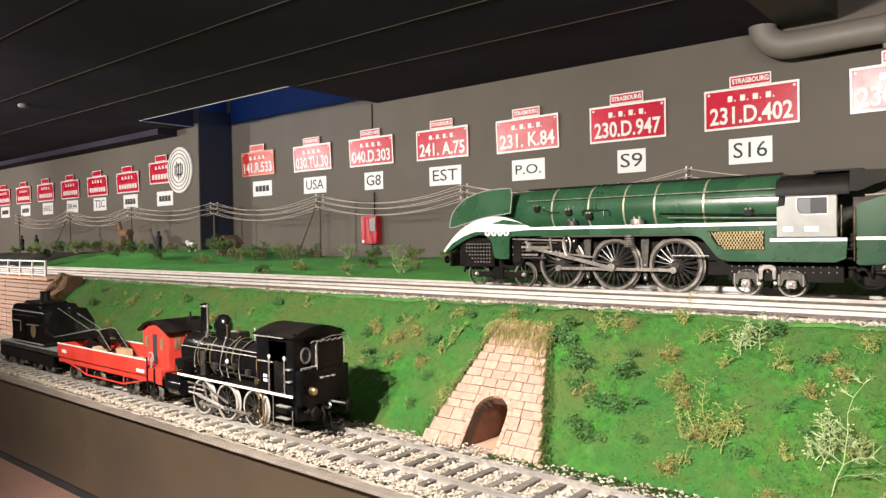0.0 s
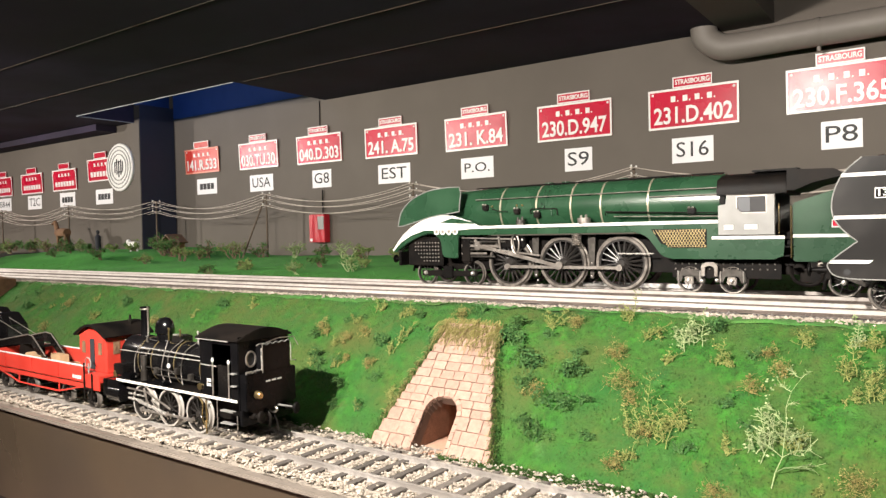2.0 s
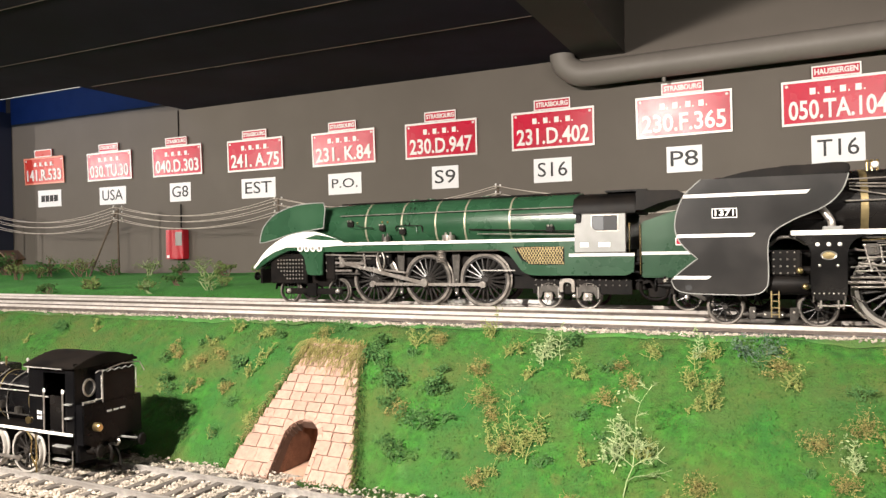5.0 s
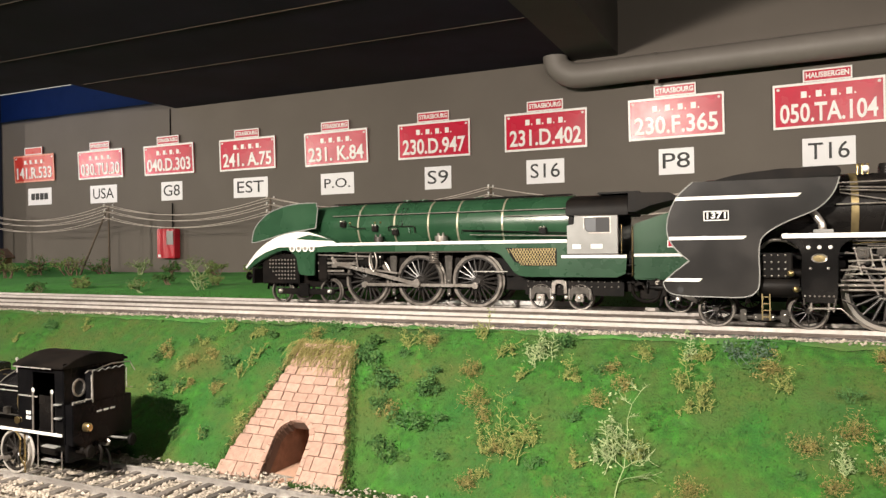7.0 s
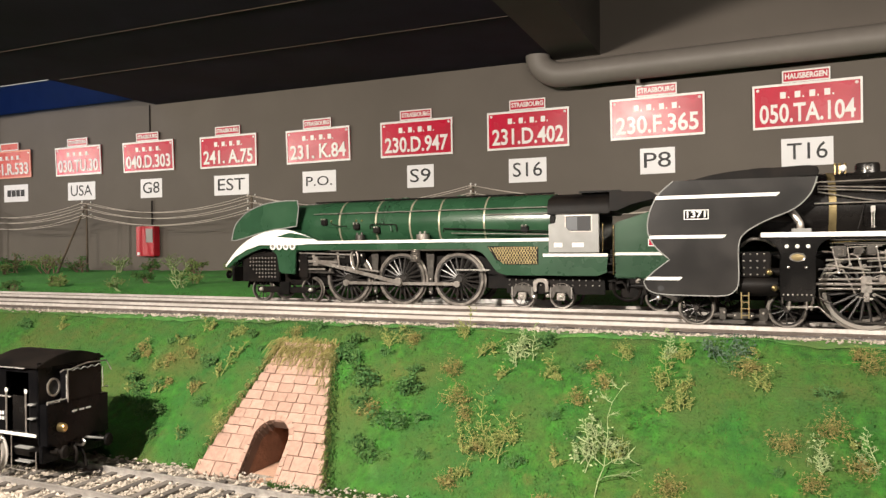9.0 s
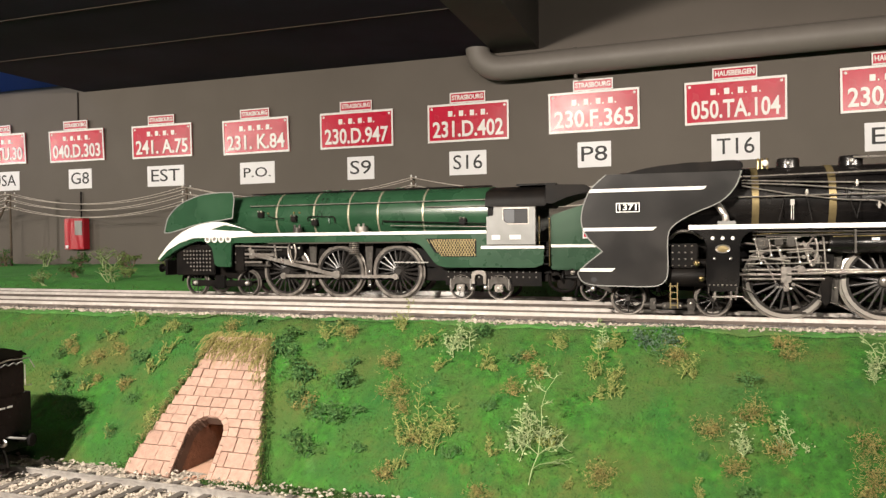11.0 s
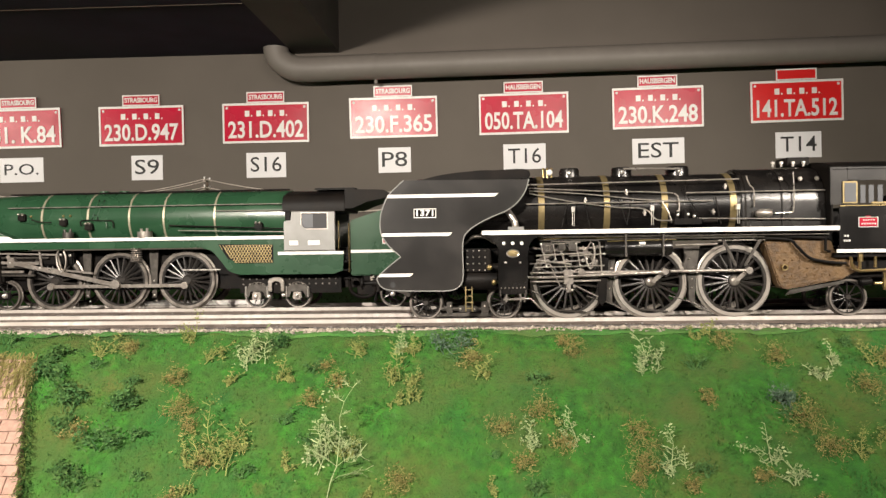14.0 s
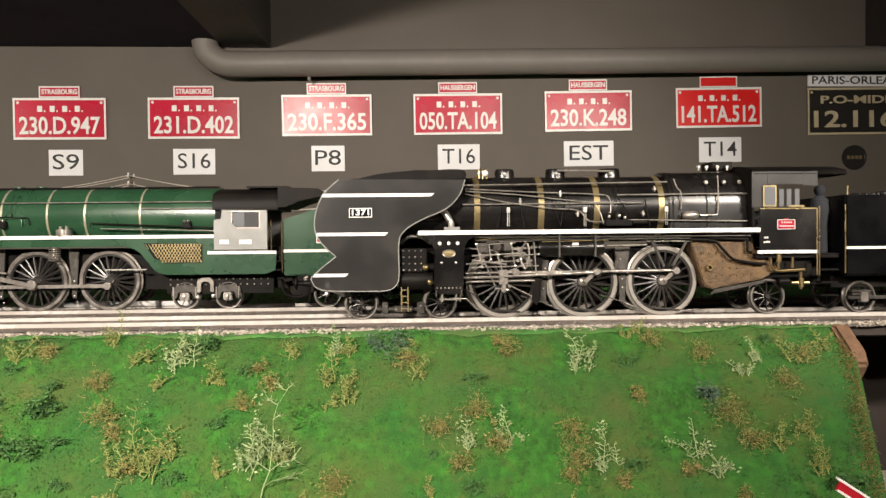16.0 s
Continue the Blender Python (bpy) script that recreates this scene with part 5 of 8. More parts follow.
for x in (2.725, 2.443):
    s = Shape()
    s.prism([(x - 0.020, 0.215), (x - 0.032, 0.16), (x - 0.026, 0.10), (x - 0.018, 0.10), (x - 0.022, 0.16), (x - 0.012, 0.21)], -0.106, -0.092)
    part("brake_shoe", s, IRON, b, bevel=0.001)
# firebox cladding seams and boiler valves
for x in (2.90, 3.02, 3.165):
    s = Shape()
    s.prism_x([(y_ * 1.006, z_ + 0.0006) for y_, z_ in prof], x - 0.003, x + 0.003)
    part("cladding_band", s, MATT, b)
for x, z in ((2.36, 0.405), (2.50, 0.43), (2.56, 0.36), (2.67, 0.355), (2.79, 0.36), (2.83, 0.445)):
    s = Shape()
    s.cyl((x, -0.118, z), (x, -0.136, z), 0.005, n=10)
    s.cyl((x, -0.132, z - 0.010), (x, -0.132, z + 0.010), 0.0032, n=8)
    part("check_valve", s, ROD, b)
rods("boiler_stay", b, MATT, [(2.47, -0.124, 0.42), (2.50, -0.13, 0.32)], [(2.52, -0.124, 0.42), (2.50, -0.13, 0.32)], [(2.80, -0.124, 0.41), (2.815, -0.13, 0.318)], r=0.0018)
# ash pan
plate("ash_pan", b, RUST, [(2.955, 0.268), (3.18, 0.258), (3.19, 0.225), (3.278, 0.160), (3.215, 0.126), (3.03, 0.092), (3.005, 0.110)], -0.130, 0.13, "rust-brown ash pan", 0.004)
plate("ash_pan_lip", b, IRON, [(3.025, 0.074), (3.04, 0.092), (3.215, 0.122), (3.22, 0.112)], -0.136, -0.128)
dots("rivet", b, RUST, [(3.0 + 0.025 * i, 0.14 + 0.026 * j) for i in range(8) for j in range(4) if 0.14 + 0.026 * j < 0.25 - 0.012 * i + 0.05 * (i < 4)], -0.130, 0.0035)
s = Shape()
s.lathe([(0.007, -0.012), (0.011, -0.012), (0.011, 0.0), (0.007, 0.0)], (3.022, -0.13, 0.168), "y", 14)
part("wash_plug", s, BRASS, b)
rods("injector_pipe", b, MATT, curve([(2.92, -0.14, 0.268), (3.03, -0.142, 0.262), (3.06, -0.144, 0.24), (3.10, -0.145, 0.20), (3.16, -0.145, 0.185), (3.22, -0.145, 0.18)], 4), [(2.93, -0.142, 0.276), (3.16, -0.142, 0.266)], [(3.155, -0.142, 0.27), (3.155, -0.142, 0.225), (3.17, -0.142, 0.22)], r=0.005)
rods("injector_line", b, BRASS, curve([(3.22, -0.145, 0.21), (3.235, -0.145, 0.20), (3.24, -0.145, 0.17), (3.26, -0.145, 0.155), (3.30, -0.145, 0.155), (3.36, -0.145, 0.158)], 4), [(3.265, -0.145, 0.205), (3.265, -0.145, 0.16)], [(3.315, -0.145, 0.21), (3.315, -0.145, 0.165)], [(3.345, -0.145, 0.15), (3.345, -0.145, 0.09)], [(3.31, -0.145, 0.112), (3.375, -0.145, 0.112)], r=0.005, label="brass injector pipe")
s = Shape()
s.cyl((3.265, -0.148, 0.185), (3.265, -0.148, 0.215), 0.009, n=12)
s.cyl((3.345, -0.148, 0.098), (3.345, -0.148, 0.128), 0.009, n=12)
part("injector", s, BRASS, b)
s = Shape()
s.cyl((3.27, -0.13, 0.115), (3.31, -0.13, 0.118), 0.013, n=12)
s.box(3.20, 3.40, -0.12, 0.12, 0.13, 0.215)
part("drag_box", s, MATT, b, bevel=0.003)
# cab
cab_side = [(3.188, 0.228), (3.394, 0.228), (3.394, 0.375), (3.188, 0.375)]
for y0, y1 in ((-0.166, -0.162), (0.162, 0.166)):
    near = y0 < 0
    c = plate("cab_side", b, BLACK, cab_side, y0, y1)
    s = Shape()
    s.box(3.160, 3.215, y0, y1, 0.3755, 0.50)
    s.box(3.34, 3.394, y0, y1, 0.45, 0.50)
    s.box(3.215, 3.34, y0, y1, 0.455, 0.50)
    part("cab_upper", s, SATIN, b, bevel=0.001)
    if near:
        s = Shape()
        for a in ((3.190, 3.392, 0.370, 0.3735), (3.389, 3.3925, 0.14, 0.3695)):
            s.box(a[0], a[1], y0 - 0.002, y0 - 0.0002, a[2], a[3])
        part("lining", s, BRASS, c)
        block("cab_stripe", b, WHITE, 3.180, 3.394, y0 - 0.002, y1, 0.216, 0.2275, 0.0005)
        s = Shape()
        for a in ((3.198, 3.245, 0.379, 0.452),):
            s.box(a[0], a[1], y0 - 0.005, y0 - 0.001, a[2], a[3])
        part("window_frame", s, BAND, b)
        block("window_pane", b, GLASS, 3.203, 3.240, y0 - 0.0062, y0 - 0.0052, 0.384, 0.447, 0)
        for x0 in (3.262, 3.289, 3.318):
            block("sliding_pane", b, GLASS, x0, x0 + 0.017, y0 + 0.01, y0 + 0.013, 0.380, 0.44, 0.001)
        block("arm_rest", b, BAND, 3.29, 3.345, y0 - 0.006, y1, 0.376, 0.383)
        s = Shape()
        s.box(3.252, 3.310, y0 - 0.003, y0 - 0.0003, 0.302, 0.331)
        s.box(3.271, 3.291, y0 - 0.003, y0 - 0.0003, 0.3315, 0.338)
        rp = part("red_plate", s, PLATE_RED, b, "tiny red plate with white border", 0.002)
        bars_word(5, 0.0036, 0.0045, LETTER, rp, 3.281, 0.3235, y0 - 0.0031)
        bars_word(6, 0.0042, 0.0042, LETTER, rp, 3.281, 0.311, y0 - 0.0031)
        s = Shape()
        for a in ((3.250, 3.312, 0.3315, 0.3335), (3.250, 3.312, 0.2995, 0.3015), (3.2495, 3.2515, 0.3016, 0.3314), (3.3105, 3.3125, 0.3016, 0.3314)):
            s.box(a[0], a[1], y0 - 0.0032, y0 - 0.0004, a[2], a[3])
        part("border", s, LETTER, rp)
        bars_word(2, 0.005, 0.003, LETTER, b, 3.21, 0.272, y0 - 0.0003)
        bars_word(3, 0.005, 0.003, LETTER, b, 3.212, 0.256, y0 - 0.0003)
s = Shape()
arch = [(-0.168, 0.490), (-0.160, 0.505)] + [(-0.155 + 0.031 * k, 0.508 + 0.022 * math.sin(math.pi * k / 10)) for k in range(11)] + [(0.160, 0.505), (0.168, 0.490), (0.160, 0.488), (-0.160, 0.488)]
s.prism_x(arch, 3.165, 3.50)
part("cab_roof", s, MATT, b, bevel=0.002)
block("cab_front", b, MATT, 3.165, 3.172, -0.160, 0.160, 0.30, 0.488)
block("cab_floor", b, MATT, 3.18, 3.48, -0.15, 0.15, 0.20, 0.215)
for k in range(4):
    block("step", b, MATT, 3.405, 3.47, -0.165, -0.13, 0.20 - 0.045 * k, 0.206 - 0.045 * k, 0.001)
rods("grab_rail", b, BRASS, [(3.400, -0.166, 0.14), (3.400, -0.166, 0.38)], r=0.0025)
buffers(b, 1.64, 0.128, -1)
block("buffer_beam", b, MATT, 1.64, 1.652, -0.15, 0.15, 0.10, 0.155)

fig = Shape()
fig.lathe([(0.001, 0.0), (0.026, 0.002), (0.024, 0.10), (0.030, 0.15), (0.028, 0.19), (0.012, 0.205), (0.001, 0.206)], (0, 0, 0), "z", 14)
fig.ball((0, 0, 0.223), 0.019, 12, 1.15)
solo("toy_figure", fig, CLOTH, "small dark doll standing between engine and tender", "doll", (3.445, TRACK_NEAR - 0.09, RAIL_UP + 0.214))

# ---- black tender ----
bt = thing("black_tender", "black locomotive tender model with white lining and coal", "tender model", (0, TRACK_NEAR, RAIL_UP))
block("tank", bt, TANK_BLACK, 3.494, 4.72, -0.165, 0.165, 0.135, 0.418, 0.006)
block("white_stripe", bt, WHITE, 3.496, 4.72, -0.1685, -0.1655, 0.229, 0.238, 0.0005)
rods("grab_rail", bt, BRASS, [(3.490, -0.17, 0.145), (3.490, -0.17, 0.385)], [(3.498, -0.17, 0.418), (3.498, -0.17, 0.45)], r=0.0028)
part("coal_load", mound(3.56, 4.3, -0.13, 0.13, 0.415, 0.02, 400), COAL, bt)
block("frame", bt, MATT, 3.48, 4.74, -0.10, 0.10, 0.09, 0.134)
for x in (3.585, 3.80, 4.25, 4.46):
    pair(bt, x, 0.057, 10)
for x in (3.69, 4.355):
    s = Shape()
    s.box(x - 0.16, x + 0.16, -0.125, -0.108, 0.05, 0.062)
    s.box(x - 0.15, x - 0.08, -0.130, -0.105, 0.064, 0.072)
    s.box(x - 0.15, x - 0.08, -0.130, -0.105, 0.075, 0.083)
    s.box(x + 0.06, x + 0.13, -0.130, -0.105, 0.064, 0.083)
    part("bogie_frame", s, IRON, bt, bevel=0.001)
    for dx in (-0.105, 0.11):
        block("axle_box", bt, STEEL, x + dx - 0.014, x + dx + 0.014, -0.132, -0.11, 0.04, 0.075)
buffers(bt, 4.74, 0.128, 1)


# ---- green express locomotive on the rear track ----
g = thing("green_express_locomotive", "green streamlined express locomotive model with a white nose sweep", "locomotive model", (0.12, TRACK_FAR, RAIL_UP))
for x in (-0.444, -0.145):
    pair(g, x, 0.062, 10)
for x in (0.068, 0.355, 0.643):
    for y in (-0.098, 0.098):
        wheel(g, x, y, 0.121, 0.121, 20, tyre=DARK_TYRE)
for x in (0.945, 1.117):
    pair(g, x, 0.055, 8)
block("main_frame", g, MATT, -0.55, 1.42, -0.07, 0.07, 0.08, 0.25)
s = Shape()
s.lathe([(0.001, -0.30), (0.100, -0.30), (0.108, -0.27), (0.118, -0.05), (0.119, 1.0), (0.119, 1.075), (0.001, 1.075)], (0, 0, 0.380), "x", 40)
part("boiler", s, GREEN, g)
for x in (0.026, 0.226, 0.405, 0.553, 0.771):
    s = Shape()
    s.lathe([(0.1182, -0.0045), (0.1200, -0.004), (0.1200, 0.004), (0.1182, 0.0045)], (x, 0, 0.380), "x", 40)
    part("boiler_band", s, PALE_BAND, g, "pale brass boiler band")
# visor-like deflector over the nose
visor = [(v.x, v.y) for v in curve([(-0.590, 0.312, 0), (-0.583, 0.345, 0), (-0.562, 0.395, 0), (-0.490, 0.455, 0), (-0.380, 0.492, 0), (-0.270, 0.503, 0), (-0.188, 0.502, 0)], 4)]
visor += [(-0.180, 0.47), (-0.192, 0.380)] + [(v.x, v.y) for v in curve([(-0.192, 0.378, 0), (-0.270, 0.368, 0), (-0.376, 0.355, 0), (-0.480, 0.330, 0), (-0.560, 0.312, 0)], 4)]
for y0, y1 in ((-0.160, -0.154), (0.154, 0.160)):
    w = plate("smoke_deflector", g, GREEN, visor, y0, y1, "green curved smoke deflector", 0.001)
    s = Shape()
    s.tube([Vector((x, y0, z)) for x, z in visor] + [Vector((visor[0][0], y0, visor[0][1]))], 0.003, 6)
    part("edge_bead", s, GREYP, w)
# nose: a rounded shell under the white sweep
s = Shape()
cover = [(v.x, v.y) for v in curve([(-0.636, 0.180, 0), (-0.560, 0.262, 0), (-0.470, 0.322, 0), (-0.36, 0.357, 0), (-0.25, 0.362, 0), (-0.15, 0.335, 0), (-0.08, 0.303, 0)], 4)]
under = [(v.x, v.y) for v in curve([(-0.08, 0.26, 0), (-0.195, 0.262, 0), (-0.20, 0.25, 0), (-0.33, 0.262, 0), (-0.40, 0.268, 0), (-0.49, 0.240, 0), (-0.57, 0.200, 0), (-0.62, 0.168, 0)], 4)]
s.prism(cover + under, -0.156, 0.156)
part("nose_shell", s, GREEN, g, bevel=0.004)
sweep_low = [(-0.630, 0.176), (-0.575, 0.225), (-0.50, 0.262), (-0.42, 0.285), (-0.34, 0.285), (-0.25, 0.282), (-0.19, 0.284), (-0.12, 0.289)]
sweep_top = [(v.x, v.y + 0.004) for v in curve([(-0.08, 0.303, 0), (-0.15, 0.330, 0), (-0.25, 0.356, 0), (-0.36, 0.352, 0), (-0.470, 0.318, 0), (-0.560, 0.260, 0), (-0.634, 0.180, 0)], 4)]
plate("white_sweep", g, WHITE, sweep_low + [(-0.08, 0.290)] + sweep_top, -0.1595, -0.1565, "white painted sweep along the nose", 0.0005)
for k, x in enumerate((-0.335, -0.296, -0.257, -0.218)):
    s = Shape()
    s.lathe([(0.017, -0.0026), (0.017, 0.0)], (x, -0.1596, 0.278), "y", 18)
    s.lathe([(0.017, -0.0026), (0.0005, -0.0028)], (x, -0.1596, 0.278), "y", 18)
    ring = part("porthole", s, WHITE, g)
    s = Shape()
    s.lathe([(0.009, -0.0035), (0.0005, -0.0036)], (x, -0.1596, 0.278), "y", 14)
    part("bolt_head", s, STEEL, ring)
plate("skirt", g, GREEN, [(v.x, v.y) for v in curve([(-0.345, 0.26, 0), (-0.315, 0.235, 0), (-0.305, 0.19, 0), (-0.295, 0.152, 0), (-0.26, 0.143, 0), (-0.205, 0.143, 0)], 4)] + [(-0.20, 0.262)], -0.160, -0.150)
block("bogie_plate", g, MATT, -0.55, -0.32, -0.128, -0.118, 0.10, 0.25, 0.004)
dots("rivet", g, STEEL, [(-0.50 + 0.019 * i, 0.125 + 0.019 * j) for i in range(9) for j in range(6) if i + j > 2], -0.128, 0.0045)
rods("nose_stay", g, MATT, [(-0.60, -0.13, 0.17), (-0.52, -0.13, 0.235), (-0.40, -0.13, 0.25)], r=0.004)
block("buffer_beam", g, MATT, -0.60, -0.585, -0.15, 0.15, 0.10, 0.175)
buffers(g, -0.60, 0.135, -1)
s = Shape()
s.box(-0.47, -0.12, -0.112, -0.104, 0.045, 0.075)
s.box(-0.33, -0.27, -0.118, -0.10, 0.035, 0.10)
part("bogie_frame", s, MATT, g, bevel=0.003)
dots("axle_cap", g, BRIGHT, ((-0.444, 0.062), (-0.145, 0.062)), -0.112, 0.012, 0.014)
# running board and valance
block("running_board", g, GREEN, -0.20, 1.075, -0.157, 0.157, 0.285, 0.300)
block("valance", g, GREEN, -0.20, 0.73, -0.160, -0.154, 0.258, 0.2845, 0.001)
block("white_stripe", g, WHITE, -0.10, 1.075, -0.1625, -0.1605, 0.289, 0.303, 0.0005)
apron = [(0.73, 0.288)] + [(v.x, v.y) for v in curve([(0.73, 0.256, 0), (0.775, 0.24, 0), (0.81, 0.20, 0), (0.845, 0.158, 0), (0.89, 0.143, 0)], 4)] + [(1.28, 0.143), (1.318, 0.158), (1.322, 0.222), (1.075, 0.222), (1.075, 0.288)]
plate("apron", g, GREEN, apron, -0.160, -0.154, bevel=0.001)
block("white_stripe", g, WHITE, 1.05, 1.322, -0.1625, -0.1605, 0.2235, 0.236, 0.0005)
gr = plate("grille", g, MATT, [(0.80, 0.27), (1.03, 0.266), (1.03, 0.19), (0.89, 0.19), (0.84, 0.21)], -0.1618, -0.1604, "brown wire mesh grille", 0)
s = Shape()
for k in range(24):
    for way in (-1, 1):
        x0, z0, z1 = 0.795 + 0.0125 * k, 0.193, 0.266
        p, q = (x0, x0 + 0.045) if way > 0 else (x0 + 0.045, x0)
        pts = [(p + (q - p) * u / 8, z0 + (z1 - z0) * u / 8) for u in range(9)]
        pts = [(x, z) for x, z in pts if x < 1.028 and x > 0.805 and z > 0.268 - 1.1 * (x - 0.80)]
        if len(pts) > 1:
            s.bar((pts[0][0], -0.163 - 0.0003 * way, pts[0][1]), (pts[-1][0], -0.163 - 0.0003 * way, pts[-1][1]), 0.0012, 0.0026)
part("mesh_wire", s, BAND, gr)
# cab
cabg = [(1.075, 0.2365), (1.288, 0.2365), (1.288, 0.40), (1.108, 0.405), (1.104, 0.365), (1.075, 0.360)]
for y0, y1 in ((-0.161, -0.156), (0.156, 0.161)):
    plate("cab_side", g, GREYP, cabg, y0, y1, "grey painted cab side")
plate("cab_window", g, INK, [(1.150, 0.392), (1.150, 0.350), (1.158, 0.336), (1.172, 0.330), (1.255, 0.330), (1.255, 0.392)], -0.1635, -0.1615)
block("side_light", g, MATT, 1.078, 1.10, -0.150, -0.140, 0.365, 0.40, 0.002)
rods("cab_edge", g, IRON, [(1.077, -0.162, 0.240), (1.288, -0.162, 0.240)], [(1.288, -0.162, 0.24), (1.288, -0.162, 0.40)], [(1.106, -0.162, 0.402), (1.288, -0.162, 0.400)], r=0.002)
plate("window_pane", g, GLASS, [(1.153, 0.389), (1.153, 0.350), (1.160, 0.338), (1.172, 0.333), (1.198, 0.333), (1.198, 0.389)], -0.1650, -0.1637, bevel=0)
s = Shape()
for a in ((1.146, 1.259, 0.392, 0.396), (1.168, 1.259, 0.326, 0.330), (1.146, 1.150, 0.346, 0.3919), (1.255, 1.259, 0.3301, 0.3919)):
    s.box(a[0], a[1], -0.1645, -0.1615, a[2], a[3])
part("window_frame", s, STEEL, g)
for x0, x1 in ((1.098, 1.135), (1.175, 1.225)):
    block("number_patch", g, LETTER, x0, x1, -0.1625, -0.1612, 0.262, 0.282, 0.001)
s = Shape()
roof = [(-0.163, 0.40), (-0.163, 0.43), (-0.15, 0.46)] + [(-0.14 + 0.028 * k, 0.468 + 0.025 * math.sin(math.pi * k / 10)) for k in range(11)] + [(0.15, 0.46), (0.163, 0.43), (0.163, 0.40)]
s.prism_x(roof, 1.07, 1.33)
part("cab_roof", s, MATT, g, bevel=0.003)
plate("roof_overhang", g, MATT, [(1.33, 0.41), (1.33, 0.490), (1.49, 0.484), (1.515, 0.470), (1.515, 0.455), (1.42, 0.435), (1.36, 0.41)], -0.162, 0.162)
block("roof_hatch", g, MATT, 1.19, 1.36, -0.09, 0.09, 0.492, 0.500)
block("cab_floor", g, MATT, 1.08, 1.40, -0.14, 0.14, 0.20, 0.222)
for k in range(4):
    block("step", g, MATT, 1.322, 1.355, -0.16, -0.12, 0.225 - 0.035 * k, 0.231 - 0.035 * k, 0.001)
rods("grab_rail", g, BRASS, [(1.302, -0.160, 0.24), (1.302, -0.160, 0.36)], r=0.002)
# rods and valve gear
s = Shape()
for x0, z0, x1, z1, h in ((-0.20, 0.245, 0.10, 0.235, 0.007), (-0.20, 0.205, 0.02, 0.200, 0.012), (-0.20, 0.165, -0.05, 0.165, 0.010), (0.02, 0.25, 0.03, 0.18, 0.008), (0.03, 0.18, 0.25, 0.155, 0.008), (-0.12, 0.235, -0.10, 0.20, 0.014)):
    s.bar((x0, -0.130, z0), (x1, -0.130, z1), 0.007, h)
s.bar((0.10, -0.13, 0.235), (0.12, -0.13, 0.15), 0.006, 0.007)
part("valve_gear", s, STEEL, g, bevel=0.001)
s = Shape()
s.bar((-0.10, -0.140, 0.205), (0.355, -0.140, 0.105), 0.007, 0.017)
s.lathe([(0.001, -0.007), (0.019, -0.007), (0.020, 0.005)], (0.352, -0.140, 0.108), "y", 16)
part("connecting_rod", s, STEEL, g, bevel=0.001)
s = Shape()
s.bar((0.068, -0.128, 0.100), (0.643, -0.128, 0.100), 0.007, 0.014)
for x in (0.068, 0.355, 0.643):
    s.lathe([(0.001, -0.007), (0.015, -0.007), (0.015, 0.005)], (x, -0.130, 0.100), "y", 14)
part("coupling_rod", s, STEEL, g, bevel=0.001)
s = Shape()
s.bar((0.64, -0.135, 0.165), (0.80, -0.135, 0.165), 0.004, 0.005)
part("reach_rod", s, BRIGHT, g)
block("cylinder", g, MATT, -0.20, -0.135, -0.140, -0.08, 0.115, 0.24, 0.01)
rods("slide_bar", g, IRON, [(-0.17, -0.128, 0.185), (0.03, -0.128, 0.182)], [(-0.17, -0.128, 0.225), (0.06, -0.128, 0.222)], [(-0.17, -0.128, 0.150), (0.0, -0.128, 0.148)], r=0.005)
block("crosshead", g, STEEL, -0.115, -0.085, -0.142, -0.118, 0.182, 0.226, 0.003)
link = Shape()
link.tube(curve([(0.118, -0.137, 0.262), (0.100, -0.137, 0.235), (0.102, -0.137, 0.195), (0.122, -0.137, 0.160), (0.138, -0.137, 0.195), (0.136, -0.137, 0.235)], 4, True), 0.0042, 6)
part("expansion_link", link, STEEL, g)
block("link_bracket", g, MATT, 0.01, 0.16, -0.118, -0.09, 0.19, 0.25, 0.006)
dots("crank_pin", g, BRIGHT, ((0.12, 0.235), (0.12, 0.165), (-0.10, 0.205), (0.03, 0.18), (0.16, 0.232)), -0.142, 0.006)
rods("roof_pipe", g, MATT, [(-0.16, -0.035, 0.496), (1.07, -0.035, 0.500)], r=0.004)
rods("roof_ladder", g, MATT, [(0.262, -0.085, 0.466), (0.245, -0.122, 0.375)], [(0.285, -0.085, 0.466), (0.268, -0.122, 0.375)], [(0.25, -0.115, 0.40), (0.272, -0.115, 0.40)], [(0.256, -0.105, 0.43), (0.279, -0.105, 0.43)], r=0.0022)
rods("boiler_line", g, MATT, curve([(0.20, -0.121, 0.355), (0.205, -0.124, 0.378), (0.30, -0.124, 0.376), (0.335, -0.124, 0.374), (0.34, -0.126, 0.345)], 3), curve([(-0.02, -0.118, 0.386), (0.02, -0.122, 0.374), (0.07, -0.124, 0.372)], 3), [(0.58, -0.128, 0.335), (0.58, -0.128, 0.352), (1.07, -0.128, 0.332)], r=0.0026)
for x, z in ((-0.055, 0.395), (0.125, 0.372), (0.235, 0.352), (0.96, 0.345)):
    block("clack_valve", g, MATT, x - 0.016, x + 0.016, -0.135, -0.105, z - 0.016, z + 0.014, 0.004)
    dots("clack_cap", g, STEEL, ((x - 0.008, z + 0.012), (x + 0.008, z + 0.012)), -0.135, 0.006, 0.008)
plate("nose_wedge", g, GREEN, [(-0.315, 0.326), (-0.235, 0.346), (-0.16, 0.334), (-0.09, 0.314), (-0.20, 0.318)], -0.1612, -0.1597, bevel=0)
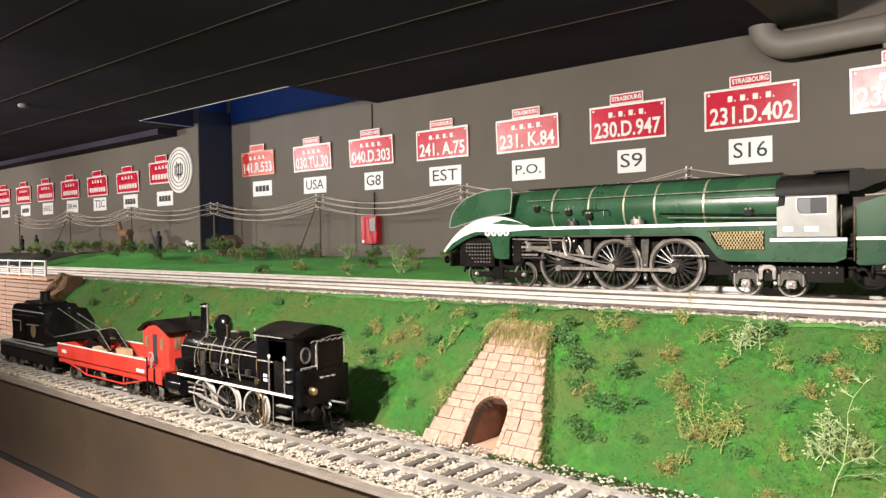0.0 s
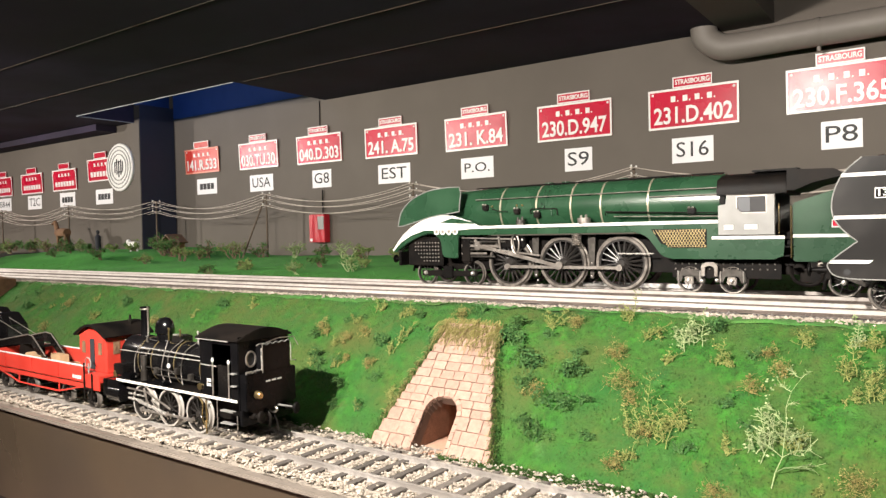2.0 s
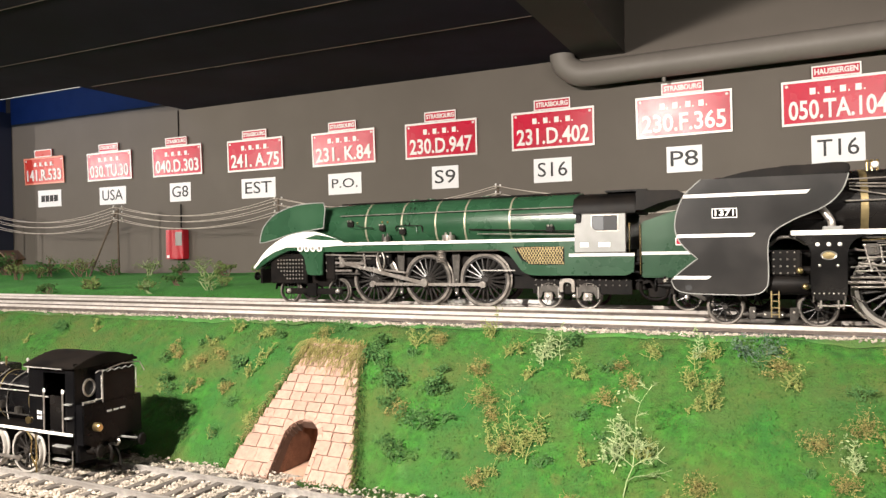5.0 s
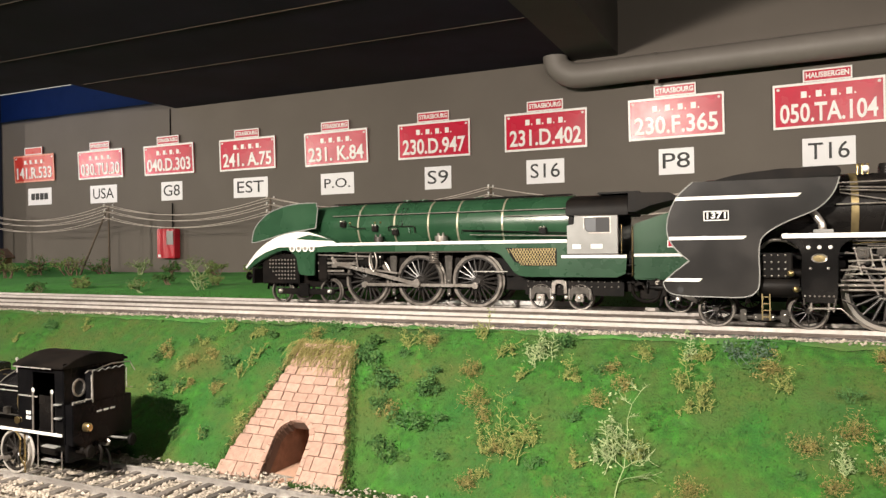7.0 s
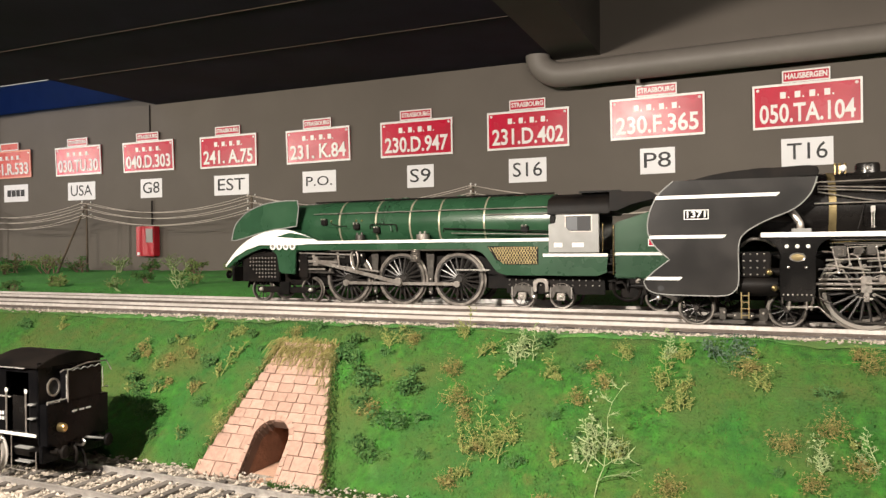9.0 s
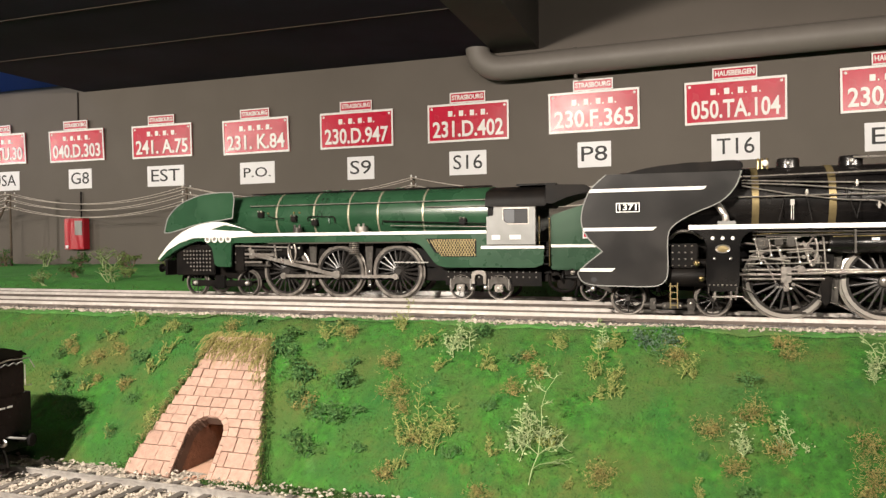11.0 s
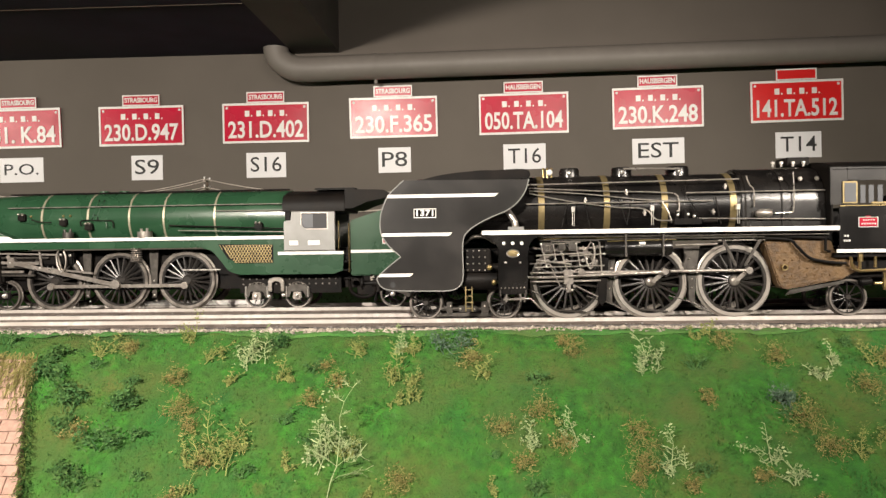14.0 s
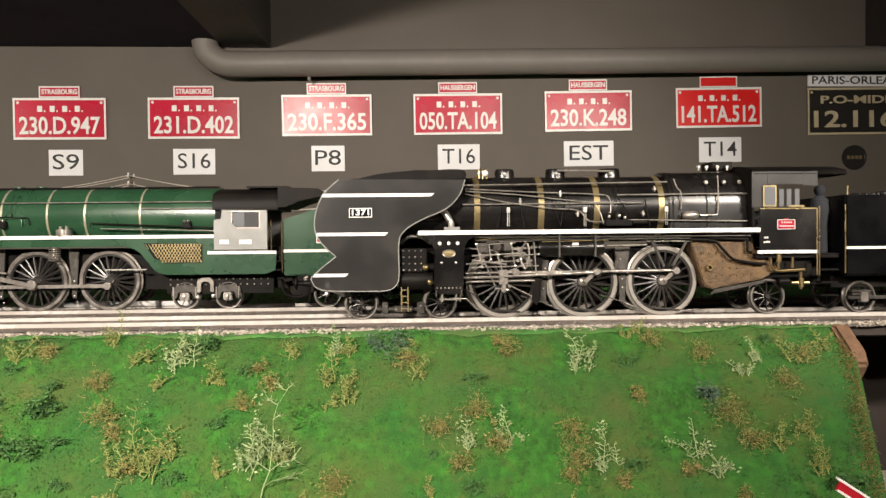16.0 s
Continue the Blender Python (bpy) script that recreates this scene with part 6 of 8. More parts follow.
for x in (0.21, 0.50):
    s = Shape()
    s.prism([(x - 0.02, 0.25), (x + 0.02, 0.25), (x + 0.008, 0.05), (x - 0.008, 0.05)], -0.100, -0.094)
    part("brake_hanger", s, IRON, g)
    dots("hanger_bolt", g, BRIGHT, ((x, 0.06), (x, 0.12), (x + 0.01, 0.035)), -0.100, 0.004)
for x in (0.15, 0.48):
    s = Shape()
    s.cyl((x, -0.135, 0.300), (x, -0.135, 0.328), 0.030 if x > 0.3 else 0.022, n=18)
    s.cyl((x - 0.012, -0.14, 0.328), (x - 0.012, -0.14, 0.340), 0.006, n=8)
    s.cyl((x + 0.012, -0.14, 0.328), (x + 0.012, -0.14, 0.342), 0.006, n=8)
    part("lubricator", s, STEEL if x > 0.3 else IRON, g)
s = Shape()
for k in range(7):
    s.lathe([(0.02, -0.003), (0.024, 0), (0.02, 0.003)], (0.44, -0.132, 0.205 + 0.009 * k), "z", 14)
part("coil_spring", s, STEEL, g)
rods("handrail", g, STEEL, [(-0.12, -0.116, 0.435), (1.07, -0.118, 0.436)], [(0.78, -0.122, 0.41), (1.07, -0.122, 0.408)], [(0.62, -0.128, 0.33), (1.07, -0.128, 0.318)], r=0.0024)
rods("boiler_pipe", g, GREEN, curve([(0.20, -0.12, 0.36), (0.22, -0.122, 0.372), (0.30, -0.122, 0.372), (0.31, -0.124, 0.345)], 4), curve([(-0.06, -0.115, 0.375), (-0.03, -0.12, 0.37), (0.07, -0.122, 0.368)], 4), [(0.26, -0.10, 0.45), (0.245, -0.12, 0.385)], [(0.28, -0.10, 0.45), (0.265, -0.12, 0.385)], r=0.0028)
for x in (-0.07, -0.02, 0.12, 0.15):
    s = Shape()
    s.ball((x, -0.117, 0.398), 0.006, 8)
    part("valve", s, BRASS, g)
for x in (0.24, 0.33, 0.62):
    s = Shape()
    s.lathe([(0.024, 0), (0.022, 0.010), (0.001, 0.012)], (x, 0, 0.497), "z", 16)
    part("dome", s, GREEN, g)
# trailing bogie
for x in (0.945, 1.117):
    s = Shape()
    s.prism([(x - 0.055, 0.05), (x - 0.05, 0.085), (x - 0.02, 0.10), (x + 0.02, 0.10), (x + 0.05, 0.085), (x + 0.055, 0.05), (x + 0.035, 0.045), (x + 0.025, 0.07), (x - 0.025, 0.07), (x - 0.035, 0.045)], -0.119, -0.108)
    frame_ = part("axle_guard", s, IRON, g, bevel=0.0015)
    s = Shape()
    s.box(x - 0.018, x + 0.018, -0.126, -0.108, 0.036, 0.068)
    part("axle_box", s, STEEL, frame_, bevel=0.003)
    rods("spring_link", g, BRIGHT, [(x - 0.045, -0.121, 0.092), (x - 0.045, -0.121, 0.045)], [(x + 0.045, -0.121, 0.092), (x + 0.045, -0.121, 0.045)], r=0.003)
s = Shape()
s.prism([(0.995, 0.07), (0.995, 0.115), (1.015, 0.13), (1.045, 0.13), (1.062, 0.115), (1.062, 0.07), (1.048, 0.07), (1.048, 0.105), (1.035, 0.113), (1.022, 0.113), (1.010, 0.105), (1.010, 0.07)], -0.124, -0.110)
part("equaliser", s, STEEL, g, bevel=0.002)
block("trailing_frame", g, MATT, 0.87, 1.30, -0.106, -0.096, 0.062, 0.135, 0.002)
dots("frame_rivet", g, STEEL, [(0.885 + 0.028 * q, z) for q in range(15) for z in (0.122, 0.10)], -0.106, 0.0035)
dots("axle_cap", g, BRIGHT, ((0.945, 0.052), (1.117, 0.052), (1.06, 0.055), (1.0, 0.05)), -0.126, 0.009, 0.010)
rods("steam_hose", g, MATT, curve([(1.34, -0.13, 0.13), (1.345, -0.13, 0.07), (1.39, -0.13, 0.045), (1.44, -0.13, 0.06), (1.45, -0.13, 0.13)], 5), r=0.007)

# ---- green tender ----
gt = thing("green_tender", "green locomotive tender model with a white line and coal bunker", "tender model", (0.12, TRACK_FAR, RAIL_UP))
plate("tank", gt, GREEN, [(1.350, 0.135), (2.497, 0.135), (2.497, 0.385), (2.05, 0.392), (2.02, 0.412), (1.98, 0.425), (1.574, 0.425), (1.50, 0.408), (1.350, 0.360)], -0.163, 0.163, bevel=0.005)
block("white_stripe", gt, WHITE, 1.352, 2.497, -0.1660, -0.1635, 0.228, 0.240, 0.0005)
block("red_plate", gt, PLATE_RED, 1.486, 1.532, -0.1655, -0.1638, 0.268, 0.290, 0.001, "small red plate")
block("plate_rim", gt, LETTER, 1.482, 1.536, -0.1645, -0.1636, 0.264, 0.294, 0)
rods("grab_rail", gt, BRASS, [(1.346, -0.166, 0.15), (1.346, -0.166, 0.35)], r=0.0032)
block("coal_bunker", gt, GREYP, 1.56, 2.28, -0.115, 0.115, 0.40, 0.452, 0.006)
part("coal_load", mound(1.62, 2.1, -0.1, 0.1, 0.452, 0.022, 260, 8), COAL, gt)
block("filler_lid", gt, GREYP, 2.33, 2.40, -0.12, -0.04, 0.386, 0.402, 0.003)
block("filler_lid", gt, GREYP, 2.42, 2.48, -0.12, -0.04, 0.386, 0.402, 0.003)
block("underframe", gt, MATT, 1.40, 2.46, -0.150, 0.15, 0.112, 0.134, 0.002)
block("inner_frame", gt, MATT, 1.36, 2.52, -0.08, 0.08, 0.05, 0.112)
for x in (1.518, 1.774, 2.098, 2.413):
    pair(gt, x, 0.056, 8)
for x0, x1 in ((1.470, 1.830), (2.030, 2.455)):
    m = (x0 + x1) / 2
    s = Shape()
    s.prism([(x0, 0.098), (x0 + 0.09, 0.098), (m, 0.080), (x1 - 0.09, 0.098), (x1, 0.098), (x1, 0.086), (x1 - 0.085, 0.086), (m, 0.066), (x0 + 0.085, 0.086), (x0, 0.086)], -0.126, -0.112)
    s.prism([(x0 + 0.02, 0.086), (x0 + 0.04, 0.086), (m, 0.036), (x1 - 0.04, 0.086), (x1 - 0.02, 0.086), (m + 0.03, 0.024), (m - 0.03, 0.024)], -0.124, -0.114)
    s.box(m - 0.006, m + 0.006, -0.128, -0.112, 0.025, 0.095)
    part("bogie_frame", s, IRON, gt, bevel=0.001)
dots("axle_cap", gt, BRIGHT, [(x, 0.056) for x in (1.518, 1.774, 2.098, 2.413)], -0.126, 0.011, 0.012)
s = Shape()
for d in (-0.028, 0.028):
    s.tube([(2.56, -0.06 + d, 0.13), (2.505, -0.06 + d, 0.40)], 0.0035, 6)
for k in range(6):
    s.tube([(2.55 - 0.009 * k, -0.088, 0.165 + 0.043 * k), (2.55 - 0.009 * k, -0.032, 0.165 + 0.043 * k)], 0.003, 6)
part("ladder", s, STEEL, gt)
rods("handrail", gt, GREYP, [(2.43, -0.10, 0.385), (2.43, -0.10, 0.43), (2.52, -0.10, 0.43), (2.52, -0.10, 0.385)], r=0.003)
block("buffer_beam", gt, MATT, 2.50, 2.515, -0.15, 0.15, 0.10, 0.165)
for y in (-0.14, -0.09):
    block("end_plate", gt, WHITE, 2.516, 2.520, y - 0.012, y + 0.012, 0.08, 0.14, 0.001)
buffers(gt, 2.515, 0.130, 1)


# ---- black tank locomotive on the lower track ----
k = thing("black_tank_locomotive", "small black steam tank locomotive model with white running board edge", "locomotive model", (0, TRACK_LOW, RAIL_LOW))
for x in (-0.555, -0.378, -0.190):
    for y in (-0.104, 0.104):
        wheel(k, x, y, 0.074, 0.074, 12, tyre=PALE_TYRE)
block("main_frame", k, MATT, -0.76, 0.04, -0.08, 0.08, 0.06, 0.15)
block("running_board", k, MATT, -0.735, 0.06, -0.153, 0.153, 0.146, 0.1545)
block("board_edge", k, WHITE, -0.735, 0.058, -0.1575, -0.1535, 0.1475, 0.1575, 0.001, "white painted running board edge")
s = Shape()
s.lathe([(0.001, -0.80), (0.060, -0.795), (0.093, -0.785), (0.096, -0.775), (0.096, -0.66), (0.090, -0.655), (0.090, -0.15), (0.001, -0.15)], (0, 0, 0.232), "x", 36)
part("boiler", s, GLOSS, k)
for x in (-0.655, -0.56, -0.40, -0.23):
    s = Shape()
    s.lathe([(0.0902, -0.003), (0.0912, -0.0025), (0.0912, 0.0025), (0.0902, 0.003)], (x, 0, 0.232), "x", 36)
    part("boiler_band", s, BAND, k)
block("smokebox_saddle", k, MATT, -0.79, -0.66, -0.075, 0.075, 0.14, 0.19, 0.006)
block("smokebox_step", k, MATT, -0.80, -0.72, -0.125, -0.085, 0.165, 0.21, 0.004)
s = Shape()
s.lathe([(0.024, 0.0), (0.021, 0.012), (0.0205, 0.115), (0.0235, 0.12), (0.0235, 0.132), (0.018, 0.132), (0.017, 0.06)], (-0.705, 0, 0.318), "z", 24)
part("chimney", s, TANK_BLACK, k)
s = Shape()
s.lathe([(0.0237, 0.119), (0.0245, 0.1205), (0.0245, 0.124), (0.0237, 0.1255)], (-0.705, 0, 0.318), "z", 24)
part("chimney_rim", s, STEEL, k)
rods("exhaust_pipe", k, STEEL, curve([(-0.672, -0.01, 0.452), (-0.672, -0.01, 0.34), (-0.655, -0.03, 0.322), (-0.62, -0.06, 0.312)], 4), r=0.0045)
s = Shape()
s.lathe([(0.040, -0.02), (0.040, 0.02), (0.046, 0.025), (0.047, 0.045), (0.040, 0.07), (0.024, 0.086), (0.001, 0.09)], (-0.56, 0, 0.322), "z", 28)
part("steam_dome", s, GLOSS, k, "glossy black steam dome")
block("sand_box", k, BLACK, -0.475, -0.405, -0.035, 0.035, 0.315, 0.345, 0.004)
block("box_lid", k, BRIGHT, -0.462, -0.43, -0.04, -0.012, 0.3455, 0.350, 0.001)
block("valve_stand", k, BLACK, -0.31, -0.22, -0.03, 0.03, 0.32, 0.365, 0.004)
for x in (-0.50, -0.42, -0.30, -0.25):
    s = Shape()
    s.cyl((x, -0.03, 0.32), (x, -0.03, 0.365), 0.004, n=8)
    s.ball((x, -0.03, 0.368), 0.0065, 8)
    part("valve", s, BRASS if x < -0.4 else BRIGHT, k)
rods("handrail", k, BRIGHT, [(-0.78, -0.094, 0.268), (-0.16, -0.094, 0.268)], [(-0.80, -0.05, 0.305), (-0.62, -0.09, 0.285), (-0.55, -0.095, 0.29), (-0.16, -0.092, 0.282)], r=0.0024, label="bright steel handrail")
rods("boiler_pipe", k, ROD, curve([(-0.64, -0.085, 0.30), (-0.66, -0.10, 0.25), (-0.655, -0.11, 0.20), (-0.64, -0.115, 0.165)], 4), curve([(-0.56, -0.09, 0.29), (-0.60, -0.105, 0.23), (-0.60, -0.115, 0.18)], 4), curve([(-0.47, -0.06, 0.325), (-0.46, -0.095, 0.27), (-0.475, -0.10, 0.20), (-0.44, -0.105, 0.165)], 4), curve([(-0.20, -0.095, 0.25), (-0.21, -0.105, 0.20), (-0.17, -0.11, 0.165)], 4), r=0.0024)
s = Shape()
s.cyl((-0.575, -0.118, 0.16), (-0.575, -0.118, 0.205), 0.016, n=14)
s.cyl((-0.575, -0.118, 0.205), (-0.575, -0.118, 0.222), 0.011, n=14)
s.cyl((-0.575, -0.118, 0.222), (-0.575, -0.118, 0.262), 0.015, n=14)
part("air_pump", s, IRON, k, bevel=0.001)
s = Shape()
s.lathe([(0.012, 0.0), (0.012, 0.022), (0.006, 0.027), (0.006, 0.045), (0.001, 0.046)], (-0.79, -0.118, 0.155), "z", 14)
part("front_lamp", s, BRASS, k, "brass lamp")
s = Shape()
s.cyl((-0.16, -0.154, 0.185), (-0.16, -0.160, 0.185), 0.012, n=16)
part("brass_disc", s, BRASS, k)
dots("valve_wheel", k, LETTER, ((-0.40, 0.235),), -0.092, 0.010, 0.008)
rods("feed_pipe", k, IRON, curve([(-0.30, -0.03, 0.33), (-0.33, -0.085, 0.29), (-0.34, -0.10, 0.22), (-0.32, -0.11, 0.165)], 4), curve([(-0.40, -0.03, 0.33), (-0.43, -0.088, 0.28), (-0.425, -0.10, 0.21), (-0.40, -0.11, 0.165)], 4), [(-0.62, -0.105, 0.215), (-0.36, -0.105, 0.212)], [(-0.52, -0.108, 0.19), (-0.20, -0.108, 0.188)], r=0.0026)
for x, z in ((-0.50, 0.205), (-0.36, 0.215), (-0.27, 0.20)):
    block("check_valve", k, IRON, x - 0.011, x + 0.011, -0.118, -0.095, z - 0.012, z + 0.014, 0.003)
block("tool_box", k, TANK_BLACK, -0.70, -0.64, -0.15, -0.105, 0.156, 0.185, 0.004)
block("splasher", k, TANK_BLACK, -0.52, -0.40, -0.15, -0.10, 0.156, 0.172, 0.004)
# cylinder and rods
s = Shape()
s.cyl((-0.82, -0.125, 0.085), (-0.72, -0.125, 0.085), 0.034, n=22)
s.box(-0.815, -0.725, -0.15, -0.10, 0.112, 0.146)
part("cylinder", s, GLOSS, k, bevel=0.002)
s = Shape()
s.cyl((-0.72, -0.125, 0.085), (-0.62, -0.125, 0.083), 0.005, n=10)
s.bar((-0.72, -0.125, 0.105), (-0.60, -0.125, 0.105), 0.006, 0.006)
s.bar((-0.64, -0.134, 0.085), (-0.445, -0.134, 0.055), 0.006, 0.012)
part("connecting_rod", s, BRIGHT, k, bevel=0.001)
s = Shape()
s.bar((-0.635, -0.126, 0.048), (-0.285, -0.126, 0.052), 0.006, 0.010)
for x in (-0.62, -0.452, -0.285):
    s.lathe([(0.001, -0.006), (0.010, -0.006), (0.011, 0.005)], (x, -0.127, 0.051), "y", 12)
part("coupling_rod", s, STEEL, k, bevel=0.001)
s = Shape()
s.bar((-0.60, -0.13, 0.14), (-0.57, -0.13, 0.06), 0.006, 0.008)
s.bar((-0.58, -0.13, 0.125), (-0.42, -0.13, 0.075), 0.005, 0.007)
s.bar((-0.72, -0.13, 0.128), (-0.58, -0.13, 0.125), 0.005, 0.006)
s.bar((-0.55, -0.13, 0.095), (-0.45, -0.13, 0.02), 0.005, 0.005)
part("valve_gear", s, STEEL, k, bevel=0.001)
rods("brake_rigging", k, BRASS, curve([(-0.245, -0.125, 0.145), (-0.222, -0.125, 0.12), (-0.225, -0.125, 0.07), (-0.20, -0.125, 0.03)], 4), [(-0.20, -0.125, 0.14), (-0.20, -0.125, 0.012)], r=0.003)
# cab
cabk = Shape()
cabk.prism([(-0.155, 0.155), (-0.085, 0.155), (-0.085, 0.372), (-0.155, 0.372)], -0.152, -0.147)
cabk.prism([(0.022, 0.155), (0.060, 0.155), (0.060, 0.372), (0.022, 0.372)], -0.152, -0.147)
cabk.prism([(-0.0845, 0.352), (0.0215, 0.352), (0.0215, 0.372), (-0.0845, 0.372)], -0.152, -0.147)
part("cab_side", cabk, GLOSS, k)
block("cab_door", k, BLACK, -0.060, 0.005, -0.147, -0.142, 0.155, 0.275, 0.001)
block("cab_side_far", k, BLACK, -0.155, 0.060, 0.147, 0.152, 0.155, 0.372, 0.001)
block("cab_front", k, BLACK, -0.160, -0.1555, -0.152, 0.152, 0.155, 0.372, 0.001)
# rear in low-sheen black: its unlit look is set by the material
block("cab_rear", k, TANK_BLACK, 0.0605, 0.066, -0.152, 0.152, 0.120, 0.385, 0.001)
block("water_tank", k, TANK_BLACK, 0.0665, 0.103, -0.150, 0.150, 0.12, 0.252, 0.003)
block("coal_bunker", k, TANK_BLACK, 0.0665, 0.103, -0.055, 0.118, 0.2525, 0.350, 0.003)
rods("tank_rail", k, BRIGHT, [(0.104, -0.150, 0.262), (0.104, -0.060, 0.262), (0.104, -0.060, 0.34)], [(0.104, 0.120, 0.345), (0.104, 0.120, 0.275), (0.104, 0.150, 0.272)], [(0.104, -0.150, 0.254), (0.104, -0.150, 0.264)], r=0.0022)
rods("bunker_coil", k, GREYP, curve([(0.106, -0.055 + 0.012 * q, 0.3525 + 0.0035 * math.sin(q * 2.1)) for q in range(15)], 3), r=0.0018)
arch = [(-0.165, 0.368)] + [(-0.165 + 0.033 * i, 0.374 + 0.034 * math.sin(math.pi * i / 10)) for i in range(11)] + [(0.165, 0.368)]
s = Shape()
s.prism_x(arch, -0.175, 0.074)
part("cab_roof", s, MATT, k, bevel=0.002)
block("roof_gutter", k, BRIGHT, -0.165, 0.02, -0.168, -0.1655, 0.366, 0.3695, 0)
rods("door_handrail", k, STEEL, [(-0.078, -0.158, 0.16), (-0.078, -0.158, 0.285)], [(0.014, -0.158, 0.16), (0.014, -0.158, 0.285)], r=0.0033)
for x in (-0.078, 0.014):
    s = Shape()
    s.lathe([(0.004, -0.003), (0.008, 0.0), (0.004, 0.003), (0.004, -0.003)], (x, -0.158, 0.292), "y", 14)
    part("rail_eye", s, LETTER, k)
block("waist_rail", k, BRIGHT, -0.155, -0.06, -0.1545, -0.1525, 0.268, 0.273, 0)
bars_word(2, 0.009, 0.004, LETTER, k, -0.105, 0.215, -0.1525)
bars_word(2, 0.009, 0.004, LETTER, k, -0.105, 0.198, -0.1525)
for z in (0.25, 0.205):
    block("side_step", k, GREYP, 0.028, 0.055, -0.168, -0.152, z, z + 0.005, 0.001)
block("cab_step", k, GREYP, -0.05, 0.02, -0.150, -0.125, 0.060, 0.065, 0.001)
block("cab_step", k, GREYP, -0.05, 0.02, -0.150, -0.125, 0.105, 0.110, 0.001)
rods("step_rail", k, STEEL, [(-0.065, -0.150, 0.145), (-0.065, -0.150, 0.035), (0.05, -0.150, 0.035), (0.05, -0.150, 0.10)], r=0.0022)
# rear face fittings
for y in (-0.085, 0.085):
    s = Shape()
    s.lathe([(0.024, 0.0), (0.024, 0.006), (0.030, 0.006), (0.030, 0.0)], (0.066, y, 0.300), "x", 24)
    w = part("spectacle_ring", s, STEEL, k)
    s = Shape()
    s.lathe([(0.024, 0.002), (0.0005, 0.002)], (0.066, y, 0.300), "x", 24)
    part("pane", s, INK, w)
rods("rear_handrail", k, STEEL, [(0.085, -0.125, 0.255), (0.085, -0.08, 0.250), (0.085, -0.065, 0.262)], [(0.075, -0.06, 0.345), (0.082, -0.05, 0.352), (0.082, -0.01, 0.350)], [(0.108, -0.058, 0.25), (0.108, -0.058, 0.352), (0.100, 0.0, 0.360), (0.100, 0.05, 0.366), (0.100, 0.145, 0.362), (0.115, 0.155, 0.33)], r=0.002)
s = Shape()
s.lathe([(0.015, 0.0), (0.015, 0.020), (0.011, 0.026), (0.001, 0.026)], (0.105, -0.095, 0.175), "x", 18)
s.lathe([(0.010, 0.0), (0.010, 0.016)], (0.085, -0.095, 0.150), "z", 14)
s.cyl((0.095, -0.095, 0.19), (0.095, -0.095, 0.225), 0.004, n=8)
s.lathe([(0.006, 0.225), (0.006, 0.232), (0.001, 0.233)], (0.095, -0.095, 0.0), "z", 10)
part("rear_lamp", s, BRASS, k, "brass rear lamp")
rods("coupling_hose", k, MATT, curve([(0.085, -0.02, 0.11), (0.11, -0.02, 0.08), (0.10, -0.02, 0.04)], 4), r=0.006)
for i in range(3):
    block("number_bar", k, LETTER, 0.1035, 0.1042, -0.035 + 0.034 * i, -0.010 + 0.034 * i, 0.213, 0.219, 0)
block("buffer_beam", k, TANK_BLACK, 0.067, 0.085, -0.155, 0.155, 0.065, 0.125, 0.003)
buffers(k, 0.085, 0.10, 1)
block("buffer_beam", k, BLACK, -0.845, -0.832, -0.155, 0.155, 0.07, 0.145, 0.003)
rods("rear_pipe", k, GREYP, [(0.09, 0.03, 0.12), (0.11, 0.05, 0.115), (0.12, 0.11, 0.10)], r=0.004)

# ---- red flat wagon with its cabin ----
f = thing("red_flat_wagon", "red flat wagon model with low sides and timber blocks", "wagon model", (0, TRACK_LOW, RAIL_LOW))
block("floor", f, WOOD, -1.80, -0.80, -0.145, 0.145, 0.100, 0.112)
for y0, y1 in ((-0.156, -0.148), (0.148, 0.156)):
    w = block("side_board", f, RED, -1.81, -0.905, y0, y1, 0.107, 0.172)
    block("top_strip", w, LETTER, -1.81, -0.905, y0 - 0.001, y1 + 0.001, 0.1725, 0.178, 0.001)
    for x in (-1.62, -1.36, -1.12):
        block("stanchion", w, RED, x - 0.005, x + 0.005, y0 - 0.004, y0 - 0.0005, 0.107, 0.172, 0.001)
block("end_panel", f, RED, -0.9045, -0.79, -0.152, -0.146, 0.080, 0.142)
block("cabin_platform", f, RED, -1.06, -0.79, -0.1455, 0.146, 0.1125, 0.1415)
rods("end_step_rail", f, MATT, [(-0.90, -0.158, 0.19), (-0.90, -0.158, 0.04), (-0.84, -0.158, 0.04), (-0.84, -0.158, 0.15)], [(-0.90, -0.158, 0.085), (-0.84, -0.158, 0.085)], r=0.004)
block("end_board", f, RED, -1.815, -1.807, -0.15, 0.15, 0.107, 0.172)
block("sole_bar", f, RED, -1.81, -0.906, -0.150, -0.142, 0.080, 0.0995)
bars_word(3, 0.012, 0.006, LETTER, f, -1.73, 0.14, -0.1565)
bars_word(4, 0.012, 0.006, LETTER, f, -0.96, 0.125, -0.1565)
rods("truss_rod", f, RED, [(-1.70, -0.146, 0.085), (-1.50, -0.146, 0.045), (-1.13, -0.146, 0.045), (-0.93, -0.146, 0.085)], [(-1.50, -0.146, 0.045), (-1.50, -0.146, 0.085)], [(-1.13, -0.146, 0.045), (-1.13, -0.146, 0.085)], r=0.004)
for x in (-1.66, -1.40, -1.08, -0.87):
    pair(f, x, 0.042, 8)
    block("axle_box", f, MATT, x - 0.016, x + 0.016, -0.130, -0.11, 0.025, 0.062)
block("bogie_frame", f, MATT, -1.70, -1.36, -0.12, -0.105, 0.055, 0.068)
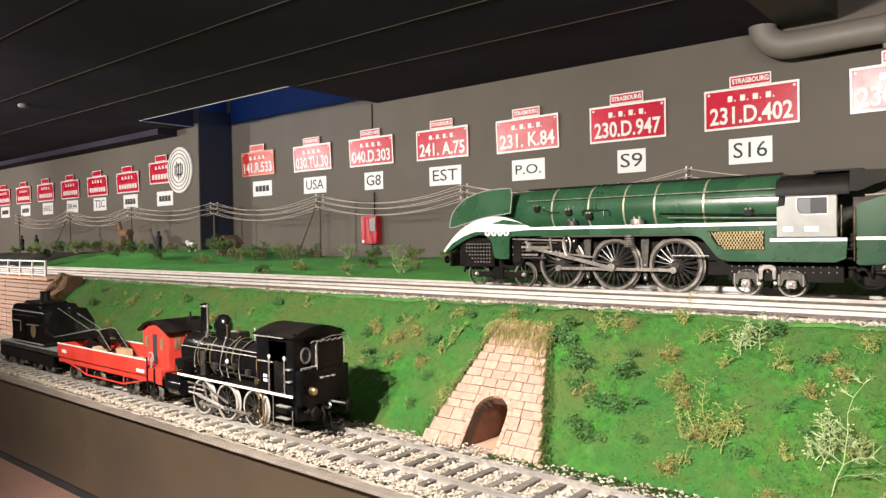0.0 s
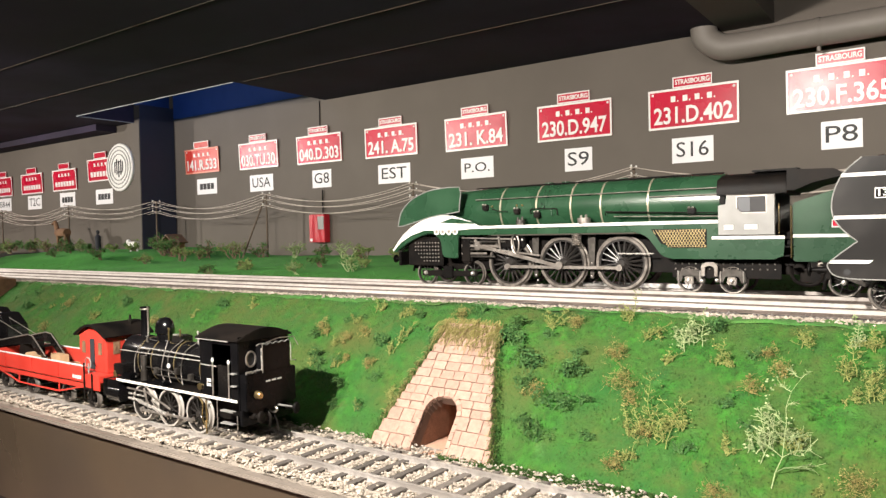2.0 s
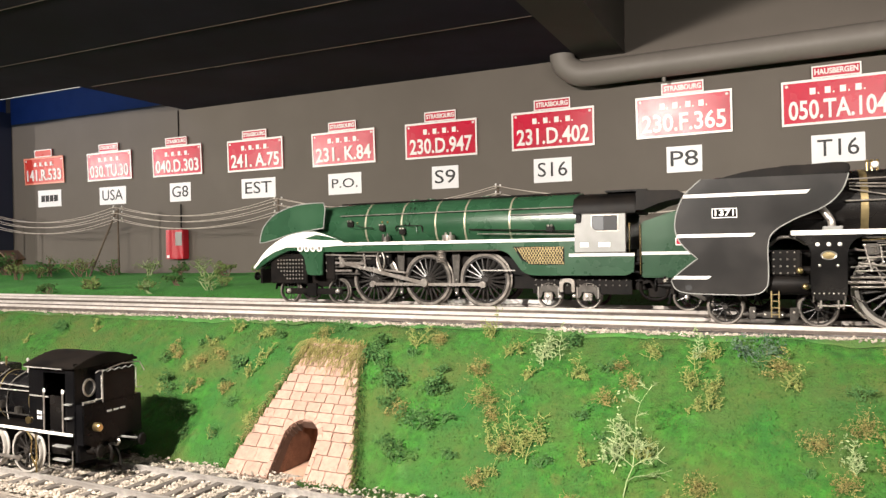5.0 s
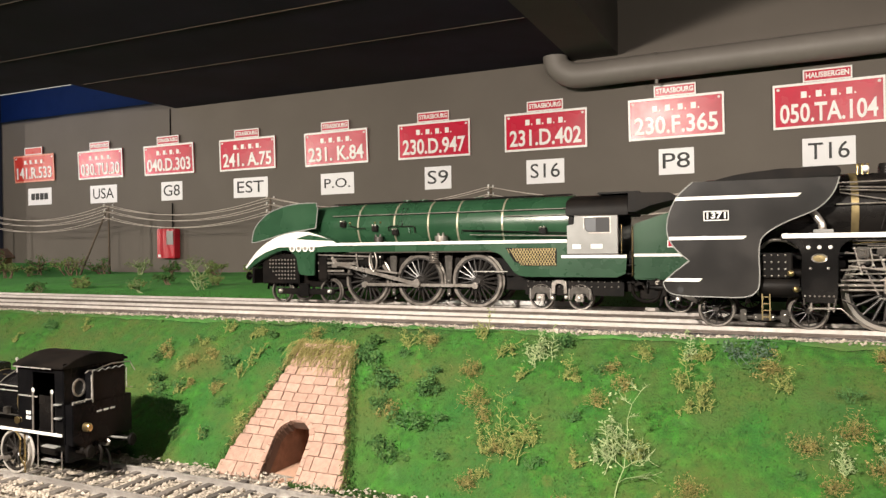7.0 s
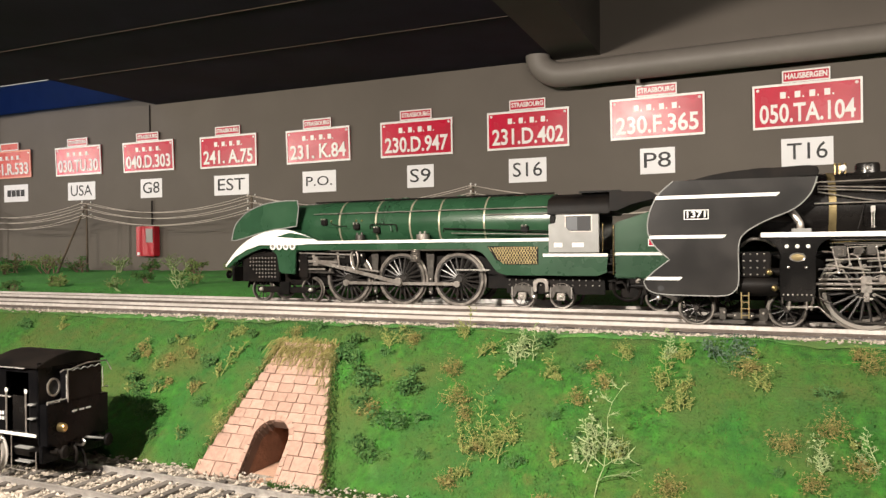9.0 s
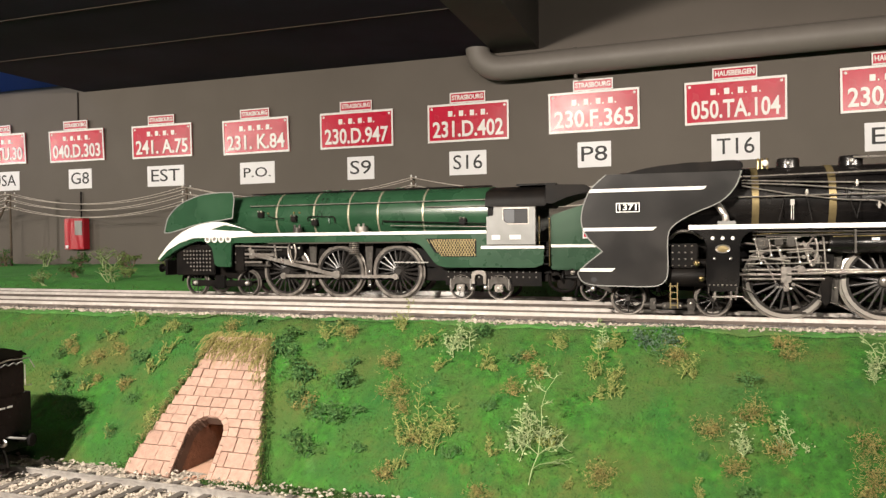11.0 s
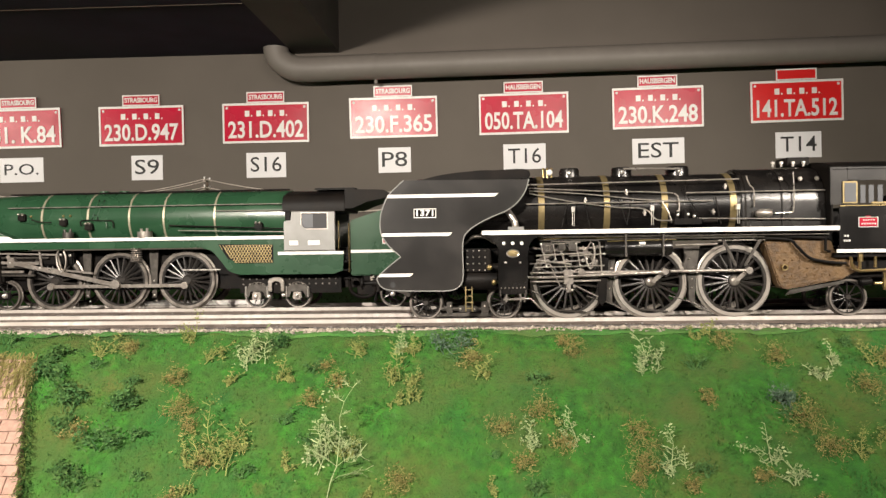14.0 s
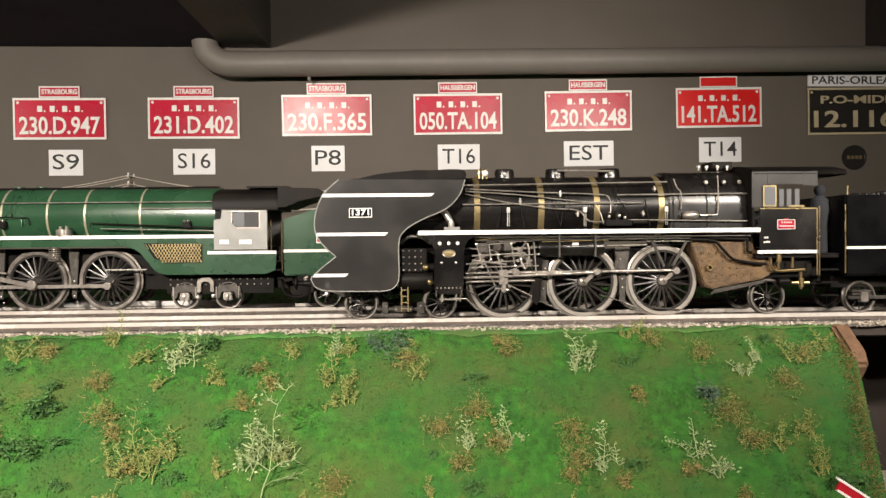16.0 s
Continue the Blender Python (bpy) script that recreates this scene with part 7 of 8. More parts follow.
block("bogie_frame", f, MATT, -1.12, -0.83, -0.12, -0.105, 0.055, 0.068)
s = Shape()
s.lathe([(0.022, -0.003), (0.026, 0.0), (0.022, 0.003), (0.022, -0.003)], (-0.90, -0.135, 0.185), "y", 20)
s.cyl((-0.90, -0.132, 0.09), (-0.90, -0.132, 0.185), 0.004, n=8)
part("brake_wheel", s, GREYP, f)
buffers(f, -1.815, 0.10, -1)
for x, y, w in ((-1.60, -0.06, 0.12), (-1.44, 0.0, 0.10), (-1.50, -0.09, 0.08)):
    block("timber_block", f, WOOD, x, x + w, y, y + 0.05, 0.113, 0.165, 0.003)
h = thing("wagon_cabin", "red wooden cabin with black arched roof on the flat wagon", "cabin model", (-0.085, TRACK_LOW + 0.025, RAIL_LOW + 0.146))
h.scale = (0.92, 0.95, 0.86)
arc = [(-1.04 + 0.024 * i, 0.178 + 0.045 * math.sin(math.pi * i / 10)) for i in range(11)]
s = Shape()
s.prism([(-1.04, 0.0), (-1.04, 0.178)] + arc[1:-1] + [(-0.80, 0.178), (-0.80, 0.0)], -0.125, 0.125)
part("body", s, RED, h, bevel=0.002)
s = Shape()
outer = [(-1.06 + 0.028 * i, 0.178 + 0.055 * math.sin(math.pi * i / 10)) for i in range(11)]
inner = [(-1.05 + 0.026 * i, 0.170 + 0.052 * math.sin(math.pi * i / 10)) for i in range(11)]
s.prism(outer + inner[::-1], -0.150, 0.150)
part("roof", s, MATT, h, "black arched roof")
block("door", h, CLOTH, -0.945, -0.905, -0.1275, -0.1255, 0.01, 0.16, 0.001)
for x in (-1.015, -0.875):
    block("window", h, BROWN_PIER, x, x + 0.033, -0.1275, -0.1255, 0.085, 0.145, 0.001)
block("step", h, GREYP, -0.95, -0.90, -0.145, -0.126, -0.01, 0.0)
rods("flue", h, MATT, [(-0.86, 0.06, 0.21), (-0.86, 0.06, 0.265)], r=0.006)
for x in (-0.985, -0.83):
    s = Shape()
    s.box(x - 0.0015, x + 0.0015, -0.1262, -0.1252, 0.0, 0.19)
    part("batten", s, RED, h)
block("side_window", h, BROWN_PIER, -0.7995, -0.798, -0.09, -0.05, 0.09, 0.15, 0)

# ---- crane wagon ----
c = thing("crane_wagon", "black railway crane model with a folded jib", "crane model", (0, TRACK_LOW, RAIL_LOW))
block("chassis", c, IRON, -2.62, -1.83, -0.140, 0.140, 0.095, 0.122, 0.006)
for x in (-2.52, -2.36, -2.10, -1.94):
    pair(c, x, 0.045, 8)
    block("axle_box", c, MATT, x - 0.018, x + 0.018, -0.135, -0.112, 0.02, 0.065)
    block("spring", c, MATT, x - 0.045, x + 0.045, -0.132, -0.118, 0.068, 0.085)
block("side_frame", c, MATT, -2.60, -1.86, -0.145, -0.138, 0.04, 0.098, 0.004)
s = Shape()
s.prism([(-2.44, 0.135), (-2.44, 0.315), (-2.40, 0.350), (-2.05, 0.350), (-2.0, 0.325), (-2.0, 0.135)], -0.135, 0.115)
part("house", s, GLOSS, c, "black crane house", 0.008)
s = Shape()
s.prism([(-2.0, 0.14), (-2.0, 0.33), (-1.92, 0.33), (-1.83, 0.27), (-1.82, 0.20), (-1.86, 0.14)], -0.02, 0.115)
part("winch_cover", s, GLOSS, c, bevel=0.006)
block("roof_rail", c, GREYP, -2.45, -1.99, -0.1375, -0.1355, 0.310, 0.316, 0)
block("roof_hatch", c, MATT, -2.36, -2.10, -0.08, 0.08, 0.352, 0.362)
s = Shape()
s.lathe([(0.035, 0.362), (0.030, 0.405), (0.034, 0.408), (0.034, 0.415), (0.001, 0.415)], (-2.24, 0.0, 0), "z", 20)
part("chimney", s, MATT, c)
s = Shape()
s.lathe([(0.036, -0.003), (0.001, -0.004)], (-2.13, -0.1355, 0.21), "y", 24)
part("pale_disc", s, BAND, c)
dots("rivet", c, IRON, [(-2.42 + 0.04 * q, z) for q in range(11) for z in (0.150, 0.296)], -0.1355, 0.004)
block("house_door", c, GLOSS, -2.36, -2.24, -0.1385, -0.1356, 0.145, 0.275, 0.002)
block("sill_rail", c, GREYP, -2.44, -2.0, -0.1395, -0.1356, 0.139, 0.146, 0.001)
block("running_plate", c, GREYP, -2.61, -1.84, -0.1435, 0.1435, 0.1225, 0.127, 0.001)
rods("buffer_hose", c, MATT, curve([(-1.83, -0.05, 0.11), (-1.80, -0.05, 0.075), (-1.82, -0.05, 0.045)], 4), r=0.006)
rods("handrail", c, STEEL, [(-2.40, -0.14, 0.255), (-2.30, -0.14, 0.255), (-2.30, -0.14, 0.20)], [(-2.22, -0.14, 0.24), (-2.05, -0.14, 0.245)], r=0.003)
for y in (-0.06, 0.05):
    s = Shape()
    s.prism([(-2.06, 0.17), (-1.53, 0.255), (-1.48, 0.25), (-1.36, 0.165), (-1.35, 0.135), (-1.39, 0.135), (-1.50, 0.21), (-1.60, 0.205), (-2.06, 0.145)], y - 0.004, y + 0.004)
    w = part("jib_plate", s, BLACK, c, bevel=0.001)
    rods("jib_edge", w, STEEL, [(-2.06, y - 0.005, 0.170), (-1.53, y - 0.005, 0.255), (-1.48, y - 0.005, 0.25), (-1.36, y - 0.005, 0.165)], r=0.003)
rods("jib_brace", c, MATT, [(-1.80, -0.06, 0.19), (-1.80, 0.05, 0.19)], [(-1.62, -0.06, 0.22), (-1.62, 0.05, 0.22)], [(-1.45, -0.06, 0.20), (-1.45, 0.05, 0.20)], r=0.006)
rods("stay", c, STEEL, [(-2.0, -0.04, 0.335), (-1.60, -0.04, 0.24)], [(-2.0, 0.03, 0.335), (-1.60, 0.03, 0.24)], r=0.002)
plate("jib_rest", c, MATT, [(-1.62, 0.113), (-1.56, 0.113), (-1.575, 0.205), (-1.605, 0.205)], -0.07, 0.06)

# the bodies are hardly wider than their wheels
k.scale = (0.94, 0.94, 0.94)
k.location.x = -0.006
for engine, shift in ((k, -0.045), (f, -0.07), (h, -0.07), (c, -0.09)):
    for piece in engine.children:
        kind = piece.name.split(".")[0]
        if kind in ("wheel", "axle"):
            piece.location.x += shift
        elif kind in ("connecting_rod", "coupling_rod", "valve_gear", "brake_rigging"):
            piece.location.x, piece.location.y = shift + (0.075 if engine is k else 0), 0.004
        else:
            piece.location.x += shift
            piece.scale.y = 0.78
            piece.location.z -= 0.004 if engine is h else 0

# ---- distant locomotive on the front upper track ----
d = thing("dark_locomotive", "dark steam locomotive model with a red buffer beam", "locomotive model", (0, TRACK_NEAR, RAIL_UP))
s = Shape()
s.lathe([(0.001, -7.86), (0.1, -7.86), (0.115, -7.8), (0.115, -7.05), (0.001, -7.05)], (0, 0, 0.38), "x", 28)
part("boiler", s, MATT, d)
for x in (-7.7, -7.5, -7.3):
    s = Shape()
    s.lathe([(0.116, -0.008), (0.118, 0.0), (0.116, 0.008)], (x, 0, 0.38), "x", 28)
    part("boiler_band", s, STEEL, d)
block("bunker", d, MATT, -7.02, -6.77, -0.165, 0.165, 0.16, 0.53, 0.03)
block("cab", d, LETTER, -7.14, -7.03, -0.158, 0.158, 0.30, 0.50, 0.01)
block("cab_window", d, INK, -7.11, -7.06, -0.161, -0.1585, 0.40, 0.46, 0)
s = Shape()
for i in range(7):
    s.ball((-6.86 - 0.02 * i, -0.1 + 0.035 * i, 0.505), 0.018, 8)
part("coal_load", s, COAL, d)
block("buffer_beam", d, RED, -6.79, -6.775, -0.155, 0.155, 0.10, 0.165, 0.003, "red buffer beam")
buffers(d, -6.775, 0.135, 1)
block("running_board", d, RED, -7.85, -6.80, -0.155, 0.155, 0.235, 0.248)
block("main_frame", d, MATT, -7.85, -6.8, -0.08, 0.08, 0.07, 0.235)
for x in (-7.65, -7.45, -7.25):
    pair(d, x, 0.095, 14)
for x in (-7.80, -7.00):
    pair(d, x, 0.055, 10)
s = Shape()
s.bar((-7.65, -0.125, 0.07), (-7.25, -0.125, 0.07), 0.006, 0.012)
s.bar((-7.9, -0.13, 0.13), (-7.45, -0.13, 0.09), 0.006, 0.012)
part("coupling_rod", s, BRIGHT, d)
block("cylinder", d, IRON, -7.95, -7.82, -0.16, -0.09, 0.08, 0.19, 0.015)
for y in (-0.12, 0.12):
    s = Shape()
    s.lathe([(0.001, 0.012), (0.014, 0.010), (0.016, 0.0)], (-6.79, y, 0.20), "x", 14)
    part("tail_lamp", s, LETTER, d)

# ---- telegraph poles ----
POLES = [(4.25, -0.4), (2.13, -0.4), (0.015, -0.4), (-2.10, -0.4), (-4.14, -0.4), (-6.22, -0.4), (-7.42, -0.9), (-9.33, -0.9), (-11.3, -0.9)]


def level(x, y):
    return 0.905 + 0.022 * min(1, (y + 2.3) / 0.5) + 0.045 * min(1, (y + 2.3) / 1.9)


def ground(x, y):
    return level(x, y) + rise(x, y)


for i, (x, y) in enumerate(POLES):
    z = level(x, y) - 0.01
    t = thing("telegraph_pole", "thin brown model telegraph pole with pale cross arms", "telegraph pole", (x, y, z), "telegraph poles")
    s = Shape()
    s.cyl((0, 0, 0), (0, 0, 0.705), 0.013, 0.009, 10)
    part("post", s, POLE, t)
    if i in (4, 7):
        s = Shape()
        s.cyl((-0.13, -0.26, -0.04), (-0.01, -0.01, 0.66), 0.012, 0.009, 10)
        part("strut", s, POLE, t)
    for dz in (0.695, 0.638, 0.572):
        s = Shape()
        s.box(-0.008, 0.008, -0.06, 0.06, dz - 0.006, dz + 0.006)
        arm = part("cross_arm", s, WIRE, t)
        for dy in (-0.05, 0.05):
            s = Shape()
            s.lathe([(0.004, 0), (0.007, 0.008), (0.006, 0.016), (0.001, 0.018)], (0, dy, dz + 0.006), "z", 8)
            part("insulator", s, LETTER, arm)
for (x0, y0), (x1, y1) in zip(POLES, POLES[1:]):
    for dz in (0.70, 0.643, 0.577):
        for dy in (-0.05, 0.05):
            a, e = Vector((x0, y0 + dy, level(x0, y0) - 0.01 + dz)), Vector((x1, y1 + dy, level(x1, y1) - 0.01 + dz))
            sag = 0.125 * (a - e).length / 2.1
            s = Shape()
            s.tube([a.lerp(e, u / 14) - Vector((0, 0, sag * 4 * (u / 14) * (1 - u / 14))) for u in range(15)], 0.0028, 5)
            solo("telegraph_wire", s, WIRE, "thin pale wire hanging between telegraph poles", "wire", group="telegraph wires")

# ---- shrubs ----
def shrub(at, size, twig, leaf=None, seed=1, slope=True, habit="straggle", label="", leaves=90, leaf_size=0.005):
    """A small model shrub: a straggle of thin strands, a branching bare bush or a leafy clump."""
    rnd = random.Random(seed)
    up, out = (UP, OUT) if slope else (Vector((0, 0, 1)), Vector((0, -1, 0)))
    right = Vector((1, 0, 0))
    s, tips = Shape(), []

    def jitter(a):
        return Vector((rnd.gauss(0, a), rnd.gauss(0, a), rnd.gauss(0, a)))

    def strand(p, d, length, r, bends=5):
        pts = [p]
        for _ in range(bends):
            d = (d + right * rnd.gauss(0, 0.55) + up * rnd.gauss(0, 0.5) + out * rnd.gauss(0.05, 0.25)).normalized()
            pts.append(pts[-1] + d * length / bends)
        s.tube(pts, [r * (1 - 0.12 * q) for q in range(len(pts))], 3)
        tips.extend(pts[1:])

    def branch(p, d, length, r, level):
        end = p + d * length + jitter(length * 0.12)
        s.tube([p, (p + end) / 2 + jitter(length * 0.08), end], [r, r * 0.85, r * 0.7], 4)
        tips.append(end)
        if level:
            for _ in range(rnd.choice((2, 3, 3))):
                a = rnd.choice((-1, 1)) * rnd.uniform(0.3, 1.25)
                across = up.cross(out) if slope else Vector((math.cos(seed + a * 7), math.sin(seed + a * 7), 0))
                nd = (d * math.cos(a) + across * math.sin(a) + out * rnd.uniform(-0.15, 0.3)).normalized()
                branch(p.lerp(end, rnd.uniform(0.45, 1)), nd, length * rnd.uniform(0.5, 0.8), r * 0.68, level - 1)

    if habit == "straggle":
        for _ in range(int(80 + size * 800)):
            p = right * rnd.gauss(0, size * 0.25) + up * rnd.gauss(size * 0.25, size * 0.25) + out * rnd.uniform(0, 0.010 + size * 0.14)
            a = rnd.uniform(0, 6.28)
            strand(p, (right * math.cos(a) + up * math.sin(a)).normalized(), size * rnd.uniform(0.12, 0.36), rnd.uniform(0.0005, 0.0010))
    elif habit == "sprig":
        for stem in range(2 if size > 0.2 else 4):
            p = right * rnd.gauss(0, min(0.022, size * 0.16)) + up * rnd.uniform(-0.1, 0.15) * size
            d = (up + right * rnd.gauss(0, 0.25) + out * 0.15).normalized()
            tall = size * (1.0 if stem == 0 else rnd.uniform(0.35, 0.7))
            twigs = 9 if size > 0.2 else 5
            pts = [p]
            for q in range(7):
                d = (d + right * rnd.gauss(0, 0.22) + out * rnd.gauss(0, 0.1)).normalized()
                pts.append(pts[-1] + d * tall / 7)
            s.tube(pts, [0.0019 * (1 - 0.09 * q) for q in range(8)], 4)
            for q in range(1, 8):
                for side in (-1, 1):
                    if rnd.random() < 0.25:
                        continue
                    e = (right * side * rnd.uniform(0.5, 1.1) + up * rnd.uniform(0.1, 0.8) + out * rnd.uniform(0, 0.5)).normalized()
                    l = tall * rnd.uniform(0.13, 0.30) * (1.1 - q * 0.09)
                    tip = pts[q] + e * l
                    s.tube([pts[q], pts[q].lerp(tip, 0.5) + jitter(l * 0.1), tip], [0.0013, 0.0011, 0.0008], 4)
                    tips.append(tip)
                    for _ in range(twigs):
                        g = (e + right * rnd.gauss(0, 0.7) + up * rnd.gauss(0.2, 0.5) + out * rnd.gauss(0, 0.3)).normalized()
                        b0 = pts[q].lerp(tip, rnd.uniform(0.35, 1))
                        s.tube([b0, b0 + g * l * 0.25 + jitter(l * 0.05), b0 + g * l * 0.5], [0.0010, 0.0009, 0.0006], 3)
                        tips.append(b0 + g * l * 0.5)
    elif habit == "bush":
        for _ in range(3):
            a = rnd.uniform(-0.8, 0.8)
            branch(right * rnd.gauss(0, size * 0.06), (up * math.cos(a) + right * math.sin(a) + out * rnd.uniform(0, 0.3)).normalized(), size * 0.38, 0.0016, 4)
        for _ in range(12):
            strand(rnd.choice(tips), up, size * 0.2, 0.0009, 4)
    else:
        for _ in range(6):
            a = rnd.uniform(-0.9, 0.9)
            branch(right * rnd.gauss(0, size * 0.12), (up * math.cos(a) + right * math.sin(a) + out * rnd.uniform(0, 0.5)).normalized(), size * 0.38, 0.0016 if slope else 0.022 * size, 2)
    t = thing("shrub", label, "shrub", at, "shrubs on the layout")
    part("branchwork", s, twig, t, smooth=False)
    if leaf:
        s = Shape()
        hubs = [rnd.choice(tips) for _ in range(max(3, leaves // 14))]
        for _ in range(leaves):
            p = rnd.choice(hubs) + jitter(size * (0.10 if slope else 0.06))
            u = jitter(1).normalized()
            v = u.orthogonal().normalized()
            q = leaf_size * rnd.uniform(0.5, 1.4)
            s.add([p - u * q, p + v * q * 0.6, p + u * q, p - v * q * 0.6], [(0, 1, 2, 3)])
        part("foliage", s, leaf, t, smooth=False)
    return t


def bank_at(x, v):
    """A place on the bank; v runs from its foot to its crest."""
    y = -3.75 + 0.5 * v
    return x, y - 0.004, bank_height(x, y) + 0.001


KINDS = {
    "straw": (TAN, TAN, "straggle", "dry tan-coloured tuft on the green embankment"),
    "yellow": (YELLOW_TWIG, YELLOW_TWIG, "sprig", "yellow-green twiggy shrub on the embankment"),
    "pale": (PALE_TWIG, PALE_TWIG, "sprig", "pale grey-green twiggy shrub on the embankment"),
    "dark": (MID_LEAF, MID_LEAF, "clump", "dense dark green shrub on the embankment"),
    "deep": (DARK_LEAF, DARK_LEAF, "clump", "dark green leafy shrub on the embankment"),
    "blue": (BLUE_LEAF, BLUE_LEAF, "clump", "blue-grey leafy shrub on the embankment"),
}
STRAW_PLACES = ((1.07, 0.66, 0.10), (1.12, 0.51, 0.10), (1.16, 0.43, 0.07), (1.57, 0.66, 0.07), (1.17, 0.10, 0.07), (2.28, 0.87, 0.10), (1.97, 0.79, 0.09), (2.16, 0.48, 0.10), (2.05, 0.40, 0.09), (2.22, 0.35, 0.08), (2.43, 0.26, 0.11), (1.77, 0.17, 0.09), (2.11, 0.25, 0.08), (2.74, 0.89, 0.09), (2.88, 0.81, 0.10), (2.64, 0.57, 0.06), (2.88, 0.45, 0.12), (2.93, 0.32, 0.10), (2.73, 0.22, 0.06), (2.43, 0.38, 0.10), (2.40, 0.20, 0.07), (2.54, 0.18, 0.06), (-0.3, 0.7, 0.07), (0.10, 0.42, 0.06), (-1.5, 0.6, 0.08), (-2.5, 0.7, 0.1), (-0.11, 0.62, 0.07), (-0.25, 0.66, 0.06), (3.1, 0.62, 0.1), (3.2, 0.78, 0.09), (0.85, 0.36, 0.07))
YELLOW_PLACES = ((1.28, 0.24, 0.15), (1.22, 0.28, 0.14), (1.34, 0.30, 0.12), (0.82, 0.78, 0.11), (1.06, 0.92, 0.09), (1.15, 0.80, 0.10), (1.73, 0.66, 0.11), (1.80, 0.56, 0.08), (1.78, 0.86, 0.08), (1.62, 0.84, 0.08), (2.0, 0.68, 0.07), (3.18, 0.76, 0.09), (3.27, 0.84, 0.07), (3.07, 0.20, 0.10), (3.09, 0.33, 0.09), (-0.85, 0.85, 0.06), (-2.1, 0.55, 0.08), (-0.04, 0.9, 0.06), (0.14, 0.84, 0.06), (1.62, 0.30, 0.07))
PALE_PLACES = ((1.30, 0.78, 0.13), (1.25, 0.82, 0.10), (1.575, 0.18, 0.29), (1.52, 0.28, 0.10), (1.63, 0.30, 0.11), (2.50, 0.74, 0.10), (2.13, 0.33, 0.09), (2.27, 0.36, 0.09), (1.74, 0.88, 0.07), (2.51, 0.80, 0.09), (2.99, 0.70, 0.07), (2.75, 0.28, 0.11), (2.79, 0.20, 0.10), (2.52, 0.24, 0.10), (3.05, 0.76, 0.06))
BLUE_PLACES = ((1.90, 0.84, 0.11), (2.86, 0.52, 0.10))
DARK_PLACES = ((0.80, 0.46, 0.11), (0.93, 0.30, 0.10), (0.93, 0.48, 0.08), (-0.5, 0.5, 0.07), (0.1, 0.55, 0.07), (-1.07, 0.82, 0.07), (1.34, 0.92, 0.07), (-1.9, 0.75, 0.07), (-0.05, 0.25, 0.08), (-2.95, 0.6, 0.07), (3.15, 0.12, 0.09), (0.70, 0.62, 0.08))
DEEP_PLACES = ((0.68, 0.72, 0.07), (0.80, 0.36, 0.08), (0.90, 0.16, 0.08), (0.95, 0.52, 0.06), (0.84, 0.20, 0.07), (0.76, 0.54, 0.07), (-0.22, 0.42, 0.08), (-0.14, 0.36, 0.08), (-0.02, 0.26, 0.07), (0.02, 0.14, 0.06), (-0.30, 0.62, 0.06), (0.20, 0.8, 0.05))
BANK = []
for kind, places in (("pale", PALE_PLACES), ("straw", STRAW_PLACES), ("yellow", YELLOW_PLACES), ("blue", BLUE_PLACES), ("dark", DARK_PLACES), ("deep", DEEP_PLACES)):
    BANK += [(kind, *place) for place in places]
MANY = {"deep": 220, "dark": 420, "blue": 300, "straw": 130, "yellow": 130, "pale": 60}
for i, (kind, x, v, size) in enumerate(BANK):
    twig, leaf, habit, label = KINDS[kind]
    shrub(bank_at(x, v), size * (0.82 if kind == "straw" else 1.05), twig, leaf, 20 + i, True, habit, label, MANY[kind], 0.0034 if kind in ("straw", "yellow") else 0.0046)
rnd = random.Random(77)
for i in range(120):
    kind = rnd.choice(("straw", "yellow", "dark", "yellow", "dark", "dark", "yellow"))
    x, v = rnd.uniform(-3.4, 3.2), rnd.uniform(0.06, 0.97)
    if in_portal(x, -3.75 + 0.5 * v) or (x < -0.7 and i % 5 < 3):
        continue
    twig, leaf, habit, label = KINDS[kind]
    shrub(bank_at(x, v), rnd.uniform(0.03, 0.075), twig, leaf, 300 + i, True, habit, label, 70, 0.0036)


# straw hanging over the head of the portal and brown growth along its left edge
def tuft(name, label, material, count, place, h0, h1, hang):
    s = Shape()
    r = random.Random(4)
    for _ in range(count):
        p = Vector(place(r))
        l = r.uniform(h0, h1)
        d = (Vector((r.uniform(-0.5, 0.5), -0.6, hang + r.uniform(-0.5, 0.5)))).normalized()
        s.tube([p, p + d * l * 0.6 + Vector((0, 0, 0.1 * l)), p + d * l + Vector((0, 0, -0.25 * l))], [0.0013, 0.001, 0.0004], 3)
    ob = new(name, s.mesh(name, material, smooth=False, clean=False))
    return tagged(ob, label, "grass", kind="stuff")


tuft("portal_straw", "dry straw hanging over the head of the tunnel portal", TAN, 900, lambda r: on_face(u := r.uniform(-0.13, 0.13), LENGTH - 0.010 - (0.10 if u > 0.02 else 0.06) * r.random() ** 2.2 + r.uniform(-0.01, 0.04), 0.015), 0.02, 0.08, -0.6)
tuft("portal_corner_straw", "dry brown straw hanging down beside the head of the portal", STRAW, 260, lambda r: on_face(r.gauss(0.115, 0.012), LENGTH - 0.02 - 0.15 * r.random() ** 1.3, 0.012), 0.015, 0.05, -0.6)
tuft("portal_side_growth", "brown growth along the edge of the portal", STRAW, 260, lambda r: on_face(-half_width(v := r.uniform(0.1, LENGTH)) - r.uniform(0, 0.02), v, 0.012), 0.012, 0.035, 0.3)
tuft("portal_right_growth", "grass and straw along the edge of the portal", YELLOW_TWIG, 200, lambda r: on_face(half_width(v := r.uniform(0.02, LENGTH)) + r.uniform(-0.004, 0.02), v, 0.008), 0.012, 0.032, 0.3)
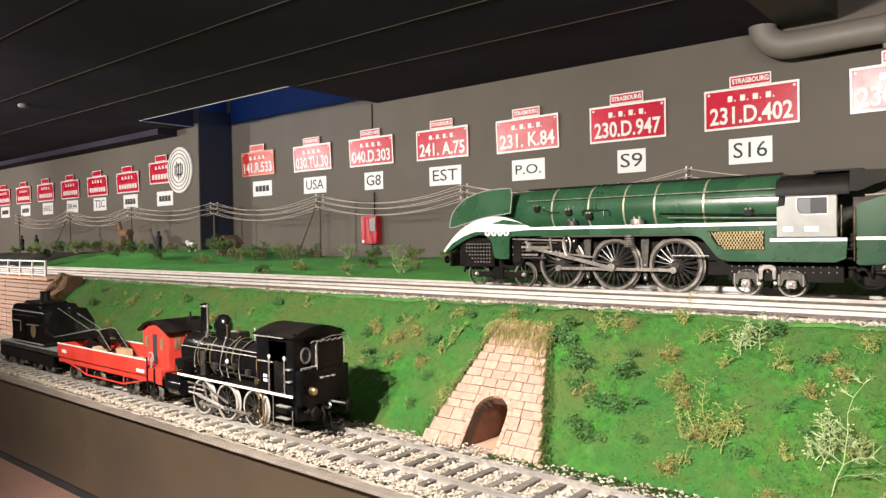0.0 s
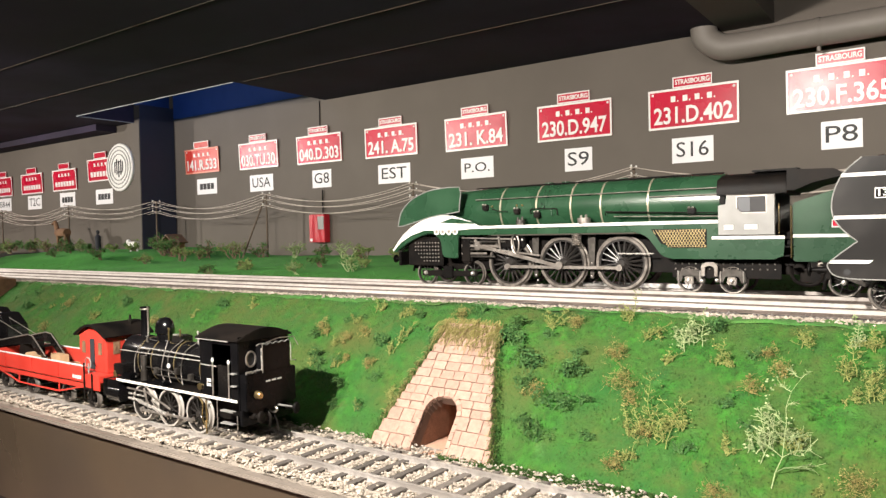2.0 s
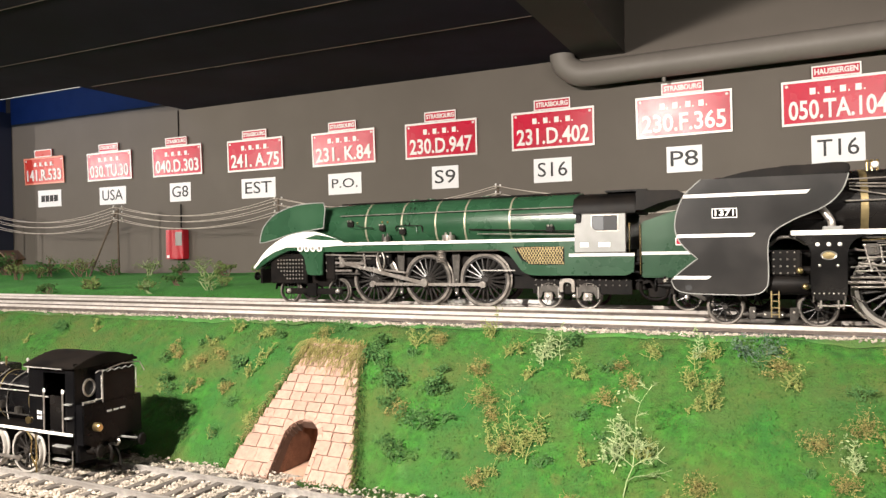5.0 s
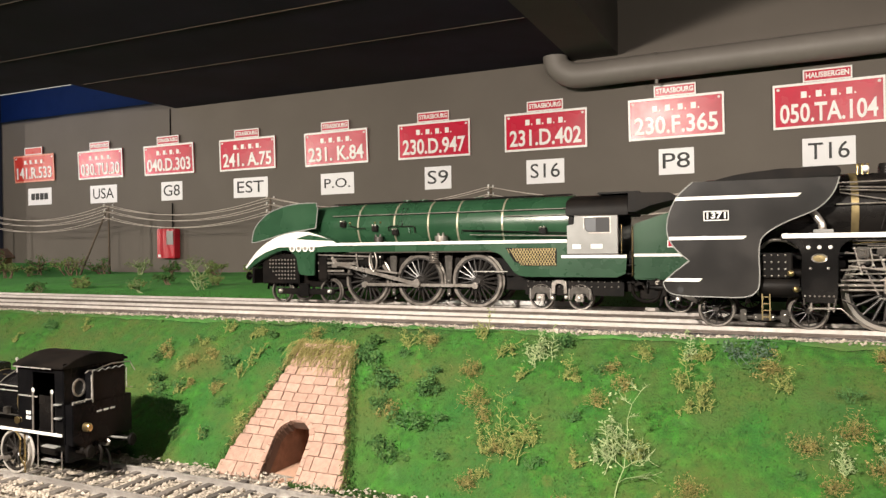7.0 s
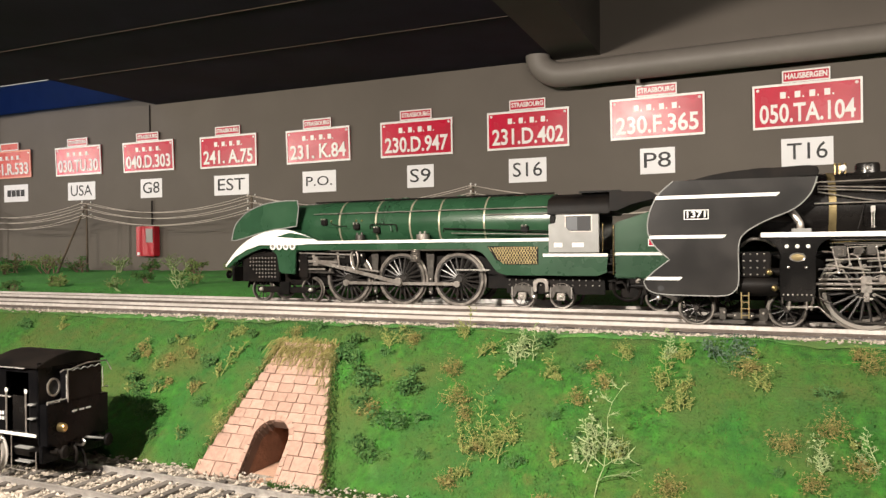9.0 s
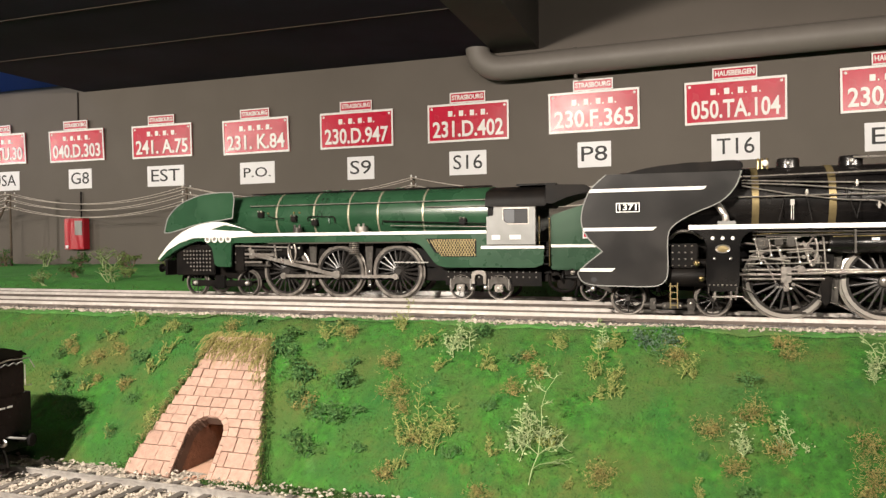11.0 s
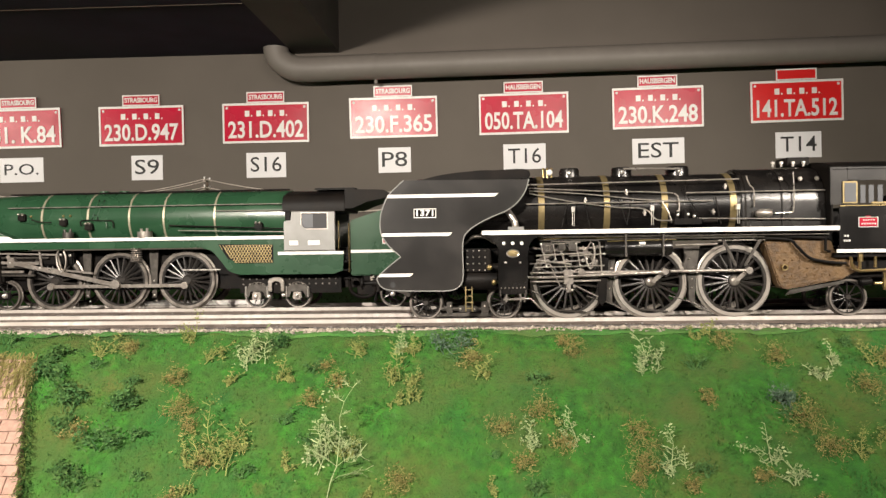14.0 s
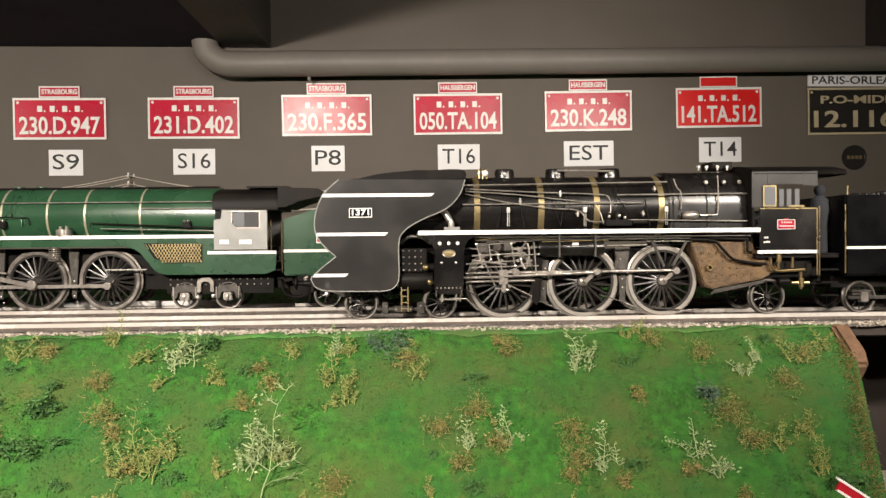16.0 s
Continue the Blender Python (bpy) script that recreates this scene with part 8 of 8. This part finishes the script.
tuft("portal_grass", "green grass along the edge of the portal", BLADE, 700, lambda r: on_face((half_width(v := r.uniform(0.0, LENGTH)) + r.uniform(-0.004, 0.03)) * r.choice((-1, 1)), v, 0.004), 0.012, 0.03, 0.4)
tuft("foot_grass", "green grass along the foot of the embankment", BLADE, 9000, lambda r: (r.uniform(0.60, 3.36), -3.735 - 0.062 * r.random(), 0.470), 0.010, 0.026, 0.5)
tuft("end_growth", "straggly straw growth on the end of the embankment", TAN, 900, lambda r: ((v := r.random()) * 0 + 3.40 - 0.20 * (1 - v) - abs(r.gauss(0, 0.03)), -3.75 + 0.5 * v, bank_z(-3.75 + 0.5 * v)), 0.008, 0.024, 0.5)

# shrubs and small trees on the verge
VERGE = (
    (-0.85, -0.94, 0.30, "sapling"), (-0.55, -0.3, 0.10, "low"), (-0.30, -0.3, 0.11, "low"), (0.10, -1.75, 0.12, "dark"), (0.20, -1.2, 0.20, "leafy"), (0.44, -2.15, 0.10, "low"),
    (0.48, -1.5, 0.17, "leafy"), (0.30, -0.2, 0.24, "leafy"), (0.95, -0.4, 0.2, "leafy"), (-1.18, -0.6, 0.20, "low"), (-1.51, -0.6, 0.24, "leafy"), (-1.92, -0.8, 0.20, "leafy"),
    (-2.59, -1.95, 0.15, "leafy"), (-1.85, -2.1, 0.16, "sapling"), (-2.11, -1.6, 0.15, "dark"), (-1.53, -1.9, 0.18, "sapling"), (-1.66, -1.6, 0.14, "low"), (-2.74, -2.2, 0.12, "dark"),
    (-3.49, -0.6, 0.28, "sapling"), (-3.1, -0.6, 0.20, "dark"), (-2.78, -0.6, 0.28, "sapling"), (-2.55, -0.6, 0.20, "leafy"), (-4.35, -0.7, 0.30, "leafy"), (-4.1, -0.5, 0.24, "dark"), (2.6, -0.5, 0.2, "leafy"),
)
FORMS = {"sapling": (PALE_TWIG, OLIVE_LEAF, 0.006, 220, "thin model sapling with pale bark on the verge"), "low": (BARK, OLIVE_LEAF, 0.008, 240, "low olive-green model shrub on the verge"),
         "leafy": (BARK, OLIVE_LEAF, 0.009, 420, "leafy green model shrub on the verge behind the tracks"), "dark": (BARK, DARK_LEAF, 0.009, 380, "dark green model shrub on the verge")}
far = random.Random(31)
FAR = tuple((far.uniform(-9.6, -4.5), -1.9 + 1.15 * far.random() ** 0.6, far.uniform(0.13, 0.28), far.choice(("leafy", "dark", "dark", "low", "sapling"))) for _ in range(44))
for i, (x, y, size, form) in enumerate(VERGE + FAR):
    twig, leaf, q, n, label = FORMS[form]
    shrub((x, y, ground(x, y)), size, twig, leaf, 500 + i, False, "clump", label, n, q)

for i, (x, y, size) in enumerate(((-4.45, -3.60, 0.08), (-4.98, -3.60, 0.07), (-5.45, -3.62, 0.12), (-5.72, -3.6, 0.08), (-6.3, -3.62, 0.1), (-6.8, -3.6, 0.09), (-4.6, -3.68, 0.05))):
    shrub((x, y, 0.468), size, BARK, OLIVE_LEAF, 700 + i, False, "clump", "low olive shrub at the foot of the retaining wall", 160, 0.006)

# pale plank on the verge, small wooden shed, red and white barrier arm
s = Shape()
s.box(0.49, 1.18, -2.40, -2.35, 0.925, 0.945)
solo("plank", s, LETTER, "pale plank lying beside the rear track", "plank", bevel=0.003)
t = thing("model_shed", "small brown wooden shed model on the verge", "shed", (-5.2, -0.85, ground(-5.2, -0.85)))
block("wall", t, BROWN_PIER, -0.10, 0.10, -0.08, 0.08, -0.02, 0.12)
s = Shape()
s.prism([(-0.13, 0.115), (0.0, 0.21), (0.13, 0.115), (0.12, 0.105), (0.0, 0.192), (-0.12, 0.105)], -0.1, 0.1)
part("roof", s, RUST, t)
block("door", t, INK, -0.03, 0.03, -0.083, -0.0805, -0.01, 0.08, 0)
t = thing("toy_horse", "small brown toy horse on the verge", "toy horse", (-7.40, -1.0, ground(-7.4, -1.0)))
t.scale = (1.6, 1.6, 1.6)
s = Shape()
s.tube([(-0.07, 0, 0.15), (0, 0, 0.155), (0.08, 0, 0.15)], [0.03, 0.036, 0.034], 10)
for x in (-0.06, -0.045, 0.06, 0.075):
    s.tube([(x, 0.015 if x in (-0.06, 0.06) else -0.015, 0.14), (x, 0.015 if x in (-0.06, 0.06) else -0.015, 0)], [0.012, 0.007], 6)
s.tube([(-0.07, 0, 0.16), (-0.11, 0, 0.24), (-0.15, 0, 0.225)], [0.022, 0.017, 0.010], 8)
part("body", s, BROWN_PIER, t)
t = thing("toy_goat", "tiny white toy animal on the verge", "toy animal", (-5.75, -1.0, ground(-5.75, -1.0)))
t.scale = (1.6, 1.6, 1.6)
s = Shape()
s.tube([(-0.05, 0, 0.05), (0.05, 0, 0.05)], [0.02, 0.02], 8)
s.ball((-0.07, 0, 0.07), 0.018, 8)
for x in (-0.04, 0.04):
    s.tube([(x, 0, 0.05), (x, 0, 0)], 0.008, 6)
part("body", s, LETTER, t)
for x, y in ((-10.6, -0.9), (-6.35, -1.1), (-11.2, -0.9)):
    s = Shape()
    s.lathe([(0.001, 0), (0.035, 0.002), (0.03, 0.12), (0.035, 0.18), (0.012, 0.21), (0.001, 0.215)], (0, 0, 0), "z", 10)
    s.ball((0, 0, 0.235), 0.022, 8, 1.2)
    solo("toy_figure", s, CLOTH, "small dark doll standing on the verge", "doll", (x, y, ground(x, y)), group="dolls on the verge")
t = thing("barrier_arm", "red and white striped barrier arm beside the embankment", "barrier", (3.035, -3.80, 0.585))
for i in range(5):
    s = Shape()
    s.bar((0.065 * i, 0, -0.042 * i), (0.065 * (i + 1), 0, -0.042 * (i + 1)), 0.006, 0.026)
    part("stripe", s, BOX_RED if i % 2 == 0 else WHITE, t)
for dz in (0.015, -0.015):
    s = Shape()
    s.bar((-0.004, -0.001, 0.003 + dz), (0.33, -0.001, -0.213 + dz), 0.008, 0.006)
    part("white_edge", s, WHITE, t)
s = Shape()
s.box(0.28, 0.31, -0.012, 0.012, -0.125, -0.17)
part("pivot_post", s, GREYP, t)
s = Shape()
s.prism_x([(-3.37, 0.80), (-3.35, 0.845), (-3.26, 0.918), (-3.22, 0.88), (-3.34, 0.75)], 3.345, 3.405)
solo("earth_patch", s, BROWN_PIER, "bare brown earth at the end of the embankment", "earth", kind="structure", bevel=0.01)
